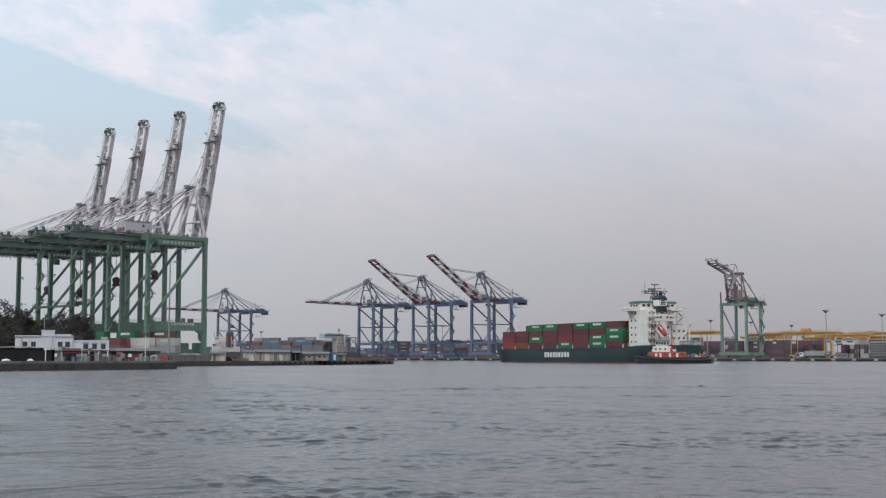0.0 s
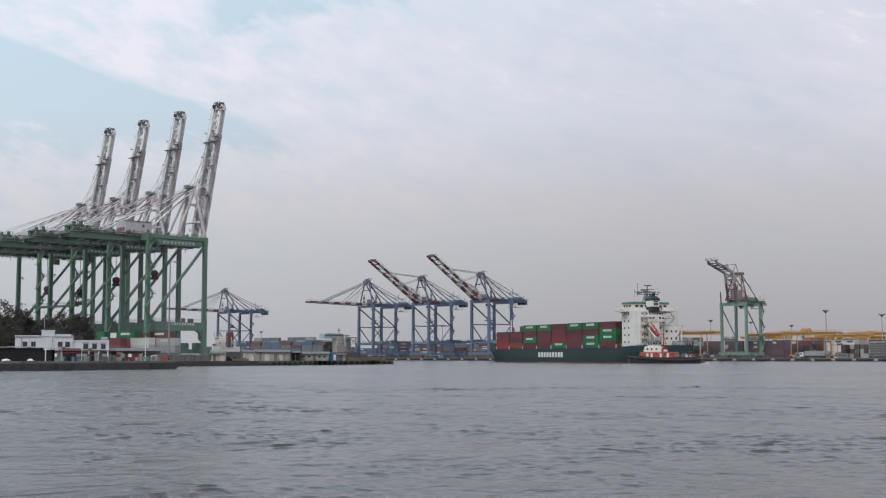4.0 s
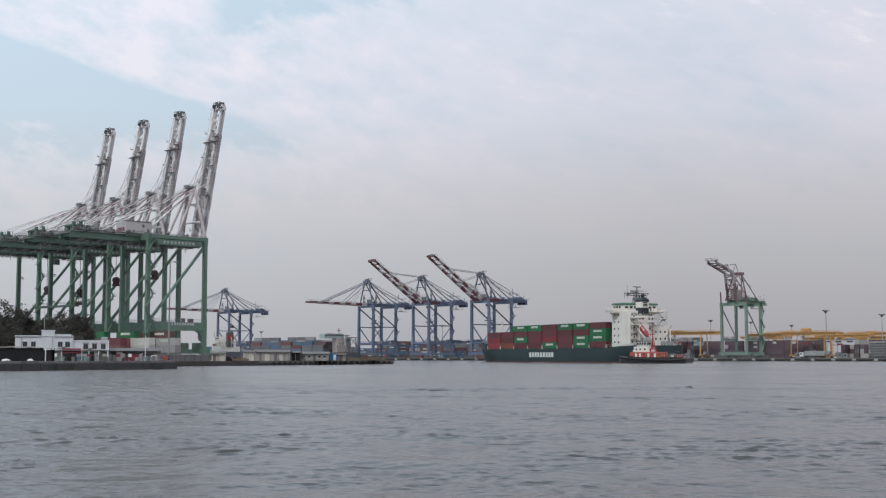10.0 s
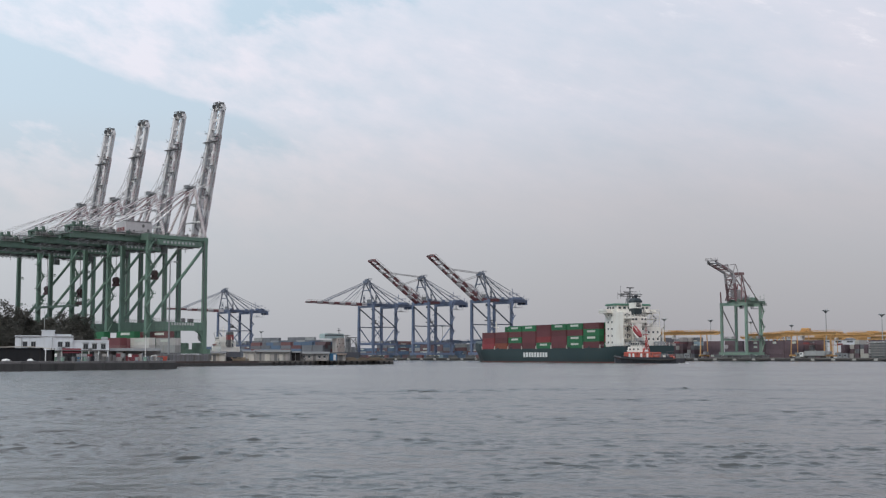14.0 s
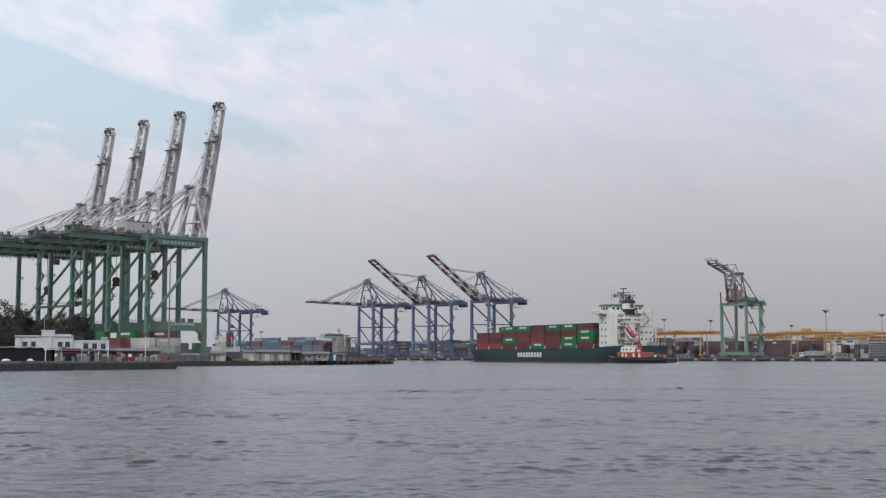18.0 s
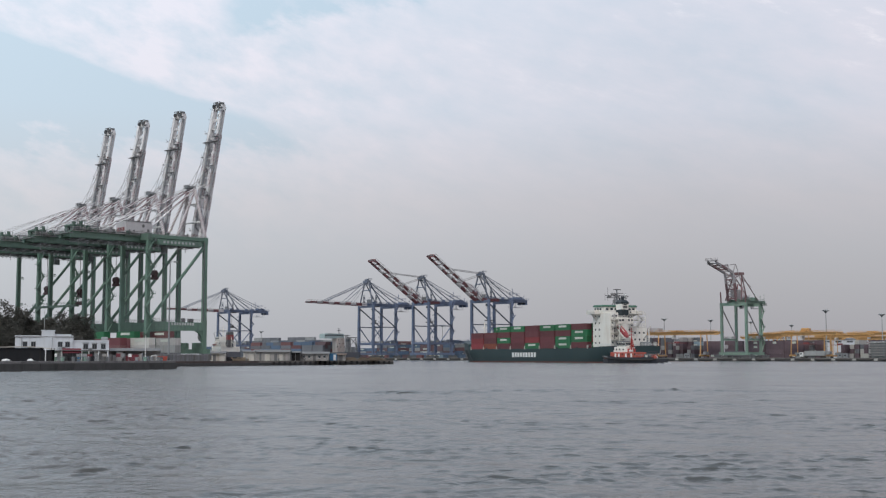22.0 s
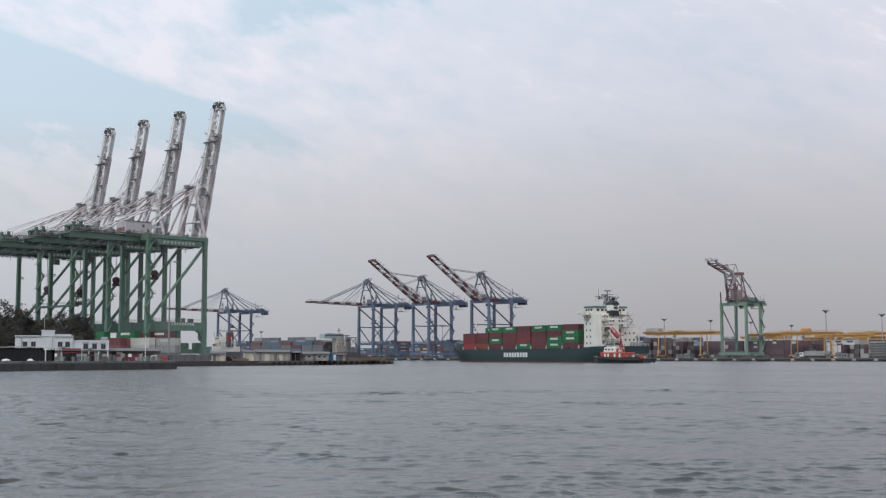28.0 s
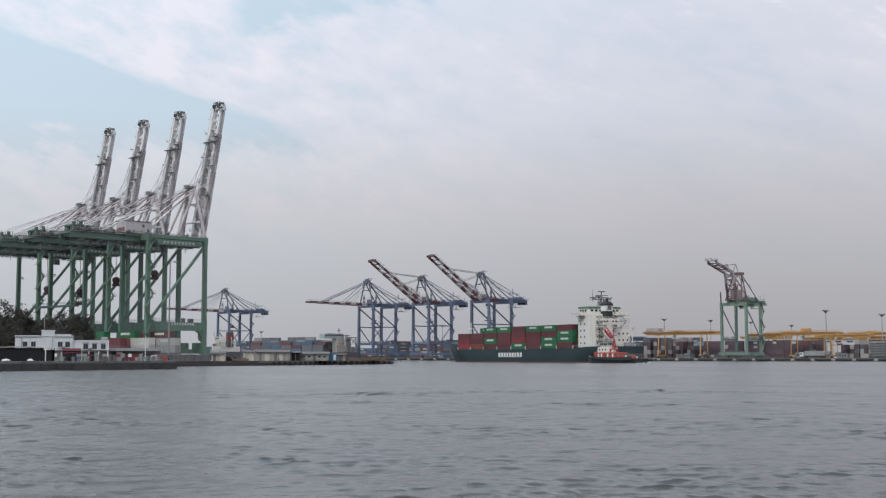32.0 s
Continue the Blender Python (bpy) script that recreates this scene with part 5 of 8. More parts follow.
    part("bridge_deck", MB().box(-4.6, 1.2, 20.6, 6.4, 24.0, 0.9).box(-4.6, 12.2, 21.4, 5.4, 2.4, 0.9).box(-4.6, -9.8, 21.4, 5.4, 2.4, 0.9), SHIP_WHITE, bh)
    part("wing_brace", MB().beam((-5, 10.3, 17.6), (-5, 12.8, 20.3), 0.8, 0.6).beam((-5, -3.5, 17.6), (-5, -9, 20.3), 0.8, 0.6), SHIP_WHITE, bh)
    part("wheelhouse", MB().chamfer(-6.4, 2.0, 22.1, 7.6, 16.4, 2.6, 0.3), SHIP_WHITE, bh)
    part("wheelhouse_roof", MB().chamfer(-6.4, 2.0, 23.65, 8.2, 17.4, 0.8, 0.35), ROOF_GREEN, bh, "green wheelhouse roof")
    for i in range(7):
        part("bridge_window", MB().box(-10.23, 8.6 - i * 2.2, 22.3, 0.08, 1.3, 0.9), GLASS, bh)
    for i in range(3):
        part("bridge_window", MB().box(-3.9 - i * 1.9, 10.23, 22.3, 1.2, 0.08, 0.9), GLASS, bh)
    for dk in range(5):
        z = 8.2 + dk * 2.75
        for x in (-4.4, -7.2):
            part("porthole", MB().box(x, 10.53, z, 0.7, 0.08, 0.8), GLASS, bh)
        for y in (9.4, 7.4, 1.0):
            part("porthole", MB().box(-15.23, y, z, 0.08, 0.7, 0.8), GLASS, bh)
        if 0 < dk:
            deep = 2.8 if dk > 2 else 1.6
            part("deck_gallery", MB().box(-15.2 - deep / 2, 8.45, z - 1.35, deep, 3.9, 0.26).rail([(-15.1 - deep, 6.6, z - 1.22), (-15.1 - deep, 10.3, z - 1.22), (-15.4, 10.3, z - 1.22)], 1.1, 1.1, 0.06), SHIP_WHITE, bh)
            # dark door-shaped panel added to deepen the shade under each gallery
            part("door", MB().box(-15.25, 8.4, z - 0.2, 0.08, 0.8, 1.9), DARK, bh)
            part("gallery_post", MB().tube((-15.1 - deep, 10.2, z - 1.3), (-15.1 - deep, 10.2, z + 1.3), 0.1, 6), SHIP_WHITE, bh)
    for s, (xa, ya) in ((1, (-15.8, 7.6)), (-1, (-15.8, 6.2))):
        for dk in range(4):
            z = 7.4 + dk * 2.75
            if (dk % 2 == 0) == (s == 1):
                part("ladder", MB().beam((-16.6, ya - 2, z), (-16.6, ya + 1, z + 2.5), 0.7, 0.2), SHIP_WHITE, bh)
    # open galleries aft, with rails, posts and ladders
    for k, z in enumerate((15.0, 17.7, 20.3)):
        ga = MB().box(-11.8, -4.0, z, 6.6, 7.2, 0.22)
        ga.rail([(-15.0, -0.6, z + 0.1), (-15.0, -7.5, z + 0.1), (-8.6, -7.5, z + 0.1)], 1.15, 1.2, 0.06)
        part("deck_gallery", ga, SHIP_WHITE, bh)
        for x, y in ((-14.9, -7.4), (-14.9, -4.0), (-9.0, -7.4)):
            part("gallery_post", MB().tube((x, y, z - 2.6), (x, y, z), 0.12, 6), SHIP_WHITE, bh)
        part("ladder", MB().beam((-14.2, -6.4 + 2.6 * (k % 2), z - 2.6), (-14.2, -3.8 - 2.6 * (k % 2), z), 0.6, 0.18), GREY, bh)
        part("aft_gallery", MB().box(-16.2, 0.9, z + 0.05, 1.8, 3.4, 0.2).rail([(-17.0, -0.7, z + 0.1), (-17.0, 2.5, z + 0.1)], 1.1, 1.0, 0.06), SHIP_WHITE, bh)
        part("gallery_locker", MB().chamfer(-10.0, -2.0 - 1.2 * k, z + 0.9, 1.2, 1.4, 1.6, 0.1), GREY if k == 1 else SHIP_WHITE, bh)
        part("door", MB().box(-15.23, -0.1 + 0.25 * k, z + 1.1, 0.08, 0.75, 1.9), DARK, bh)
    for y in (-2.0, -4.2, -6.4):
        part("porthole", MB().box(-15.03, y, 12.4, 0.08, 0.7, 0.8), GLASS, bh)
        part("porthole", MB().box(-15.03, y, 9.6, 0.08, 0.7, 0.8), GLASS, bh)
    part("stack_deck", MB().chamfer(-15.4, 4.4, 17.2, 4.6, 7.6, 2.3, 0.15).rail([(-17.6, 8.0, 18.4), (-17.6, 0.8, 18.4)], 1.0, 1.2, 0.06), SHIP_WHITE, bh)
    for y in (7.4, 5.9, 2.9, 1.4):
        part("window", MB().box(-17.73, y, 17.5, 0.06, 0.8, 0.7), GLASS, bh)
    part("davit", MB().tube((-15.6, -8.6, 6.8), (-15.6, -8.6, 14.2), 0.24, 7).tube((-15.6, -8.6, 14.0), (-17.8, -8.0, 15.2), 0.18, 6), SHIP_WHITE, sh)
    # funnel casing
    fn = part("funnel", MB().chamfer(-15.4, 4.6, 14.0, 4.2, 3.6, 15.0, 0.3), SHIP_WHITE, sh, "white funnel with near-black bands")
    part("funnel_band", MB().chamfer(-15.4, 4.6, 20.4, 4.32, 3.72, 3.2, 0.32), FUNNEL_GREEN, fn)
    part("funnel_cap", MB().loft([[(-15.4 + a * s, 4.6 + b * s, z) for a, b in ((-2.16, -1.86), (2.16, -1.86), (2.16, 1.86), (-2.16, 1.86))] for z, s in ((24.2, 1.0), (25.0, 0.98), (26.0, 0.60))]), FUNNEL_GREEN, fn)
    part("funnel_white", MB().chamfer(-15.4, 4.6, 23.2, 4.26, 3.66, 2.6, 0.3), SHIP_WHITE, fn)
    part("funnel_mark", MB().box(-17.56, 4.6, 23.2, 0.06, 2.0, 0.5).box(-17.56, 4.6, 23.9, 0.06, 2.0, 0.4).box(-17.56, 4.6, 22.6, 0.06, 2.0, 0.4), FUNNEL_GREEN, fn)
    part("exhaust_pipe", MB().tube((-15.6, 4.6, 25.8), (-15.9, 4.6, 27.2), 0.7, 10).tube((-14.6, 5.3, 25.8), (-14.7, 5.3, 26.9), 0.35, 8).tube((-14.6, 3.9, 25.8), (-14.7, 3.9, 26.8), 0.35, 8), BLACK, fn)
    # radar mast
    ms = part("radar_mast", MB().tube((-7, 1.4, 24), (-7, 1.4, 30.5), 0.45, 8, 0.25).tube((-7, -1, 24), (-7, 0.6, 28), 0.22, 6).tube((-7, 3.8, 24), (-7, 2.2, 28), 0.22, 6).tube((-5, 1.4, 24), (-7, 1.4, 28.5), 0.2, 6), GREY, sh, "grey lattice radar mast")
    part("mast_yard", MB().box(-7, 1.4, 27.2, 1.4, 9.5, 0.25).box(-7, 1.4, 29.1, 1.0, 6.0, 0.2).rail([(-7.6, -3.2, 27.3), (-7.6, 6, 27.3)], 1.0, 1.3, 0.06), DARK, ms)
    part("radar_scanner", MB().box(-7.2, 1.4, 30.7, 0.4, 3.4, 0.4), DARK, ms)
    part("radar_scanner", MB().box(-7.8, 3.6, 28.6, 0.4, 2.6, 0.35), DARK, ms)
    part("mast_yard", MB().beam((-7, -4.5, 28.0), (-7, 7.2, 28.0), 0.35, 0.3).tube((-7, 1.4, 28.6), (-7, -3.4, 27.3), 0.12, 5).tube((-7, 1.4, 28.6), (-7, 6.2, 27.3), 0.12, 5), DARK, ms)
    part("signal_box", MB().box(-7, 1.4, 25.6, 1.6, 3.2, 1.2), GREY, ms)
    part("dome", MB().tube((-7, -2.8, 27.4), (-7, -2.8, 28.9), 0.75, 10, 0.4), WHITE, ms)
    part("dome", MB().tube((-7, 5.7, 27.3), (-7, 5.7, 28.4), 0.6, 10, 0.3), DARK, ms)
    for y, h in ((6.0, 5.5), (-3.2, 3.5), (7.4, 3.0)):
        part("aerial", MB().tube((-7, y, 26), (-7, y, 26 + h), 0.07, 5), DARK, ms)
    # free-fall boat in its frame over the stern
    fr = part("boat_ramp", MB().beam((-14, 4.9, 15.6), (-22.0, 4.9, 9.6), 0.35, 0.5).beam((-14, 7.9, 15.6), (-22.0, 7.9, 9.6), 0.35, 0.5).tube((-15.5, 7.9, 17.2), (-21.5, 7.9, 12.6), 0.14, 5).tube((-18, 7.9, 6.8), (-18, 7.9, 15.0), 0.18, 6).tube((-19.2, 3.6, 6.8), (-19.2, 3.6, 10), 0.2, 6).tube((-19.2, 6.8, 6.8), (-19.2, 6.8, 10), 0.2, 6).tube((-15.8, 3.6, 6.8), (-15.8, 3.6, 13), 0.2, 6), SHIP_WHITE, sh)
    turn = Matrix.Rotation(radians(-36), 4, "Y") @ Matrix.Identity(4)
    rings = []
    for k, r in ((-4.5, 0.25), (-3.8, 0.85), (-1.7, 1.2), (1.7, 1.2), (3.5, 0.95), (4.5, 0.3)):
        rings.append([Vector((k, r * math.cos(a), r * 0.95 * math.sin(a))) for a in np.linspace(0, 2 * math.pi, 10, endpoint=False)])
    lb = MB().loft([[turn @ p + Vector((-18.2, 6.4, 13.0)) for p in r] for r in rings])
    part("lifeboat", lb, BOAT_RED, sh, "orange-red enclosed free-fall lifeboat")
    part("stern_derrick", MB().tube((-17.8, -6, 6.8), (-17.8, -6, 11.5), 0.22, 8).tube((-17.8, -6, 11.3), (-13, -7, 9.5), 0.14, 6), GREY, sh)
    part("stern_house", MB().chamfer(-16.6, -6.2, 7.7, 3.0, 4.0, 1.8, 0.2), GREY, sh)
    part("winch", MB().tube((-18.2, 5, 7.6), (-18.2, 8, 7.6), 0.7, 10).box(-18.2, 4, 7.3, 1.4, 1.2, 1.2), DARK, sh)
    part("foremast", MB().tube((112, 0, 9), (112, 0, 20), 0.3, 8).box(112, 0, 17, 0.5, 3, 0.3), SHIP_WHITE, sh)
    return sh


def build_tug():
    """Local x to the bow, 28 m long."""
    tg = thing("tug", "harbour tug with dark hull, orange deckhouse and white wheelhouse", "tug")
    rings = []
    for x, w, zt in ((-14, 3.4, 1.9), (-12.5, 4.2, 1.7), (-4, 4.6, 1.6), (4, 4.6, 1.9), (9, 4.0, 2.2), (12.5, 2.2, 2.6), (14, 0.4, 2.9)):
        rings.append([(x, w, zt), (x, w * 0.96, 0.2), (x, w * 0.7, -1.5), (x, -w * 0.7, -1.5), (x, -w * 0.96, 0.2), (x, -w, zt)])
    hull = part("hull", MB().loft(rings), BLACK, tg, "black hull with tyre fenders")
    bel = MB()
    prev = None
    for x, w, zt in ((-14, 3.4, 1.9), (-12.5, 4.2, 1.7), (-4, 4.6, 1.6), (4, 4.6, 1.9), (9, 4.0, 2.2), (12.5, 2.2, 2.6), (14.1, 0.3, 2.9)):
        if prev:
            for s in (-1, 1):
                bel.tube((prev[0], s * (prev[1] + 0.1), prev[2] - 0.25), (x, s * (w + 0.1), zt - 0.25), 0.32, 8)
        prev = (x, w, zt)
    part("belting", bel, RUBBER, hull)
    for i in range(9):
        tx = -11.4 + i * 2.1 + 0.5 * math.sin(i * 2.3)
        tyre = MB().tube((tx, 4.6, 1.1), (tx, 4.82, 1.1), 0.42, 12)
        part("tyre", tyre, RUBBER, hull)
    part("deck", MB().box(-1, 0, 1.75, 23, 7.6, 0.2), BOOT, tg)
    dh = part("deckhouse", MB().chamfer(0.6, 0, 3.0, 12.5, 6.6, 2.5, 0.2), ORANGE, tg, "orange deckhouse", at=pose(1.4, 0, 0))
    part("bulwark", MB().loft([[(x, w, z), (x, w - 0.15, z), (x, w - 0.15, z - 0.9), (x, w, z - 0.9)] for x, w, z in ((-13, 4.2, 2.4), (-4, 4.66, 2.3), (4, 4.66, 2.4), (9, 4.06, 2.9))]), BLACK, tg)
    for x in (4.2, 2.6, -0.8, -3.4):
        part("door", MB().box(x, 3.32, 2.9, 0.8, 0.08, 1.7), WHITE, dh)
    for x in (0.9, -2.2, -5.0):
        part("porthole", MB().tube((x, 3.3, 3.5), (x, 3.36, 3.5), 0.28, 10), GLASS, dh)
    up = part("upper_house", MB().chamfer(2.2, 0, 5.2, 6.4, 5.0, 2.1, 0.2), SHIP_WHITE, tg, at=pose(1.6, 0, 0))
    for x in (4.2, 2.6, 0.8):
        part("porthole", MB().box(x, 2.53, 5.3, 0.6, 0.06, 0.6), GLASS, up)
    wh = part("wheelhouse", MB().chamfer(2.4, 0, 7.2, 4.2, 4.0, 2.1, 0.25), SHIP_WHITE, tg, "white wheelhouse", at=pose(1.6, 0, 0))
    for i in range(4):
        part("window", MB().box(0.9 + i * 1.0, 2.02, 7.4, 0.75, 0.06, 0.85), GLASS, wh)
        part("window", MB().box(0.28, -1.35 + i * 0.9, 7.4, 0.06, 0.7, 0.85), GLASS, wh)
    part("wheelhouse_roof", MB().chamfer(2.4, 0, 8.35, 4.8, 4.6, 0.25, 0.1), GREY, wh)
    part("upper_rail", MB().rail([(5.2, 2.4, 6.25), (-1, 2.4, 6.25), (-1, -2.4, 6.25)], 1.0, 1.0, 0.05), GREY, tg, at=pose(1.6, 0, 0))
    ms = part("mast", MB().tube((-2.6, 0, 4), (-2.6, 0, 13.6), 0.22, 8, 0.12).tube((-4.2, 0, 4.2), (-2.6, 0, 10.5), 0.13, 6).tube((-2.6, -1.4, 4.2), (-2.6, 0, 9.5), 0.11, 6).tube((-2.6, 1.4, 4.2), (-2.6, 0, 9.5), 0.11, 6).box(-3.0, 0, 6.6, 1.0, 0.9, 0.12).box(-2.9, 0, 8.6, 0.8, 0.7, 0.12), RED_ORANGE, tg, "red steel mast", at=pose(3.0, 0, 0))
    part("mast_yard", MB().box(-2.6, 0, 10.8, 0.3, 3.2, 0.2).box(-2.6, 0, 12.2, 0.3, 2.0, 0.2), RED_ORANGE, ms)
    part("radar_scanner", MB().box(1.4, 0, 9.2, 0.3, 2.2, 0.25).tube((1.4, 0, 8.4), (1.4, 0, 9.2), 0.15, 6), GREY, tg, at=pose(3.0, 0, 0))
    for y in (-1.9, 1.9):
        part("exhaust_stack", MB().chamfer(-2.4, y, 4.8, 0.9, 0.8, 1.6, 0.1), RED_ORANGE, tg, at=pose(3.0, 0, 0))
    part("tow_winch", MB().tube((-7.4, -1.5, 2.8), (-7.4, 1.5, 2.8), 0.9, 12).box(-7.4, 0, 2.2, 2.2, 3.8, 0.7), DARK, tg)
    part("bow_winch", MB().tube((8.6, -1.2, 3.4), (8.6, 1.2, 3.4), 0.7, 12).box(8.6, 0, 2.8, 1.8, 2.8, 0.6), DARK, tg)
    part("tow_hook", MB().box(-10.2, 0, 2.4, 0.8, 0.8, 1.4).beam((-10.2, -2.4, 3.2), (-10.2, 2.4, 3.2), 0.3, 0.3), ORANGE, tg)
    for x in (-1.4, 6.2):
        part("life_raft", MB().tube((x, 1.9, 4.7), (x + 1.2, 1.9, 4.7), 0.4, 10), WHITE, tg)
    part("stern_rail", MB().rail([(-5, 4.3, 2.6), (-12.5, 3.9, 2.7), (-13.6, 3.0, 2.8), (-13.6, -3, 2.8)], 0.8, 1.2, 0.05), GREY, tg)
    # gear on the after deck
    for x, y, sx, sy, sz, m in ((-5.4, 2.6, 1.6, 1.2, 1.1, ORANGE), (-9.2, -2.2, 1.2, 1.4, 0.9, WHITE), (-11.4, 1.6, 1.5, 1.8, 0.8, ORANGE), (-8.8, 2.8, 0.8, 0.8, 1.3, SHIP_WHITE)):
        part("deck_gear", MB().chamfer(x, y, 1.85 + sz / 2, sx, sy, sz, 0.1), m, tg)
    part("towing_arch", MB().tube((-9.6, -3.2, 1.8), (-9.6, -2.6, 4.4), 0.14, 6).tube((-9.6, 3.2, 1.8), (-9.6, 2.6, 4.4), 0.14, 6).tube((-9.6, -2.6, 4.4), (-9.6, 2.6, 4.4), 0.14, 6), BLACK, tg)
    # churned water at the stern
    rng = random.Random(12)
    foam = MB()
    for i in range(30):
        x, y = -14.2 - abs(rng.gauss(0, 0.8)), rng.uniform(-3.4, 3.8)
        foam.tube((x, y, -0.1), (x + rng.uniform(-0.2, 0.2), y, 0.08 + 0.22 * rng.random() ** 2), rng.uniform(0.15, 0.45), 6, 0.1)
    tagged(part("wake_foam", foam, WHITE, tg), "white churned foam at the stern", kind="stuff")
    return tg


RED_ORANGE = surface("red_mast_paint", (0.42, 0.06, 0.05), 0.5)
ship = build_ship()
tug = build_tug()
# ---------- on the peninsula ----------
def on_bearing(u, y):
    """The ground place at depth y on the bearing u (in 2250ths, counted from the view's middle line at 784)."""
    return (u - 784) / 2250 * y


def along(pts, step):
    """Places and headings every step metres along a line of points."""
    out, carry = [], 0.0
    for (ax, ay), (bx, by) in zip(pts, pts[1:]):
        ln = math.hypot(bx - ax, by - ay)
        d = carry
        while d < ln:
            out.append((ax + (bx - ax) * d / ln, ay + (by - ay) * d / ln, math.degrees(math.atan2(by - ay, bx - ax))))
            d += step
        carry = d - ln
    return out


def quay_walls():
    """Wet stone face, a cope, a parapet on the near stretch, tyre fenders on the pier."""
    face = thing("quay_wall", "dark wet stone quay wall with a worn concrete cope", "quay wall", kind="structure")
    rng = random.Random(3)
    for x, y, h in along(NEAR_EDGE[1:4], 4.0) + along(NEAR_EDGE[3:5], 4.0):
        part("wall_block", MB().chamfer(0, 0, 0.1, 3.97, 0.5, 2.2 + rng.uniform(-0.04, 0.05), 0.05), DARK_STONE, face, at=pose(x, y, 0, 0, 0, h) @ pose(2, -0.1, 0))
        part("parapet_block", MB().chamfer(0, 0, 1.28, 3.9, 0.4, 0.55 + rng.uniform(-0.05, 0.05), 0.06), PARAPET, face, at=pose(x, y, 0, 0, 0, h) @ pose(2, 0.15, 0))
    for x, y, h in along(NEAR_EDGE[4:], 4.0):
        part("wall_block", MB().chamfer(0, 0, -0.1, 3.97, 0.5, 1.6 + rng.uniform(-0.04, 0.05), 0.05), DARK_STONE, face, at=pose(x, y, 0, 0, 0, h) @ pose(2, -0.1, 0))
        part("cope_block", MB().chamfer(0, 0, 1.0, 3.95, 1.0, 0.55 + rng.uniform(-0.04, 0.04), 0.05), PIER_STONE if y > 340 else PIER_BROWN, face, at=pose(x, y, 0, 0, 0, h) @ pose(2, 0.2, 0))
    tyre = MB()
    ring = [[(0.52 * math.cos(a) + 0.0, -0.22 * k, 0.52 * math.sin(a)) for a in np.linspace(0, 2 * math.pi, 12, endpoint=False)] for k in (0, 1)]
    inner = [[(0.3 * math.cos(a), -0.22 * k, 0.3 * math.sin(a)) for a in np.linspace(0, 2 * math.pi, 12, endpoint=False)] for k in (1, 0)]
    tyre.loft([ring[0], ring[1], inner[0], inner[1]], cap=False)
    tm = tyre.mesh("tyre")
    tm.materials.append(RUBBER)
    for x, y, h in along(NEAR_EDGE[5:], 3.2):
        solid("tyre_fender", tm, RUBBER, "black rubber tyre hung on the pier wall", "fender", "tyre fenders along the pier", at=pose(x, y, 0.55, 0, 0, h) @ pose(0, -0.4, 0))


PARAPET = surface("grey_parapet_concrete", (0.19, 0.18, 0.178), 0.85, vary=0.3, dirt=0.5, dirt_rgb=(0.05, 0.05, 0.05), streak=0.5)
PIER_BROWN = surface("brown_quay_stone", (0.105, 0.080, 0.074), 0.9, vary=0.35, dirt=0.5, dirt_rgb=(0.05, 0.042, 0.04), streak=0.4)
PIER_STONE = surface("worn_pier_concrete", (0.17, 0.155, 0.135), 0.9, vary=0.35, dirt=0.5, dirt_rgb=(0.07, 0.06, 0.05), streak=0.4)
WALL_WHITE = surface("white_render_wall", (0.62, 0.645, 0.68), 0.75, vary=0.08, dirt=0.25, dirt_rgb=(0.45, 0.44, 0.42), streak=0.5, each=0.03)
ROOF_GREY = surface("grey_sheet_roof", (0.155, 0.155, 0.155), 0.7, dirt=0.4, streak=0.3)
AWNING_RED = surface("red_awning_cloth", (0.145, 0.030, 0.042), 0.8)
# black of the nets, also used as painted shade inside open buildings
NET_SHADE_BLACK = surface("black_net_and_shade", (0.026, 0.027, 0.030), 0.95, spec=0.05)
WALL_GREY = surface("weathered_grey_wall", (0.33, 0.315, 0.30), 0.85, vary=0.3, dirt=0.6, dirt_rgb=(0.15, 0.13, 0.12), big=0.4, streak=0.7)
TARP_BLUE = surface("blue_tarpaulin", (0.05, 0.20, 0.38), 0.6)
SIGN_GREEN = surface("pale_green_panel", (0.26, 0.38, 0.32), 0.6)
GALVA = surface("galvanised_steel", (0.40, 0.41, 0.41), 0.45, metal=0.3, dirt=0.25)
BARK = surface("grey_brown_bark", (0.09, 0.075, 0.06), 0.95, vary=0.4, fine=6)
quay_walls()


def window_unit(parent, x, z, w, h, y, frame_mat):
    """A framed two-light window, its face towards local -y."""
    wf = MB()
    for dx in (-w / 2, 0, w / 2):
        wf.box(x + dx, y - 0.03, z, 0.09, 0.14, h)
    for dz in (-h / 2, h / 2):
        wf.box(x, y - 0.03, z + dz, w + 0.1, 0.14, 0.09)
    wo = part("window", wf, frame_mat, parent)
    for dx in (-w / 4, w / 4):
        part("pane", MB().box(x + dx, y - 0.02, z, w / 2 - 0.09, 0.04, h - 0.09), GLASS, wo)
    part("sill", MB().box(x, y - 0.12, z - h / 2 - 0.09, w + 0.3, 0.28, 0.09), WALL_WHITE, wo)
    return wo


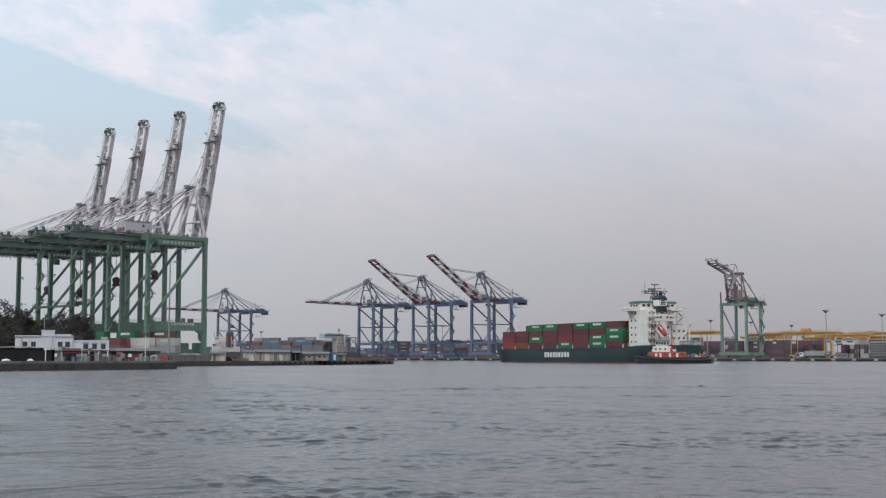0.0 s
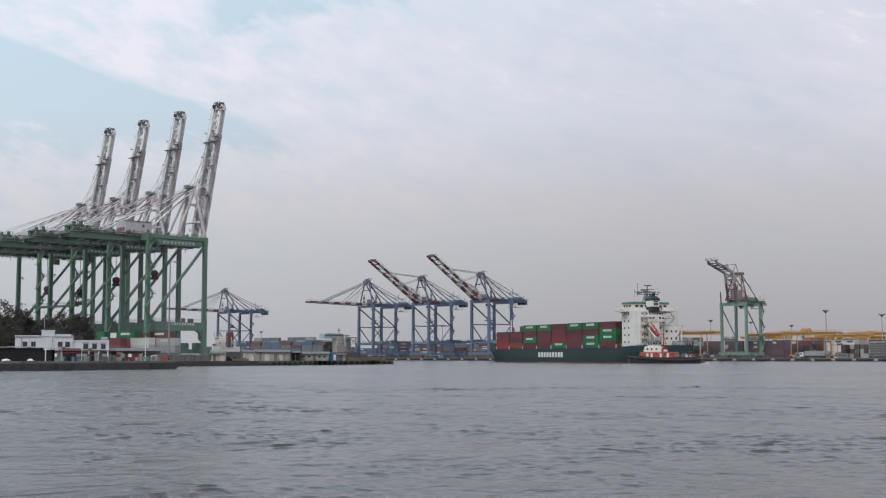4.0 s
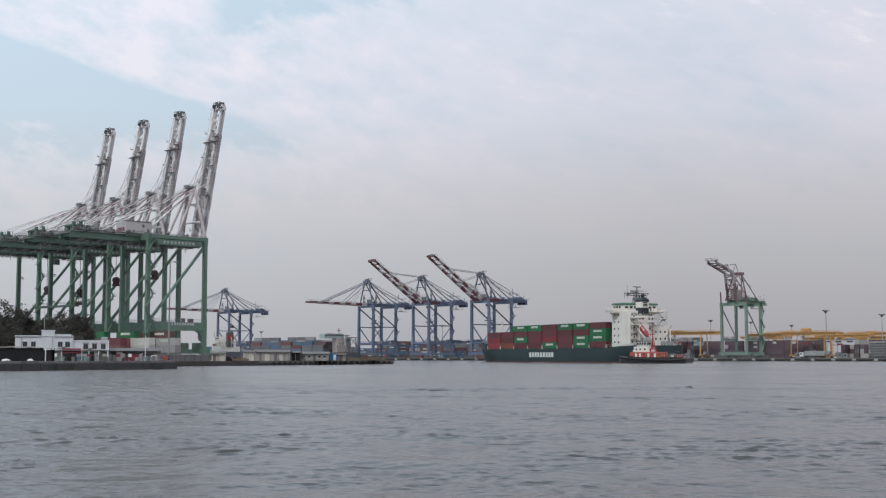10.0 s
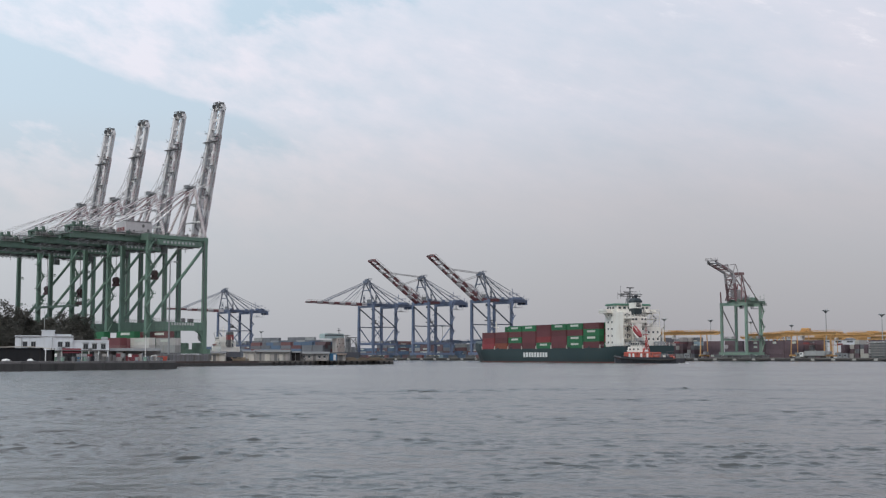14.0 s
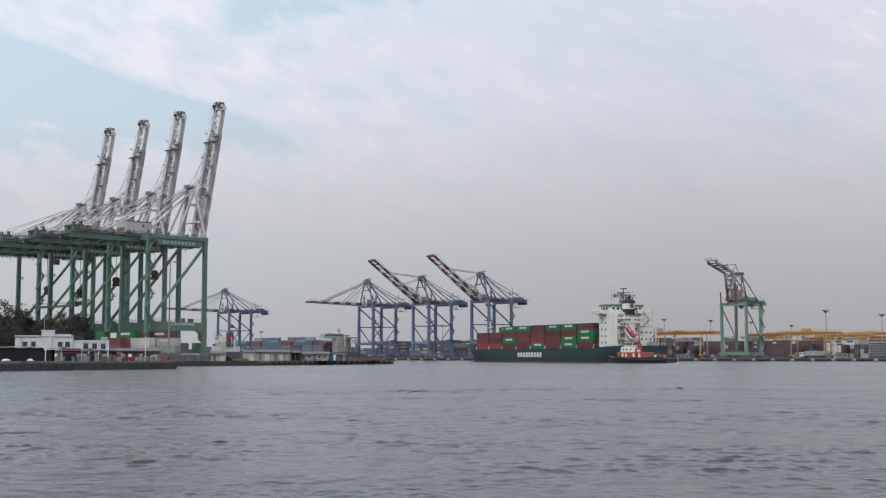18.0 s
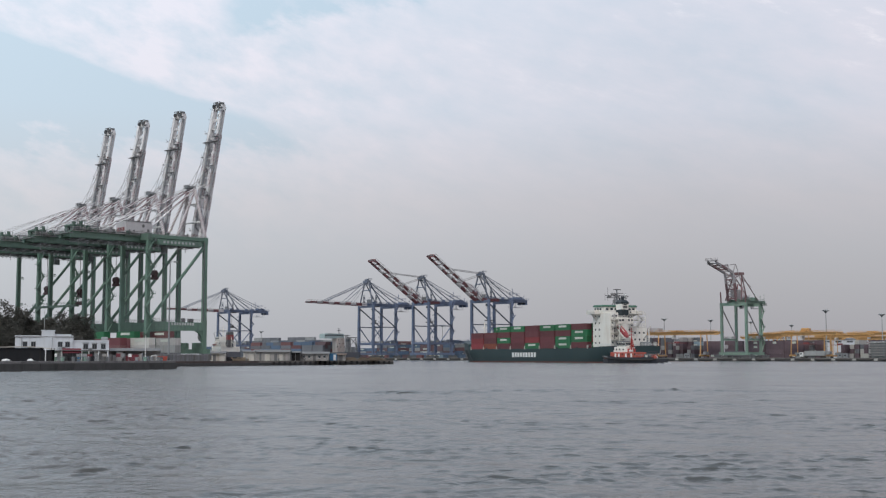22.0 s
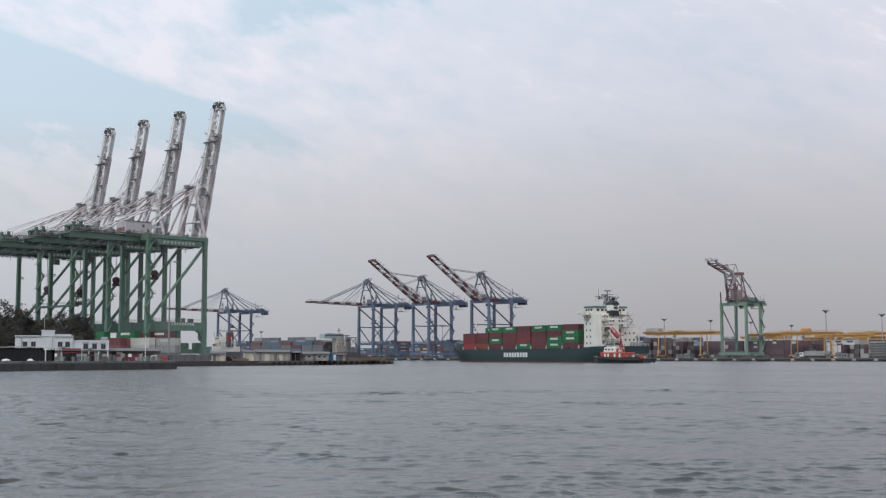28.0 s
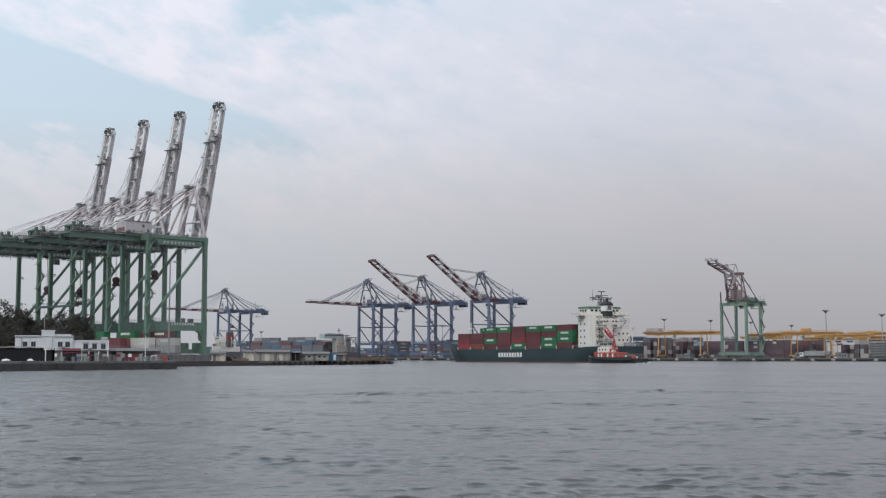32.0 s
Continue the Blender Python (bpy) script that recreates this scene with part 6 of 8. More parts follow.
def white_house():
    """Two-storey white house on the waterfront: main block, stair tower, lower wing, shop fronts under an awning. Local -y looks over the water."""
    Y = 252.0
    x0, x1, x2 = on_bearing(33, Y), on_bearing(130, Y), on_bearing(192, Y)
    hs = thing("house", "white two-storey waterfront house with flat roofs", "house", at=pose((x0 + x2) / 2, Y, GROUND_A, 0, 0, 15))
    c = (x0 + x2) / 2
    a, b, d = x0 - c, x1 - c, x2 - c
    part("wall", MB().box((a + b) / 2, 4, 2.45, b - a, 8, 4.9), WALL_WHITE, hs)
    part("roof", MB().box((a + b) / 2, 4, 4.97, b - a + 0.3, 8.3, 0.14), ROOF_GREY, hs)
    part("parapet", MB().box((a + b) / 2, -0.02, 5.1, b - a + 0.2, 0.2, 0.26).box(a, 4, 5.1, 0.2, 8, 0.26), WALL_WHITE, hs)
    t = on_bearing(87.5, Y) - c
    tower = part("stair_tower", MB().box(t, 1.2, 3.1, 2.4, 2.6, 6.2), WALL_WHITE, hs)
    part("tower_cap", MB().box(t, 1.2, 6.25, 2.6, 2.8, 0.14), WALL_WHITE, tower)
    wing = part("wing", MB().box((b + d) / 2, 4.2, 2.05, d - b - 0.02, 7.6, 4.1), WALL_WHITE, hs)
    part("wing_parapet", MB().box((b + d) / 2, 0.4, 4.2, d - b, 0.2, 0.3), WALL_WHITE, wing)
    part("water_tank", MB().chamfer(d - 0.9, 2.6, 4.6, 1.3, 1.2, 0.9, 0.15), GALVA, hs)
    part("roof_box", MB().box(on_bearing(112, Y) - c, 3.0, 5.3, 3.2, 2.0, 0.5), WALL_WHITE, hs)
    for u in (49.5, 63.5, 108.5, 121):
        window_unit(hs, on_bearing(u, Y) - c, 3.5, 0.8, 1.0, 0, DARK)
    for u in (152, 167, 182):
        window_unit(wing, on_bearing(u, Y) - c, 3.08, 0.85, 0.95, 0.4, DARK)
        part("lintel", MB().box(on_bearing(u, Y) - c, 0.3, 3.75, 1.1, 0.2, 0.12), GREY, wing)
    # canopy over the shop fronts, columns, doors
    cn = part("canopy", MB().box((on_bearing(94, Y) + d + c) / 2 - c, -1.3, 2.32, d + c - on_bearing(94, Y) + 0.4, 2.8, 0.14), ROOF_GREY, hs, "thin grey canopy")
    for u in (98, 112, 146, 158, 174, 190):
        part("column", MB().tube((on_bearing(u, Y) - c, -2.5, 0), (on_bearing(u, Y) - c, -2.5, 2.26), 0.09, 8), WHITE, cn)
    aw = part("awning", MB().add([(on_bearing(113, Y) - c, -2.6, 2.0), (on_bearing(145, Y) - c, -2.6, 2.0), (on_bearing(145, Y) - c, -1.2, 2.7), (on_bearing(113, Y) - c, -1.2, 2.7),
                                 (on_bearing(113, Y) - c, -2.6, 1.75), (on_bearing(145, Y) - c, -2.6, 1.75), (on_bearing(145, Y) - c, -1.2, 2.64), (on_bearing(113, Y) - c, -1.2, 2.64)],
                                [(0, 1, 2, 3), (4, 7, 6, 5), (0, 4, 5, 1), (1, 5, 6, 2), (3, 7, 4, 0), (2, 6, 7, 3)]), AWNING_RED, hs, "red cloth awning")
    for u, w, m in ((100, 0.9, SIGN_GREEN), (107, 0.8, WHITE), (118, 1.0, DARK), (126, 0.9, GLASS), (136, 1.2, DARK), (150, 1.4, SIGN_GREEN), (163, 1.0, GLASS), (171, 0.8, WHITE), (183, 1.3, WALL_GREY)):
        part("door", MB().box(on_bearing(u, Y) - c, -0.06, 1.1, w, 0.1, 2.1), m, hs)
    part("flag_pole", MB().tube((on_bearing(80.5, Y) - c, 1.2, 6.2), (on_bearing(80.5, Y) - c, 1.2, 10.2), 0.05, 6), GALVA, hs)
    for u in (44, 95):
        part("drain_pipe", MB().tube((on_bearing(u, Y) - c, -0.1, 0.2), (on_bearing(u, Y) - c, -0.1, 4.8), 0.06, 6), GREY, hs)
    for u, z in ((57, 2.75), (114.5, 2.75), (160, 2.5)):
        ac = part("air_conditioner", MB().chamfer(on_bearing(u, Y) - c, -0.25, z, 0.8, 0.4, 0.6, 0.05), GREY, hs)
        part("fan", MB().tube((on_bearing(u, Y) - c, -0.46, z), (on_bearing(u, Y) - c, -0.5, z), 0.22, 10), DARK, ac)


def pavilion():
    """Open waterfront shelter hung with black net under a thin pale roof."""
    Y = 236.0
    xa, xb = on_bearing(-8, Y), on_bearing(95, Y)
    c = (xa + xb) / 2
    pv = thing("pavilion", "open shelter with black shade nets under a thin pale roof", "shelter", at=pose(c, Y, GROUND_A, 0, 0, 12))
    w = xb - xa
    prof = []
    for i in range(9):
        x = -w / 2 + w * i / 8
        prof.append((x, 2.75 + 0.1 * math.sin(math.pi * i / 8) - 0.35 * max(0, (i - 5.5) / 2.5)))
    roof = MB().loft([[(x, y, z) for x, z in prof] + [(x, y, z + 0.12) for x, z in prof[::-1]] for y in (-0.4, 6.5)])
    part("roof", roof, CREAM, pv)
    for i in range(6):
        x = -w / 2 + 0.4 + (w - 0.8) * i / 5
        # posts take the net's black so that the inside reads as shaded
        part("post", MB().box(x, 0, 1.35, 0.12, 0.12, 2.7), NET_SHADE_BLACK, pv)
        part("post", MB().box(x, 6.0, 1.35, 0.12, 0.12, 2.7), NET_SHADE_BLACK, pv)
    for i in range(5):
        x = -w / 2 + 0.4 + (w - 0.8) * (i + 0.5) / 5
        zt = 2.6 - (0.35 if i > 3 else 0)
        part("net", MB().box(x, 6.1, zt / 2 + 0.1, (w - 0.8) / 5 - 0.06, 0.06, zt), NET_SHADE_BLACK, pv)
        part("net", MB().box(x, 0.06, zt / 2 + 0.12, (w - 0.8) / 5 - 0.06, 0.05, zt - 0.1), NET_SHADE_BLACK, pv)
    for i, u in enumerate((15, 42, 66)):
        tb = thing("table", "low dark table inside the open shelter", "table", "tables in the shelter", at=pose(on_bearing(u, Y + 2.5), Y + 2.5, GROUND_A))
        part("tabletop", MB().chamfer(0, 0, 0.73, 1.5, 0.9, 0.06, 0.02), DARK, tb)
        for sx in (-0.6, 0.6):
            for sy in (-0.35, 0.35):
                part("leg", MB().box(sx, sy, 0.35, 0.06, 0.06, 0.7), DARK, tb)
    post = thing("post", "white painted post beside the shelter", "post", at=pose(on_bearing(83, 233), 233, GROUND_A))
    part("shaft", MB().tube((0, 0, 0), (0, 0, 2.5), 0.09, 8), WHITE, post)
    part("cap", MB().tube((0, 0, 2.5), (0, 0, 2.65), 0.13, 8, 0.05), WHITE, post)


white_house()
pavilion()


def car(x, y, turn, paint, label):
    """Parked car, 4.2 m long."""
    cr = thing("car", label, "car", "cars parked on the quay", at=pose(x, y, GROUND_A, 0, 0, turn))
    prof = [(-2.1, 0.35), (2.1, 0.35), (2.12, 0.75), (1.2, 0.92), (0.55, 1.42), (-1.2, 1.46), (-1.9, 0.98), (-2.12, 0.9)]
    part("body", MB().loft([[(a, s * 0.84, b) for a, b in prof] for s in (-1, 1)]), paint, cr)
    for s in (-1, 1):
        part("side_window", MB().loft([[(a, s * (0.85 + k), b) for a, b in ((0.95, 0.95), (0.48, 1.34), (-1.15, 1.37), (-1.6, 0.98))] for k in (0, 0.02)]), GLASS, cr)
        for a in (-1.3, 1.35):
            wh = part("wheel", MB().tube((a, s * 0.66, 0.32), (a, s * 0.87, 0.32), 0.32, 12), RUBBER, cr)
            part("rim", MB().tube((a, s * 0.86, 0.32), (a, s * 0.885, 0.32), 0.19, 8), GALVA, wh)
    part("windscreen", MB().loft([[(1.22, y2, 0.95), (0.6, y2, 1.38), (0.63, y2, 1.39), (1.26, y2, 0.96)] for y2 in (-0.72, 0.72)]), GLASS, cr)


CAR_WHITE = surface("white_car_paint", (0.75, 0.75, 0.75), 0.25, vary=0.03, dirt=0.1, bump=0, spec=0.6)
for u, Y, p, lb in ((225, 268, CAR_WHITE, "white car parked by the fence"),):
    car(on_bearing(u, Y), Y, 8, p, lb)


def small_quay_things():
    rng = random.Random(11)
    # low canopy row between the house and the fence
    Y = 262.0
    xa, xb = on_bearing(193, Y), on_bearing(285, Y)
    st = thing("market_stall", "row of open stalls under a long grey sheet roof", "stall", at=pose((xa + xb) / 2, Y, GROUND_A, 0, 0, 13))
    w = xb - xa
    part("roof", MB().loft([[(-w / 2, y, z), (w / 2, y, z), (w / 2, y, z + 0.1), (-w / 2, y, z + 0.1)] for y, z in ((-1.6, 2.2), (2.5, 2.75))]), ROOF_GREY, st)
    for i in range(7):
        part("post", MB().box(-w / 2 + 0.2 + (w - 0.4) * i / 6, -1.4, 1.1, 0.1, 0.1, 2.2), GREY, st)
    part("back_wall", MB().box(0, 2.4, 1.3, w, 0.12, 2.6), WALL_GREY, st)
    # cabinet colours are dimmed greys that stand for the stalls' shade
    for i, (u, ww, hh, m, nm) in enumerate(((198, 0.9, 1.6, WALL_GREY, "cabinet"), (206, 0.7, 1.3, GREY, "cabinet"), (214, 1.2, 1.9, WALL_GREY, "cabinet"), (231, 1.1, 1.2, AWNING_RED, "crate_stack"),
                                            (243, 1.6, 1.5, AWNING_RED, "crate_stack"), (252, 0.8, 1.7, GREY, "cabinet"), (262, 0.9, 1.1, TARP_BLUE, "crate_stack"), (275, 1.0, 1.4, WHITE, "cabinet"))):
        x = on_bearing(u, 260)
        tg = thing(nm, ("grey metal cabinet beside the stalls" if nm == "cabinet" else "stacked coloured crates beside the stalls"), "cabinet" if nm == "cabinet" else "crates", at=pose(x, 259.6, GROUND_A, 0, 0, rng.uniform(-8, 8)))
        if nm == "cabinet":
            part("body", MB().chamfer(0, 0, hh / 2, ww, 0.6, hh, 0.04), m, tg)
            part("door", MB().box(0, -0.31, hh / 2, ww * 0.86, 0.04, hh * 0.9), WALL_GREY, tg)
        else:
            for k in range(3):
                part("crate", MB().chamfer(rng.uniform(-0.05, 0.05), 0, hh / 3 * (k + 0.5), ww, 0.7, hh / 3 - 0.03, 0.03), m, tg)
    for i in range(22):
        u = rng.uniform(96, 288)
        yy = 250.5 - 0.0 + rng.uniform(-3.5, -1.0) + max(0, u - 180) * 0.11
        kind = rng.choice(("sign", "bin", "bucket_stack", "sign"))
        x = on_bearing(u, yy)
        if kind == "sign":
            sg = thing("sign_board", "small plain sign board on two legs", "sign", "clutter along the waterfront", at=pose(x, yy, GROUND_A, 0, 0, rng.uniform(-15, 15)))
            # board paints mostly greyed down in the same way, as painted shade
            part("board", MB().box(0, 0, 1.35, rng.uniform(0.6, 1.1), 0.05, rng.uniform(0.4, 0.8)), rng.choice((GREY, AWNING_RED, WALL_GREY, WHITE, GREY)), sg)
            for k in (-0.25, 0.25):
                part("leg", MB().box(k, 0.04, 0.6, 0.05, 0.05, 1.2), GREY, sg)
        elif kind == "bin":
            bn = thing("bin", "lidded plastic bin on the waterfront", "bin", "clutter along the waterfront", at=pose(x, yy, GROUND_A))
            part("body", MB().tube((0, 0, 0), (0, 0, 0.95), 0.3, 10, 0.36), rng.choice((SIGN_GREEN, GREY, GREY)), bn)
            part("lid", MB().tube((0, 0, 0.95), (0, 0, 1.05), 0.4, 10, 0.3), GREY, bn)
        else:
            bk = thing("bucket_stack", "stack of pale plastic tubs on the waterfront", "tubs", "clutter along the waterfront", at=pose(x, yy, GROUND_A))
            for k in range(3):
                part("tub", MB().tube((0, 0, 0.32 * k), (0, 0, 0.32 * k + 0.3), 0.3, 10, 0.38), rng.choice((GALVA, TARP_BLUE, GREY)), bk)
    # white flag mast near the fence end
    fm = thing("flag_mast", "slim white mast beside the stalls", "mast", at=pose(on_bearing(267, 262), 258, GROUND_A))
    part("base", MB().chamfer(0, 0, 0.2, 0.6, 0.6, 0.4, 0.08), CONCRETE, fm)
    part("shaft", MB().tube((0, 0, 0.4), (0, 0, 5.4), 0.09, 8, 0.06), WHITE, fm)
    # fence of ribbed grey panels
    fn = thing("panel_fence", "grey ribbed panel fence along the quay road", "fence", kind="structure")
    pm = MB()
    pm.box(0, 0, 0.85, 1.24, 0.06, 1.7)
    for k in range(5):
        pm.box(-0.5 + k * 0.25, -0.05, 0.85, 0.08, 0.05, 1.66)
    pm = pm.mesh("panel")
    pm.materials.append(GALVA_WALL)
    for i, (x, y, h) in enumerate(along([(-70.5, 296), (-60.8, 334)], 1.27)):
        part("panel", pm, None, fn, at=pose(x, y, GROUND_A + rng.uniform(-0.05, 0.05), 0, 0, h))
        if i % 2 == 0:
            part("post", MB().box(0, 0.1, 0.95, 0.12, 0.12, 1.9), GREY, fn, at=pose(x, y, GROUND_A, 0, 0, h))
    # red-orange skip at the quay corner
    sk = thing("skip", "red-orange steel skip on the quay corner", "skip", at=pose(on_bearing(288, 262), 262, GROUND_A, 0, 0, 12))
    part("body", MB().loft([[(-0.9, -0.8, 0.1), (0.9, -0.8, 0.1), (0.9, 0.8, 0.1), (-0.9, 0.8, 0.1)], [(-1.2, -0.9, 1.1), (1.2, -0.9, 1.1), (1.2, 0.9, 1.1), (-1.2, 0.9, 1.1)]]), ORANGE, sk)
    part("rim", MB().box(0, -0.92, 1.1, 2.5, 0.08, 0.1).box(0, 0.92, 1.1, 2.5, 0.08, 0.1), ORANGE, sk)
    # tall lighting mast
    lm = thing("light_mast", "tall slim grey lighting mast on the peninsula", "lamp post", at=pose(on_bearing(300, 313), 313, GROUND_A))
    part("base", MB().chamfer(0, 0, 0.3, 1.1, 1.1, 0.6, 0.1), CONCRETE, lm)
    part("shaft", MB().tube((0, 0, 0.5), (0, 0, 24.6), 0.24, 10, 0.13), GREY, lm)
    part("lamp_arm", MB().tube((0, 0, 24.4), (1.2, -0.3, 24.5), 0.08, 6), GALVA, lm)
    part("lamp_head", MB().chamfer(1.4, -0.35, 24.4, 0.9, 0.5, 0.35, 0.08), GREY, lm)
    # bollards on the cope
    bm_ = MB().tube((0, 0, 0), (0, 0, 0.45), 0.2, 10, 0.16).tube((0, 0, 0.45), (0, 0, 0.62), 0.28, 10, 0.24)
    bm_ = bm_.mesh("bollard")
    for x, y, h in along(NEAR_EDGE[4:], 16):
        solid("bollard", bm_, DARK, "black iron bollard on the pier cope", "bollard", "bollards along the pier", at=pose(x - 0.8, y + 0.4, GROUND_A + 0.02))


for u, Y, ln in ((15, 231.5, 1.7), (58, 232.5, 1.3)):
    hp = thing("covered_dinghy", "small dinghy under a white cover behind the parapet", "boat", at=pose(on_bearing(u, Y), Y, GROUND_A, 0, 0, 6))
    part("hull", MB().loft([[(a, w, 0.34), (a, w * 0.7, 0.05), (a, -w * 0.7, 0.05), (a, -w, 0.34)] for a, w in ((-ln / 2, 0.5), (0, 0.62), (ln / 2, 0.1))]), GREY, hp)
    part("cover", MB().loft([[(a, w, 0.36), (a, 0, h2), (a, -w, 0.36)] for a, w, h2 in ((-ln / 2, 0.52, 0.55), (0, 0.64, 0.72), (ln / 2 - 0.3, 0.25, 0.5))]), WHITE, hp)

GALVA_WALL = surface("grey_ribbed_panel", (0.26, 0.26, 0.265), 0.6, dirt=0.4, streak=0.5, each=0.1)
small_quay_things()


def shed(name, label, u0, u1, Y, h, wall_mat, turn=0, openings=(), deep=6.0, roof_rise=0.7, roof_mat=None):
    """Low quay building with a pitched sheet roof; openings: (bearing, width, bottom, top, material)."""
    xa, xb = on_bearing(u0, Y), on_bearing(u1, Y)
    c, w = (xa + xb) / 2, xb - xa
    sd = thing(name, label, "shed", at=pose(c, Y, GROUND_A, 0, 0, turn))
    part("wall", MB().box(0, deep / 2, h / 2, w, deep, h), wall_mat, sd)
    rf = MB().loft([[(x, -0.5, h), (x, deep / 2, h + roof_rise), (x, deep + 0.5, h), (x, deep + 0.5, h + 0.12), (x, deep / 2, h + roof_rise + 0.12), (x, -0.5, h + 0.12)] for x in (-w / 2 - 0.3, w / 2 + 0.3)])
    part("roof", rf, roof_mat or ROOF_GREY, sd)
    for u, ww, zb, zt, m in openings:
        x = on_bearing(u, Y) - c
        op = part("door" if zb < 0.2 else "window", MB().box(x, -0.03, (zb + zt) / 2, ww, 0.1, zt - zb), m, sd)
        if zb > 0.2:
            part("frame", MB().box(x, -0.06, zb - 0.05, ww + 0.2, 0.16, 0.1).box(x, -0.06, zt + 0.05, ww + 0.2, 0.16, 0.1), WHITE, op)
    return sd


shed("shed", "small cream shed with a brown roof by the fence", 376, 399, 335, 1.9, CREAM, 4, ((381, 0.8, 0, 1.6, DARK),), 4, 0.5)
shed("shed", "cream flat-topped store on the quay", 432, 451, 352, 2.4, CREAM, 3, ((437, 0.7, 0, 1.9, WALL_GREY),), 4, 0.3)
shed("shed", "long weathered grey warehouse with a sheet roof", 451, 513, 360, 2.35, WALL_GREY, 3, ((462, 0.5, 0, 2.0, DARK), (474, 1.4, 0, 1.9, CREAM), (489, 0.8, 0, 1.9, DARK), (498, 1.0, 0, 1.8, CREAM)), 7, 0.7)
# solid black walls stand for the shade behind an open front
shed("open_shed", "open-fronted store between the warehouses, its shaded inside painted black", 513, 531, 366, 2.2, NET_SHADE_BLACK, 3, ((517, 0.15, 0, 2.1, GREY), (524, 0.15, 0, 2.1, GREY)), 5, 0.4)
shed("shed", "grey block building with small windows and a sheet roof", 531, 582, 370, 1.9, WALL_GREY, 3, ((539, 0.7, 0.8, 1.5, GLASS), (548, 0.7, 0.8, 1.5, GLASS), (557, 0.8, 0, 1.7, DARK), (566, 0.7, 0.8, 1.5, GLASS), (575, 0.7, 0.8, 1.5, GLASS)), 6, 0.6)
shed("shed", "low lean-to with a rusty sheet roof on the pier", 597, 612, 378, 1.6, WALL_GREY, 3, ((604, 1.0, 0, 1.5, DARK),), 4, 0.4, surface("rusty_sheet_roof", (0.17, 0.12, 0.09), 0.85, dirt=0.5))


def pier_clutter():
    rng = random.Random(21)
    kiosk = thing("kiosk", "small booth wrapped in blue tarpaulin on the pier", "booth", at=pose(on_bearing(590, 376), 376, GROUND_A, 0, 0, 4))
    part("body", MB().chamfer(0, 0, 1.05, 2.1, 1.8, 2.1, 0.08), TARP_BLUE, kiosk)
    part("roof", MB().chamfer(0, 0, 2.16, 2.4, 2.1, 0.12, 0.04), GREY, kiosk)
    part("door", MB().box(0.5, -0.92, 0.9, 0.7, 0.06, 1.7), WHITE, kiosk)
    # stacks of timber and rope lying along the pier
    for i in range(26):
        u = rng.uniform(604, 684) if i < 18 else rng.uniform(383, 432)
        Y = (375 + (u - 600) * 0.33 + rng.uniform(2, 6)) if i < 18 else 338 + rng.uniform(0, 5)
        pl = thing("timber_stack", "stack of weathered timber baulks lying on the pier", "timber", "timber along the pier", at=pose(on_bearing(u, Y), Y, GROUND_A, 0, 0, rng.uniform(-20, 60)))
        for r in range(rng.randint(1, 3)):
            for k in range(3 - r if r < 3 else 1):
                part("baulk", MB().chamfer(rng.uniform(-0.3, 0.3), (k - 1 + r * 0.5) * 0.34, 0.16 + r * 0.31, rng.uniform(2.2, 4.0), 0.3, 0.3, 0.03), TIMBER, pl)
    for u, Y in ((404, 340), (411, 343), (420, 345), (424, 341)):
        gb = thing("net_heap", "dark heap of nets and floats on the quay", "nets", at=pose(on_bearing(u, Y), Y, GROUND_A))
        hm = MB()
        rings = []
        for z, r in ((0, 1.3), (0.5, 1.15), (0.95, 0.7), (1.15, 0.15)):
            rings.append([(r * math.cos(a) * (1 + 0.25 * rng.random()), r * math.sin(a) * (1 + 0.25 * rng.random()), z) for a in np.linspace(0, 2 * math.pi, 11, endpoint=False)])
        part("heap", hm.loft(rings), NET_SHADE_BLACK, gb)
        for k in range(4):
            a = rng.uniform(0, 6.28)
            part("float", MB().tube((math.cos(a), math.sin(a), 0.5), (math.cos(a) + 0.3, math.sin(a), 0.6), 0.16, 8), ORANGE, gb)


TIMBER = surface("weathered_timber", (0.16, 0.125, 0.09), 0.9, vary=0.35, fine=5)
pier_clutter()


def leaf_card(mb, p, size, rng):
    """One small clump of foliage: two crossed bent leaves."""
    for _ in range(2):
        d = Vector((rng.gauss(0, 1), rng.gauss(0, 1), rng.gauss(0, 0.7))).normalized()
        s = d.orthogonal().normalized()
        if rng.random() < 0.5:
            s = d.cross(s)
        a, b = d * size, s * size * 0.42
        mb.add([p - a, p - b + d * 0.1 * size, p + a, p + b + d.cross(s) * 0.25 * size], [(0, 1, 2), (0, 2, 3)])


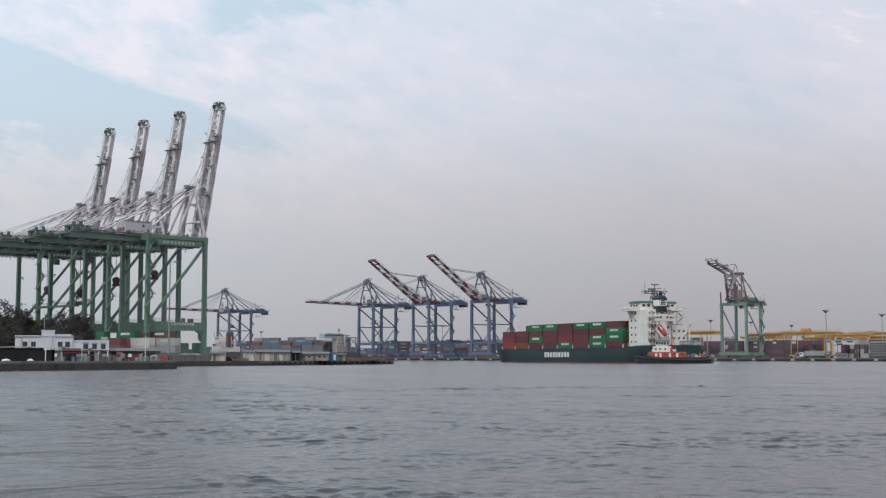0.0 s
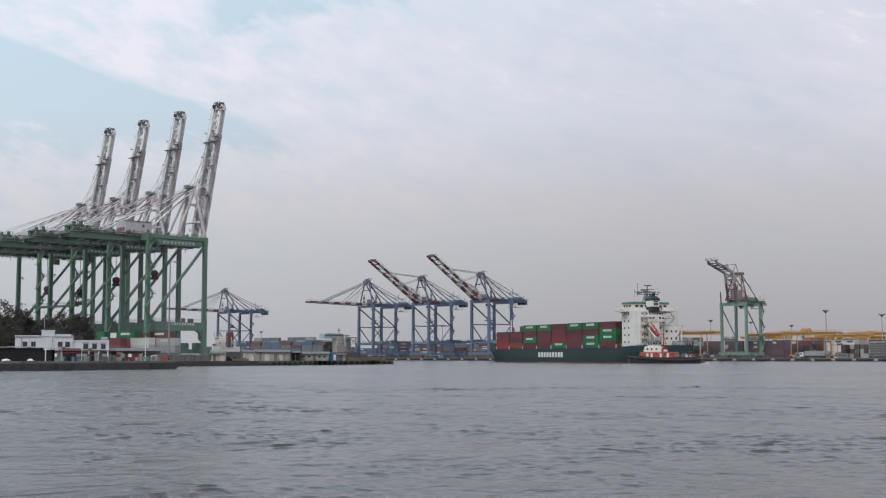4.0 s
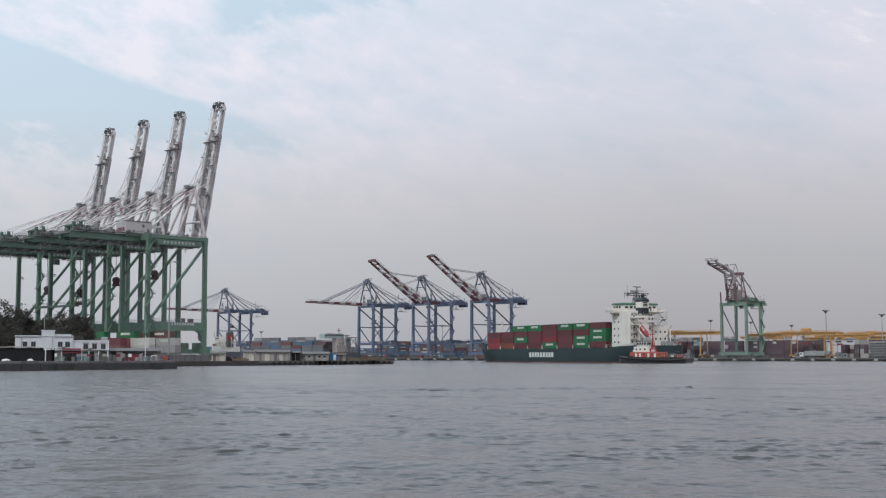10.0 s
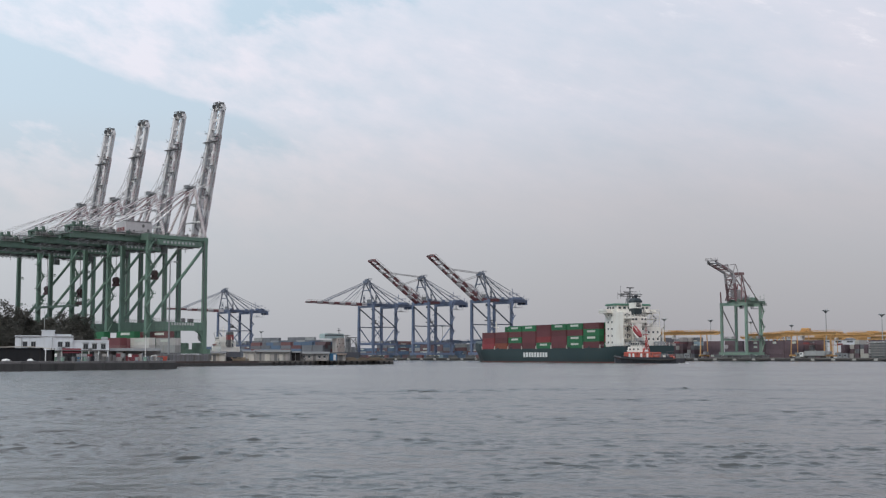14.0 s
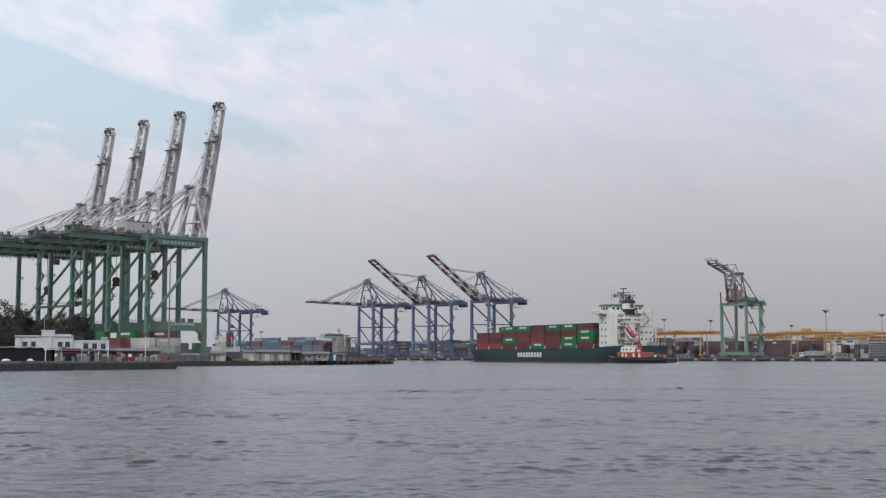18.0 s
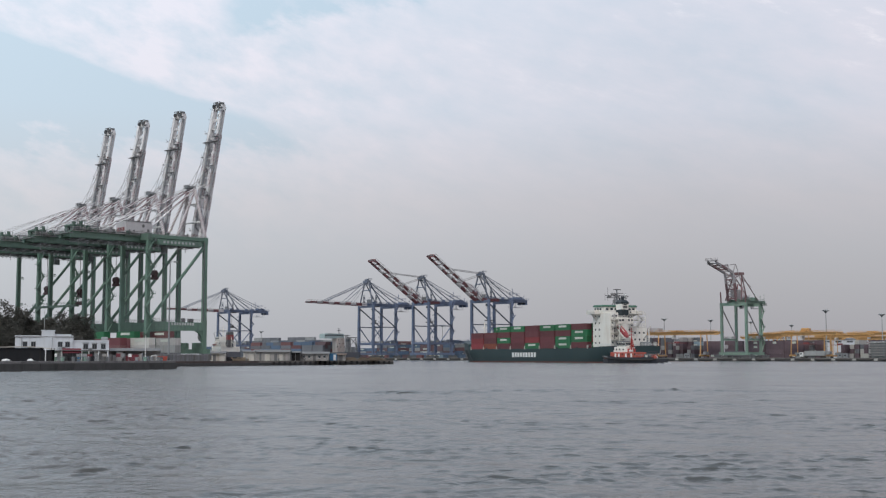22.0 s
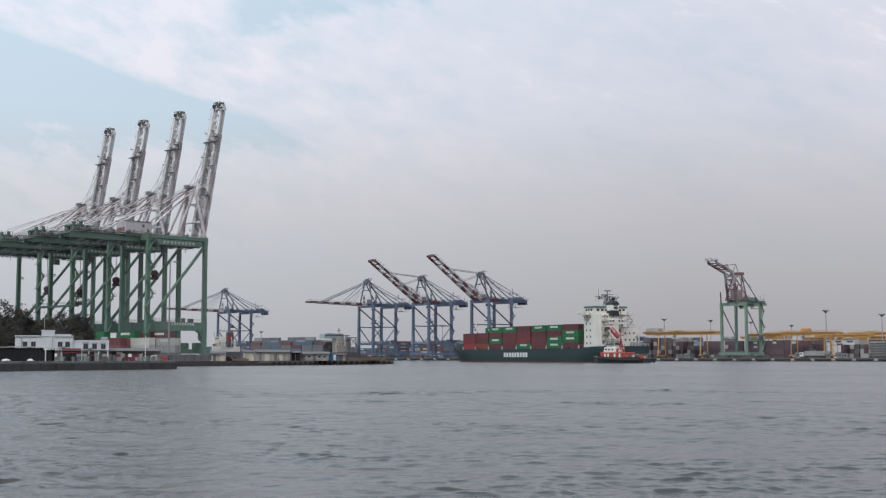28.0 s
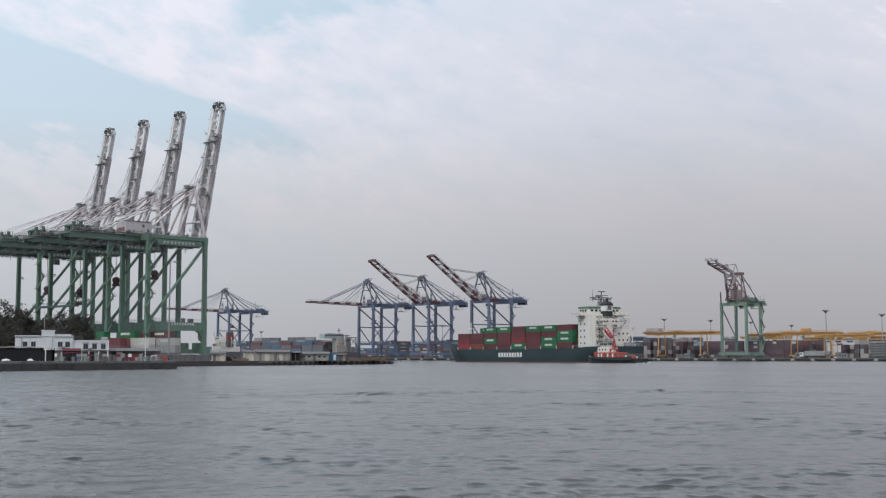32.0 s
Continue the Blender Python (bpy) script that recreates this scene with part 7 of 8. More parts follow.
def tree(x, y, height, spread, seed, label, dense=900, mat=None):
    """Trunk, forking limbs, a ragged crown of leaf clumps gathered round the limb ends."""
    rng = random.Random(seed)
    tr = thing("tree", label, "tree", "trees behind the white house", at=pose(x, y, GROUND_A, 0, 0, rng.uniform(0, 360)))
    trunk = MB()
    top = Vector((rng.uniform(-0.5, 0.5), rng.uniform(-0.5, 0.5), height * 0.5))
    trunk.tube((0, 0, 0), top * 0.5, 0.32, 8, 0.25).tube(top * 0.5, top, 0.25, 8, 0.17)
    part("trunk", trunk, BARK, tr)
    crown, ends = MB(), []
    for i in range(13):
        a = i * 2.4 + rng.uniform(-0.4, 0.4)
        z = height * (0.25 + 0.25 * (i / 12))
        r = spread * rng.uniform(0.45, 1.0) * (1.05 - 0.5 * i / 12)
        e = Vector((math.cos(a) * r, math.sin(a) * r, min(height * 0.97, z + height * rng.uniform(0.12, 0.46))))
        st = top * min(1.0, z / top.z)
        mid = st.lerp(e, 0.5) + Vector((0, 0, -0.3))
        part("limb", MB().tube(st, mid, 0.13, 6, 0.09).tube(mid, e, 0.09, 6, 0.03), BARK, tr)
        ends += [e, st.lerp(e, 0.72)]
    ends.append(Vector((0.2, 0, height * 0.93)))
    for k in range(dense):
        e = rng.choice(ends)
        rad = spread * 0.27 * (0.7 + 0.6 * rng.random())
        p = e + Vector((rng.gauss(0, 0.55) * rad, rng.gauss(0, 0.55) * rad, rng.gauss(0, 0.42) * rad))
        if p.z < 1.2:
            continue
        leaf_card(crown, p, rng.uniform(0.13, 0.27), rng)
    part("crown", crown, mat or LEAF, tr)


LEAF = surface("dull_dark_foliage", (0.094, 0.093, 0.083), 0.9, vary=0.4, dirt=0.35, dirt_rgb=(0.07, 0.06, 0.045), big=0.5, fine=2.0, bump=0, spec=0.08)
for u, Y, h, sp, sd in ((-20, 276, 12.6, 5.0, 1), (6, 280, 13.4, 5.0, 2), (32, 284, 12.0, 4.4, 3), (2, 272, 7.6, 4.2, 12), (28, 274, 7.2, 4.0, 13), (46, 288, 10.6, 3.8, 8), (58, 290, 9.4, 3.4, 15),
                        (92, 280, 9.6, 3.6, 4), (112, 284, 10.9, 4.6, 5), (136, 282, 10.4, 4.4, 6), (154, 288, 8.6, 3.0, 7), (118, 276, 7.6, 4.4, 14), (80, 290, 8.0, 3.0, 9)):
    tree(on_bearing(u, Y), Y, h, sp, sd, "dull dark green broadleaf tree behind the house", 5200)



# ---------- yard containers ----------
def yard_container(colour, x, y, z, turn, ln=40, style="", group="containers stacked in the yard", word=""):
    pretty = {"maroon": "maroon", "red": "red", "rust": "rust-red", "green": "green", "dark_green": "dark green", "white": "white", "grey": "grey", "blue": "blue", "sky": "light blue", "brown": "purple-brown", "tan": "tan", "slate": "slate grey", "dull_red": "dull red", "dull_maroon": "dull maroon", "pale": "off-white"}[colour]
    c = tagged(new("container", CONT_MESH[colour, ln]), "%s corrugated steel shipping container %s" % (pretty, word or "stacked in the yard"), "container", group)
    c.matrix_basis = pose(x, y, z, 0, 0, turn)
    part("door", DOOR_MESH[colour, ln], None, c)
    if style:
        part("name_bar", PANEL_MESH[style, ln], None, c)
    return c


# four-high stacks in front of the dark green cranes; long sides along the crane quay
def crane_side_stacks():
    stacks = ((176, 474, ["grey", "maroon", "maroon", "green"]), (204, 452, ["grey", "dull_red", "maroon"]), (228, 466, ["grey", "maroon", "maroon", "green*"]), (263, 478, ["grey", "grey", "maroon", "maroon"]),
              (254, 448, ["grey", "pale", "white*"]), (288, 466, ["grey", "grey", "dark_green", "dull_red*"]), (299, 452, ["slate", "grey", "pale*"]))
    for u, Y, tiers in stacks:
        for k, c in enumerate(tiers):
            if c:
                yard_container(c.strip("*"), on_bearing(u, Y), Y, GROUND_A + k * 2.6, 135, 40, "name" if "*" in c else "", "containers beside the green cranes", "stacked beside the green cranes")


crane_side_stacks()


def small_ship():
    """White coaster lying in the basin beyond the pier; only its upper works show."""
    ss = thing("moored_ship", "small white ship with a dull-red banded funnel at its berth", "ship", at=pose(-99, 566, 0, 0, 0, 118))
    rings = [[(x, w, zt), (x, w * 0.9, -1), (x, -w * 0.9, -1), (x, -w, zt)] for x, w, zt in ((-16, 4.4, 4.6), (-6, 5.2, 4.0), (10, 5.2, 4.0), (20, 3.4, 5.0), (25, 0.3, 6.0))]
    part("hull", MB().loft(rings), SLATE, ss)
    d1 = part("deckhouse", MB().chamfer(-8, 0, 5.4, 13, 8.6, 2.8, 0.2), SHIP_WHITE, ss)
    d2 = part("upper_deckhouse", MB().chamfer(-7, 0, 8.0, 9, 7.0, 2.4, 0.2), SHIP_WHITE, ss)
    wh = part("wheelhouse", MB().chamfer(-5, 0, 10.2, 5, 6.0, 2.1, 0.2), SHIP_WHITE, ss)
    for i in range(5):
        part("window", MB().box(-12.52 if i > 2 else -12.6 + i * 3.0 + 3, 3.52 if i < 3 else 1.5 - (i - 3) * 3, 8.3, 0.7, 0.06, 0.7), GLASS, d2)
    for i in range(4):
        part("window", MB().box(-6.8 + i * 1.2, 3.03, 10.5, 0.8, 0.06, 0.7), GLASS, wh)
    fn = part("funnel", MB().chamfer(-13.4, 0, 10.0, 3.0, 2.6, 6.6, 0.3), DARK, ss)
    part("funnel_band", MB().chamfer(-13.4, 0, 11.0, 3.1, 2.7, 2.4, 0.3), RED, fn)
    part("stern_mast", MB().tube((-15.5, 0, 6), (-15.5, 0, 11), 0.14, 6).tube((-15.5, 0, 10.5), (-18, 0, 8), 0.1, 5), SHIP_WHITE, ss)
    part("derrick", MB().tube((2, 0, 4), (2, 0, 14), 0.25, 7).tube((2, 0, 6), (9, 0, 13), 0.16, 6).tube((2, 0, 14), (9, 0, 13), 0.06, 4), GREY, ss)
    part("mast", MB().tube((-4, 0, 11.2), (-4, 0, 16.2), 0.16, 6).box(-4, 0, 14.4, 0.2, 2.6, 0.16).tube((-6.4, 0, 11.2), (-4, 0, 14), 0.1, 5), SHIP_WHITE, ss)
    part("rail", MB().rail([(-14, 4.2, 6.8), (-2, 4.2, 6.8)], 1.0, 1.4, 0.05).rail([(-11.4, 3.4, 9.2), (-3, 3.4, 9.2)], 1.0, 1.4, 0.05), SHIP_WHITE, ss)
    part("boat", MB().loft([[(x, 4.2 + w, 7.9), (x, 4.2, 7.3), (x, 4.2 - w, 7.9)] for x, w in ((-7, 0.1), (-6, 0.7), (-4, 0.7), (-3, 0.1))]), ORANGE, ss)


SLATE = surface("grey_hull_paint", (0.10, 0.11, 0.13), 0.5, streak=0.4)
small_ship()
# ---------- far terminal ----------
VB, NB = Vector((-0.7071, 0.7071, 0)), Vector((0.7071, 0.7071, 0))      # along and into the blue-crane quay
VR, NR = Vector((-0.76, 0.65, 0)), Vector((0.65, 0.76, 0))              # along and into the right quay
CORNER_B, CORNER_R = Vector((128, 774, 0)), Vector((174, 743, 0))


def joined_boxes(name, places, label, category):
    """Many stacked boxes as one mesh, each with its doors and paint."""
    verts, faces, mats, slots = [], [], [], []
    for colour, m in places:
        if colour not in slots:
            slots.append(colour)
        for me in (CONT_MESH[colour, 40], DOOR_MESH[colour, 40]):
            n = len(verts)
            verts += [m @ v.co for v in me.vertices]
            faces += [[n + i for i in f.vertices] for f in me.polygons]
            mats += [slots.index(colour)] * len(me.polygons)
    me = bpy.data.meshes.new(name)
    me.from_pydata(verts, [], faces)
    for c in slots:
        me.materials.append(CONT_PAINT[c])
    me.polygons.foreach_set("material_index", mats)
    me.update()
    return tagged(new(name, me), label, category, kind="stuff")


def yard_stacks():
    rng = random.Random(8)
    # stacks behind the blue cranes
    warm = ["dull_red", "dull_maroon", "blue", "dull_red", "slate", "blue", "dull_maroon", "sky", "grey", "slate"]
    cool = ["blue", "slate", "dull_maroon", "blue", "slate", "grey", "dull_maroon", "slate", "dull_red", "blue"]
    s = 6.0
    while s < 545:
        p = CORNER_B + VB * s + NB * 52
        if s < 300:
            high = rng.choice((3, 4, 4, 5)) if rng.random() < 0.93 else 1
            pal = warm
        else:
            high = rng.choice((3, 3, 4))
            pal = cool
        for k in range(high):
            yard_container(rng.choice(pal), p.x, p.y, GROUND_B + 2.6 * k, 135 + rng.uniform(-0.3, 0.3), 40, rng.choice(("", "", "name", "low")))
        s += 12.6 if rng.random() < 0.85 else 18
    # taller grey rows deeper in the yard
    s, deep = 395.0, []
    while s < 560:
        p = CORNER_B + VB * s + NB * 74
        high = 7 if 415 < s < 452 or 468 < s < 505 else 6
        if rng.random() < 0.12:
            high -= 2
        for k in range(high):
            deep.append((rng.choice(("grey", "slate", "slate", "slate", "grey")), pose(p.x, p.y, GROUND_B + 2.6 * k, 0, 0, 135)))
        s += 12.5
    joined_boxes("container_block", deep, "tall grey and slate shipping containers deep in the yard", "containers")
    # low row on the apron between the crane legs
    for s in (40, 58, 92, 131, 149, 172, 201, 226, 243, 268):
        p = CORNER_B + VB * s + NB * rng.uniform(30, 38)
        for k in range(rng.choice((1, 1, 2))):
            yard_container(rng.choice(("dull_red", "dull_maroon", "blue", "dull_maroon", "tan")), p.x, p.y, GROUND_B + 2.6 * k, 135, rng.choice((20, 40)))
    # purple-brown block behind the faded green crane, long sides to the quay
    s = 38.0
    while s > -40:
        p = CORNER_R + VR * s + NR * 36
        for k in range(4 if rng.random() < 0.9 else 3):
            c = "brown" if rng.random() < 0.9 else "dull_maroon"
            yard_container(c, p.x, p.y, GROUND_B + 2.6 * k, 139.5, 40, rng.choice(("mark", "mark", "", "", "")), "containers stacked behind the right quay")
        s -= 12.5 if rng.random() < 0.86 else 14.6
    # blocks on either side of it, ends to the quay
    end_on = []
    for lo, hi, pal in ((46, 96, ("brown", "dull_maroon", "pale", "brown", "slate", "pale", "brown")), (-100, -46, ("slate", "white", "brown", "brown", "slate", "pale", "brown", "white", "brown"))):
        s, high = hi * 1.0, 4
        while s > lo:
            if rng.random() < 0.6:
                high = rng.choice((2, 3, 3, 4, 4, 5))
            p = CORNER_R + VR * s + NR * (42 + rng.choice((0, 0, 1.2, 6)))
            for k in range(high):
                end_on.append((rng.choice(pal), pose(p.x, p.y + rng.uniform(-0.3, 0.3), GROUND_B + 2.6 * k, 0, 0, 49.5)))
            s -= 2.72 if rng.random() < 0.93 else 5.4
    joined_boxes("container_block", end_on, "mixed grey, brown and pale shipping containers stacked end-on", "containers")


yard_stacks()


def cargo_rack(s, d, length):
    """Open steel rack with pale decks one over the other, dark boxes behind."""
    p = CORNER_R + VR * s + NR * d
    rk = thing("storage_rack", "white-decked steel rack standing on the quay yard", "rack", at=pose(p.x, p.y, GROUND_B, 0, 0, 139.5))
    for i in range(6):
        z = 1.6 + i * 1.45
        part("deck", MB().chamfer(0, 0, z, length, 2.6, 0.42, 0.06), CONT_PAINT["pale"], rk)
        part("deck_rail", MB().tube((-length / 2, 1.35, z + 0.7), (length / 2, 1.35, z + 0.7), 0.06, 4), GREY, rk)
    for k in range(5):
        for y in (-1.2, 1.2):
            part("post", MB().box(-length / 2 + length * k / 4, y, 4.9, 0.22, 0.22, 9.8), GREY, rk)
    part("back_panel", MB().box(0, -1.4, 4.9, length - 0.4, 0.12, 9.4), GREY, rk)


cargo_rack(-67.5, 33, 9.0)
cargo_rack(-29.0, 31, 2.2)
YELLOW = surface("yellow_gantry_paint", (0.60, 0.335, 0.125), 0.55, vary=0.15, dirt=0.3, dirt_rgb=(0.32, 0.22, 0.12), streak=0.5, each=0.22)
SLATE_BLUE = surface("grey_blue_gantry_paint", (0.10, 0.13, 0.19), 0.6, vary=0.2, dirt=0.3)
FENDER = surface("dark_fender_rubber", (0.075, 0.07, 0.068), 0.9)
PALE_STONE = surface("pale_quay_block", (0.38, 0.37, 0.35), 0.85, dirt=0.4, dirt_rgb=(0.2, 0.19, 0.17), streak=0.5)


def yard_gantry(u, Y, length, hut=False, z_top=16.6, paint=None, word="yellow"):
    """Yellow stacking gantry: twin girders with pointed overhangs, two legged frames on wheels, trolley with a cab."""
    YEL = paint or YELLOW
    g = thing("yard_gantry", "%s container stacking gantry standing over the stacks" % word, "gantry crane", "%s gantries in the yard" % word, at=pose(on_bearing(u, Y), Y, GROUND_B, 0, 0, 139.5))
    hl = length / 2
    for y in (-3.6, 3.6):
        prof = [(-hl, 0.2), (-hl * 0.85, -1.25), (hl * 0.85, -1.25), (hl, 0.2), (hl, 0.75), (-hl, 0.75)]
        part("girder", MB().loft([[(a, y - 0.6, z_top + b) for a, b in prof], [(a, y + 0.6, z_top + b) for a, b in prof]]), YEL, g)
        part("walkway", MB().box(0, y * 1.35, z_top + 0.5, length * 0.94, 0.9, 0.1).rail([(-hl * 0.94, y * 1.46, z_top + 0.55), (hl * 0.94, y * 1.46, z_top + 0.55)], 1.1, 2.2, 0.06), YEL, g)
    for x in (-hl + 0.6, hl - 0.6):
        part("end_tie", MB().beam((x, -3.6, z_top + 0.2), (x, 3.6, z_top + 0.2), 0.7, 0.9), YEL, g)
    for x in (-hl * 0.56, hl * 0.56):
        for y in (-4.6, 4.6):
            part("leg", MB().beam((x, y, 1.6), (x, y * 0.8, z_top - 0.9), 0.45, 0.5), YEL, g)
        part("sill_beam", MB().beam((x, -6, 1.5), (x, 6, 1.5), 0.8, 1.0), YEL, g)
        for y in (-5, 5):
            part("wheel", MB().tube((x - 0.35, y, 0.7), (x + 0.35, y, 0.7), 0.7, 12), RUBBER, g)
    tr = part("trolley", MB().box(hl * 0.15, 0, z_top + 1.2, 5.0, 7.6, 0.7), YEL, g)
    if hut:
        part("machinery_hut", MB().chamfer(hl * 0.15, 0, z_top + 2.2, 4.6, 4.0, 1.5, 0.2), YEL, tr)
    part("driver_cab", MB().chamfer(hl * 0.15 + 3.4, -2, z_top - 2.4, 2.0, 2.0, 2.4, 0.2), WHITE, tr)
    part("power_pack", MB().chamfer(-hl * 0.56 - 1.2, 0, 3.0, 1.8, 4.0, 1.8, 0.2), GREY, g)
    if length > 50:
        part("winch_house", MB().chamfer(hl - 6.5, 0, z_top + 1.7, 9.0, 6.0, 3.2, 0.2), BOOM_GREY, tr, "weathered grey winch house")
        part("winch_deck", MB().box(hl - 4.5, 0, z_top + 0.9, 9.0, 7.0, 0.25).rail([(hl - 9, -3.4, z_top + 1), (hl, -3.4, z_top + 1)], 1.1, 1.8, 0.06), SLATE_BLUE, tr)
    sp = part("spreader", MB().box(hl * 0.15, 0, z_top - 6.2, 12.0, 2.2, 0.4).box(hl * 0.15, 0, z_top - 5.6, 3.0, 1.8, 0.8), RED, g)
    part("hoist_rope", MB().tube((hl * 0.15 - 1, 0, z_top - 5.4), (hl * 0.15 - 1, 0, z_top + 1), 0.06, 4).tube((hl * 0.15 + 1, 0, z_top - 5.4), (hl * 0.15 + 1, 0, z_top + 1), 0.06, 4), CABLE, sp)


for u, Y, ln, hut in ((1207, 792, 53, False), (1362, 885, 34, False), (1433, 738, 36, True), (1402, 900, 36, False), (1492, 850, 38, False), (1550, 880, 40, False), (1592, 900, 46, False), (1345, 960, 30, False), (1455, 970, 34, False), (1525, 1000, 36, False)):
    yard_gantry(u, Y, ln, hut, 14.3 if Y < 740 else 16.0 + 1.3 * math.sin(u * 1.7))
for u, Y, ln in ((806, 1010, 20), (848, 985, 18), (696, 1060, 20), (560, 1060, 20), (505, 1110, 22), (1132, 850, 18)):
    yard_gantry(u, Y, ln, False, 12.5, SLATE_BLUE, "grey-blue")


def warehouse(u0, u1, Y, high, label, mat):
    """Pale transit shed deep in the yard: bays of doors, strip windows, a shallow roof."""
    xa, xb = on_bearing(u0, Y), on_bearing(u1, Y)
    w = xb - xa
    wh = thing("warehouse", label, "warehouse", "pale sheds behind the stacks", at=pose((xa + xb) / 2, Y, GROUND_B))
    part("wall", MB().box(0, 10, high / 2, w, 20, high), mat, wh)
    part("roof", MB().loft([[(x, -0.6, high), (x, 10, high + 1.6), (x, 20.6, high), (x, 20.6, high + 0.2), (x, 10, high + 1.8), (x, -0.6, high + 0.2)] for x in (-w / 2 - 0.5, w / 2 + 0.5)]), ROOF_GREY, wh)
    n = max(3, int(w / 7))
    for i in range(n):
        x = -w / 2 + (i + 0.5) * w / n
        part("door", MB().box(x, -0.06, 2.2, 3.6, 0.12, 4.4), GREY, wh)
        part("window", MB().box(x, -0.05, high - 1.6, 4.6, 0.1, 1.0), GLASS, wh)
        part("pier", MB().box(-w / 2 + i * w / n + 0.2, -0.15, high / 2, 0.4, 0.3, high), mat, wh)


for u0, u1, Y, hh in ((1166, 1236, 1010, 13.5), (1452, 1512, 985, 14.0), (1518, 1585, 1000, 15.5), (1365, 1400, 1060, 16.0)):
    warehouse(u0, u1, Y, hh, "pale grey transit shed with a shallow roof", WALL_WHITE)


def light_tower(u, Y, high):
    lt = thing("light_tower", "tall grey floodlight tower with a ring of lamps", "lamp post", "floodlight towers in the terminal", at=pose(on_bearing(u, Y), Y, GROUND_B))
    part("base", MB().chamfer(0, 0, 0.4, 2.0, 2.0, 0.8, 0.15), CONCRETE, lt)
    part("shaft", MB().tube((0, 0, 0.6), (0, 0, high), 0.5, 10, 0.24), GALVA, lt)
    ring = part("lamp_ring", MB().tube((0, 0, high - 1.4), (0, 0, high - 0.1), 0.4, 12, 1.5).tube((0, 0, high), (0, 0, high + 0.7), 0.3, 8), GALVA, lt)
    for i in range(8):
        a = i * math.pi / 4
        part("lamp", MB().box(1.75 * math.cos(a), 1.75 * math.sin(a), high + 0.25, 0.85, 0.7, 0.5, Matrix.Rotation(a, 3, "Z") @ Matrix.Rotation(radians(35), 3, "Y")), GALVA, ring)


for u, Y, yt in ((1461, 770, 551), (1560, 800, 558), (1257, 962, 568), (1175, 934, 566), (1400, 1117, 577), (1328, 985, 571), (463, 1180, 588), (676, 1120, 574), (783, 1080, 577)):
    light_tower(u, Y, 0.4 + (633 - yt) * Y / 2250)


def far_quay_face():
    """Fender line: pale blocks and dark rubber fenders along the quay, rail of bollards above."""
    qf = thing("quay_wall", "grey concrete quay face with dark fenders and pale blocks", "quay wall", kind="structure")
    runs = [([(262, 668), (174, 743), (128, 774)], 12.0), ([(128, 774), (-300, 1202)], 13.5)]
    pale = MB().chamfer(0, -0.35, 0.95, 2.0, 0.7, 1.1, 0.08).mesh("pale_block")
    pale.materials.append(PALE_STONE)
    fend = MB().chamfer(0, -0.5, 1.05, 8.0, 0.9, 0.6, 0.15).mesh("fender")
    fend.materials.append(FENDER)
    cope = MB().chamfer(0, 0.3, 1.72, 11.9, 1.2, 0.34, 0.06).mesh("cope_block")
    cope.materials.append(CONCRETE)
    for pts, step in runs:
        for x, y, h in along(pts, step):
            # the run goes with the water on its other hand: turn the pieces to face it
            at = pose(x, y, 0, 0, 0, h + 180)
            flip = pose(0, 0, 0, 0, 0, 180)
            part("pale_block", pale, None, qf, at=at @ flip @ pose(0, 0, 0, 0, 0, 180) if h > 90 else at)
            part("fender", fend, None, qf, at=(at @ pose(-step / 2, 0, 0)))
            part("cope_block", cope, None, qf, at=(at @ pose(-step / 2, 0, 0)))


far_quay_face()


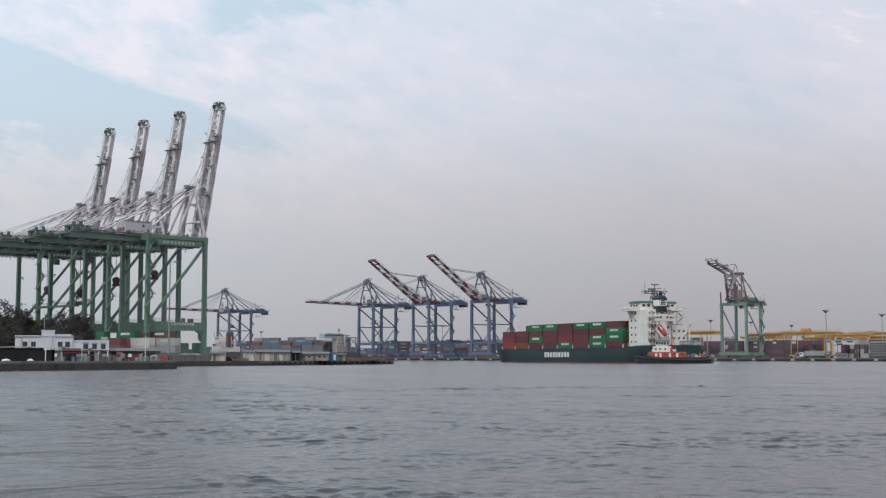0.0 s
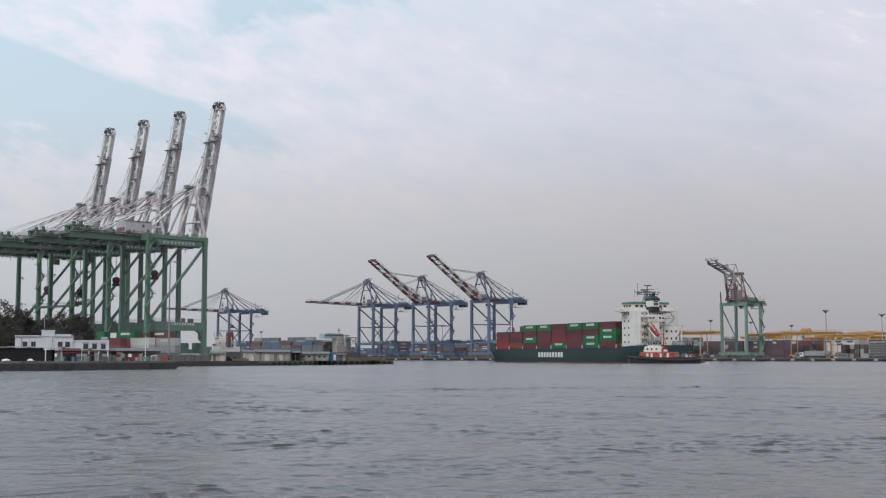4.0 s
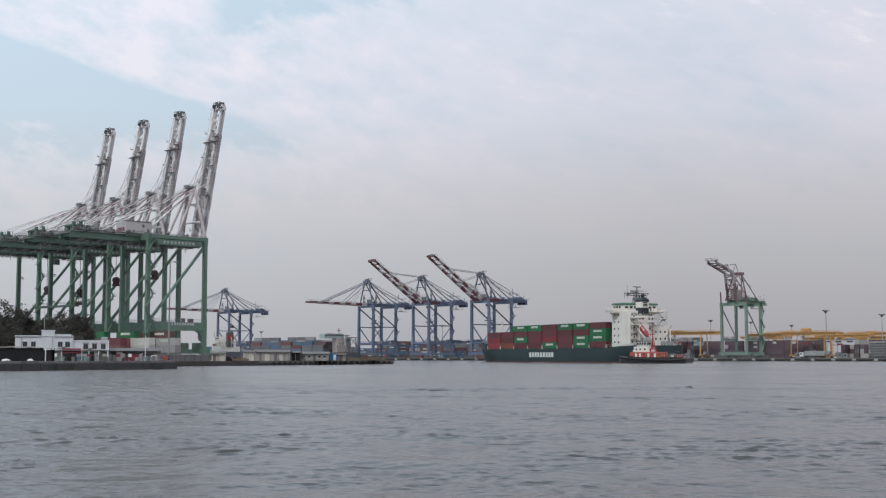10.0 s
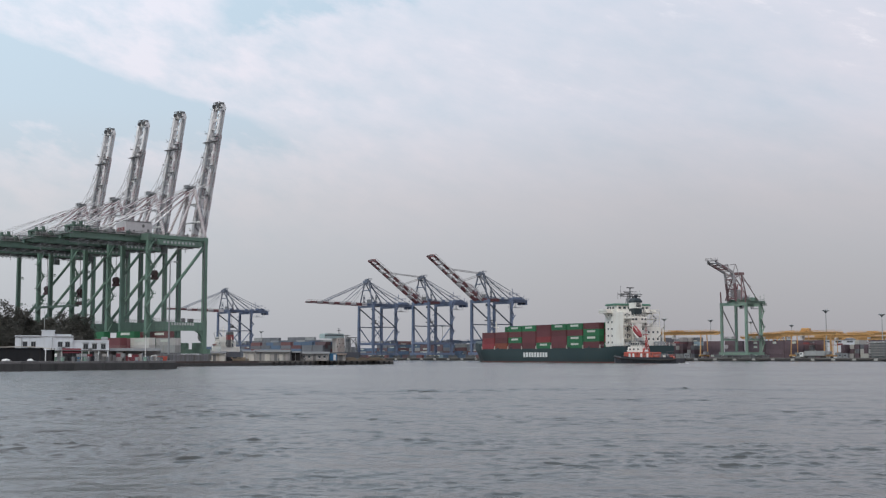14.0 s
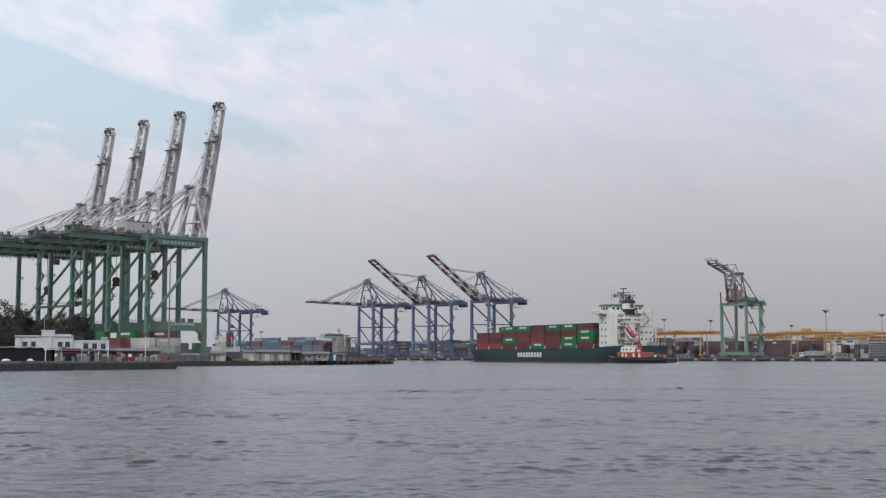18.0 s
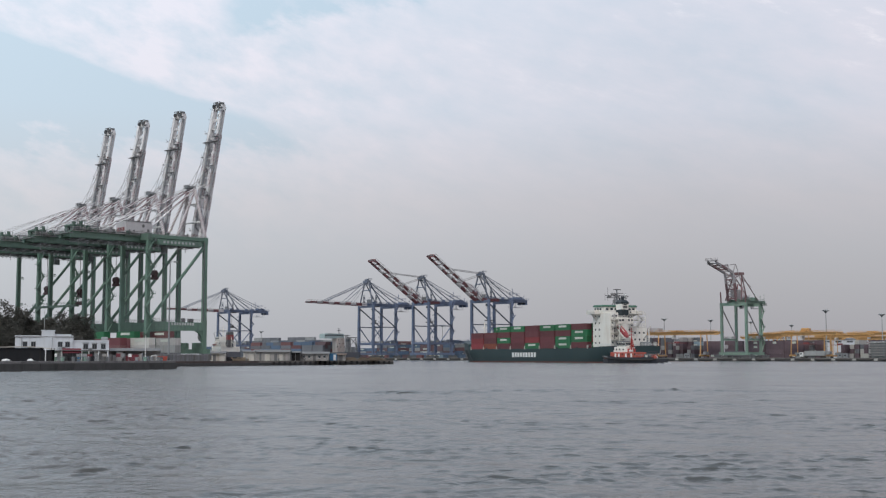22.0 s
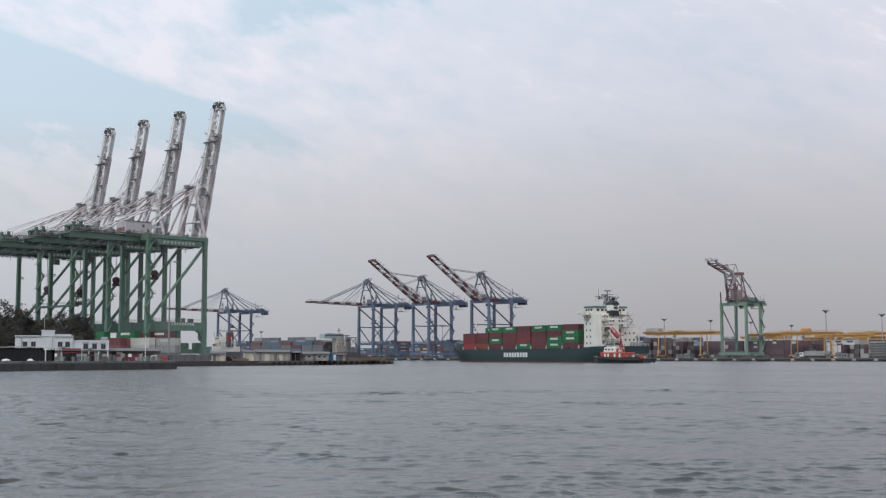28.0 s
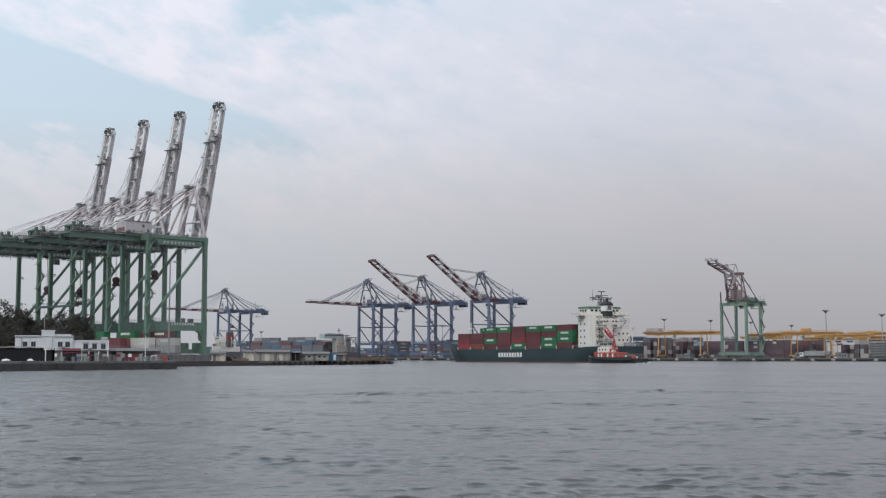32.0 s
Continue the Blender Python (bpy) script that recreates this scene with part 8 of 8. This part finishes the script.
def moored_ship():
    """Container vessel at the far quay, its house towards us. Local x to the bow."""
    ms = thing("moored_ship", "moored container ship with an off-white house and pale green bridge", "ship", at=pose(-81.6, 967, 0, 0, 0, 135))
    rings = [[(x, w, zt), (x, w * 0.92, 0), (x, w * 0.8, -2), (x, -w * 0.8, -2), (x, -w * 0.92, 0), (x, -w, zt)] for x, w, zt in ((-18, 9, 6), (-10, 11, 6), (90, 11, 6), (112, 7, 8), (124, 0.4, 9))]
    part("hull", MB().loft(rings), SLATE, ms)
    bh = part("bridge_house", MB().box(-5, 1.2, 11.4, 6.0, 7.0, 10.8), CREAM_SHIP, ms, "off-white rust-stained bridge house")
    part("bridge", MB().box(-4, 7, 18.0, 6.0, 19.0, 3.4), PALE_BLUE, bh, "pale green bridge with wings")
    part("bridge_roof", MB().box(-4, 6, 19.85, 6.4, 15.0, 0.3), PALE_BLUE, bh)
    for i in range(7):
        part("window", MB().box(-8.03, -1.8 + i * 1.1, 10 + (i % 3) * 2.7, 0.06, 0.8, 0.8), GLASS, bh)
    for i in range(8):
        part("bridge_window", MB().box(-7.03, -1.0 + i * 2.3, 18.6, 0.06, 1.6, 0.8), GLASS, bh)
    fn = part("funnel", MB().chamfer(-10.5, -3.5, 11.5, 3.0, 3.0, 11, 0.3), GREY, ms)
    part("funnel_band", MB().chamfer(-10.5, -3.5, 15, 3.1, 3.1, 2.0, 0.3), SLATE, fn)
    part("mast", MB().tube((-4, 0, 20), (-4, 0, 24), 0.3, 6).box(-4, 0, 22.4, 0.4, 4.4, 0.3).box(-4, 0, 23.6, 0.4, 2.4, 0.3), DARK, ms)
    part("stern_gear", MB().beam((-16, -8, 6), (-14, -8, 17), 0.5, 0.5).beam((-16, -2, 6), (-14, -2, 17), 0.5, 0.5).beam((-14, -9, 17), (-14, -1, 17), 0.5, 0.5).tube((-15, -8, 11), (-15, -2, 17), 0.2, 5).tube((-15, -2, 11), (-15, -8, 17), 0.2, 5), DARK, ms)
    part("rail", MB().rail([(-8.6, 5, 9), (-8.6, -3, 9)], 1.1, 1.5, 0.06).rail([(-8.6, 5, 14.6), (-8.6, -3, 14.6)], 1.1, 1.5, 0.06), CREAM_SHIP, ms)
    lat = MB()
    for k in range(5):
        z = 8 + k * 2.2
        lat.tube((-9, -4.5, z), (-9, -2.6, z + 2.4), 0.14, 5).tube((-9, -2.6, z), (-9, -4.5, z + 2.4), 0.14, 5)
    lat.beam((-9, -4.6, 6), (-9, -4.6, 19), 0.35, 0.35).beam((-9, -2.5, 6), (-9, -2.5, 19), 0.35, 0.35).box(-9, -3.5, 18.6, 1.6, 5.0, 0.3)
    part("lattice_mast", lat, DARK, ms)
    part("deck_gear", MB().box(-12, -6.5, 8.0, 3.0, 3.0, 4.0).beam((-13, -9, 6), (-13, -9, 13), 0.4, 0.4).beam((-13, -9, 13), (-13, -4, 16), 0.3, 0.3), GREY, ms)
    rng = random.Random(14)
    for b in range(7):
        for r in range(8):
            for k in range(rng.choice((2, 3))):
                if 0 < b and 0 < r < 7 and k < 1:
                    continue
                container_part(ms, rng.choice(("blue", "slate", "dull_maroon", "dull_red", "slate", "blue", "slate")), pose(8.5 + b * 13, -9.4 + r * 2.68, 6.2 + k * 2.61), 40)


CREAM_SHIP = surface("cream_ship_paint", (0.62, 0.575, 0.53), 0.6, vary=0.25, dirt=0.5, dirt_rgb=(0.36, 0.22, 0.18), big=0.25, streak=0.6)
PALE_BLUE = surface("pale_blue_paint", (0.40, 0.49, 0.49), 0.6, dirt=0.3, streak=0.4)
moored_ship()


def truck(u, Y, turn, box, label, z=None):
    """Yard tractor with a skeletal trailer carrying one box."""
    tk = thing("truck", label, "truck", "trucks on the terminal apron", at=pose(on_bearing(u, Y), Y, GROUND_B, 0, 0, turn))
    cab = part("cab", MB().chamfer(7.6, 0, 1.95, 2.2, 2.4, 2.5, 0.2), WHITE, tk)
    part("windscreen", MB().box(8.72, 0, 2.4, 0.06, 2.0, 1.0), GLASS, cab)
    part("side_window", MB().box(7.9, 1.21, 2.4, 1.0, 0.04, 0.8).box(7.9, -1.21, 2.4, 1.0, 0.04, 0.8), GLASS, cab)
    part("trailer", MB().box(0, 0, 1.25, 12.8, 0.9, 0.3).box(6.2, 0, 0.95, 3.6, 1.6, 0.4), DARK, tk)
    for x in (7.8, 5.4, -4.2, -5.5):
        for s in (-1, 1):
            part("wheel", MB().tube((x, s * 0.8, 0.5), (x, s * 1.2, 0.5), 0.5, 10), RUBBER, tk)
    part("cargo_box", CONT_MESH[box, 40], None, tk, at=pose(-0.2, 0, 1.42))


for u, Y, bx in ((1300, 758, "slate"), (1440, 722, "grey"), (905, 880, "red")):
    truck(u, Y, 139.5, bx, "%s-loaded terminal truck on the quay apron" % {"grey": "pale grey box", "slate": "grey box", "red": "red box"}[bx])

# small pale cabins and heaps along the apron of the right quay
def cabins():
    rng = random.Random(5)
    for s, d, w, h, m in ((-26, 24, 7, 3.0, "g"), (-52, 22, 6, 2.6, "g"), (48, 22, 4, 2.6, "g")):
        p = CORNER_R + VR * s + NR * d
        cb = thing("site_cabin", "%s portable cabin on the quay apron" % ("white" if m == "w" else "grey"), "cabin", "cabins on the apron", at=pose(p.x, p.y, GROUND_B, 0, 0, 139.5))
        part("body", MB().chamfer(0, 0, h / 2 + 0.1, w, 2.6, h, 0.08), WHITE if m == "w" else GREY, cb)
        part("roof", MB().chamfer(0, 0, h + 0.16, w + 0.3, 2.9, 0.12, 0.04), GREY, cb)
        for k in range(2):
            part("window", MB().box(-w / 4 + k * w / 2, 1.32, h * 0.6, 0.9, 0.05, 0.7), GLASS, cb)
        part("door", MB().box(0, 1.32, 1.1, 0.8, 0.05, 2.0), DARK, cb)


cabins()
# ---------- what moves: the ship, its tug, the water's chop, the cloud ----------
def ship_pose(t):
    a = 24.28 + 0.1132 * t
    s, c = math.sin(radians(a)), math.cos(radians(a))
    x, y = 70.66 - 0.4485 * t, 501.5 + 1.649 * t + 0.000385 * t * t
    # from the aft port corner of the cargo to the centre line
    return pose(x + c * HB, y + s * HB, 0, 0, 0, 90 + a)


def tug_pose(t):
    turn = 180 - np.interp(t, (0, 6, 13, 20, 26, 32), (20, 29, 38, 45, 49.5, 52))
    u = np.interp(t, (0, 6, 9, 13, 19, 23, 28, 32), (1190, 1168, 1158, 1147.5, 1128, 1115, 1099, 1087))
    y = 462 + 1.1 * t
    return pose((u - 784) / 2250 * y, y, -0.1, 0, 0, turn)


def motions():
    times = (0, 4, 8, 12, 16, 20, 24, 28, 32)
    walk(ship, [(t, ship_pose(t)) for t in times])
    walk(tug, [(t, tug_pose(t)) for t in times])
    walk(water, [(t, pose(2.6 - 0.16 * t, 6.0 - 0.38 * t, 0.02 * math.sin(t * 0.8))) for t in range(0, 33, 2)])
    walk(sky_cloud, [(0, pose(0, 0, 0)), (16, pose(0, 0, 0, 0, 0, -0.68)), (32, pose(0, 0, 0, 0, 0, -1.35))])


motions()
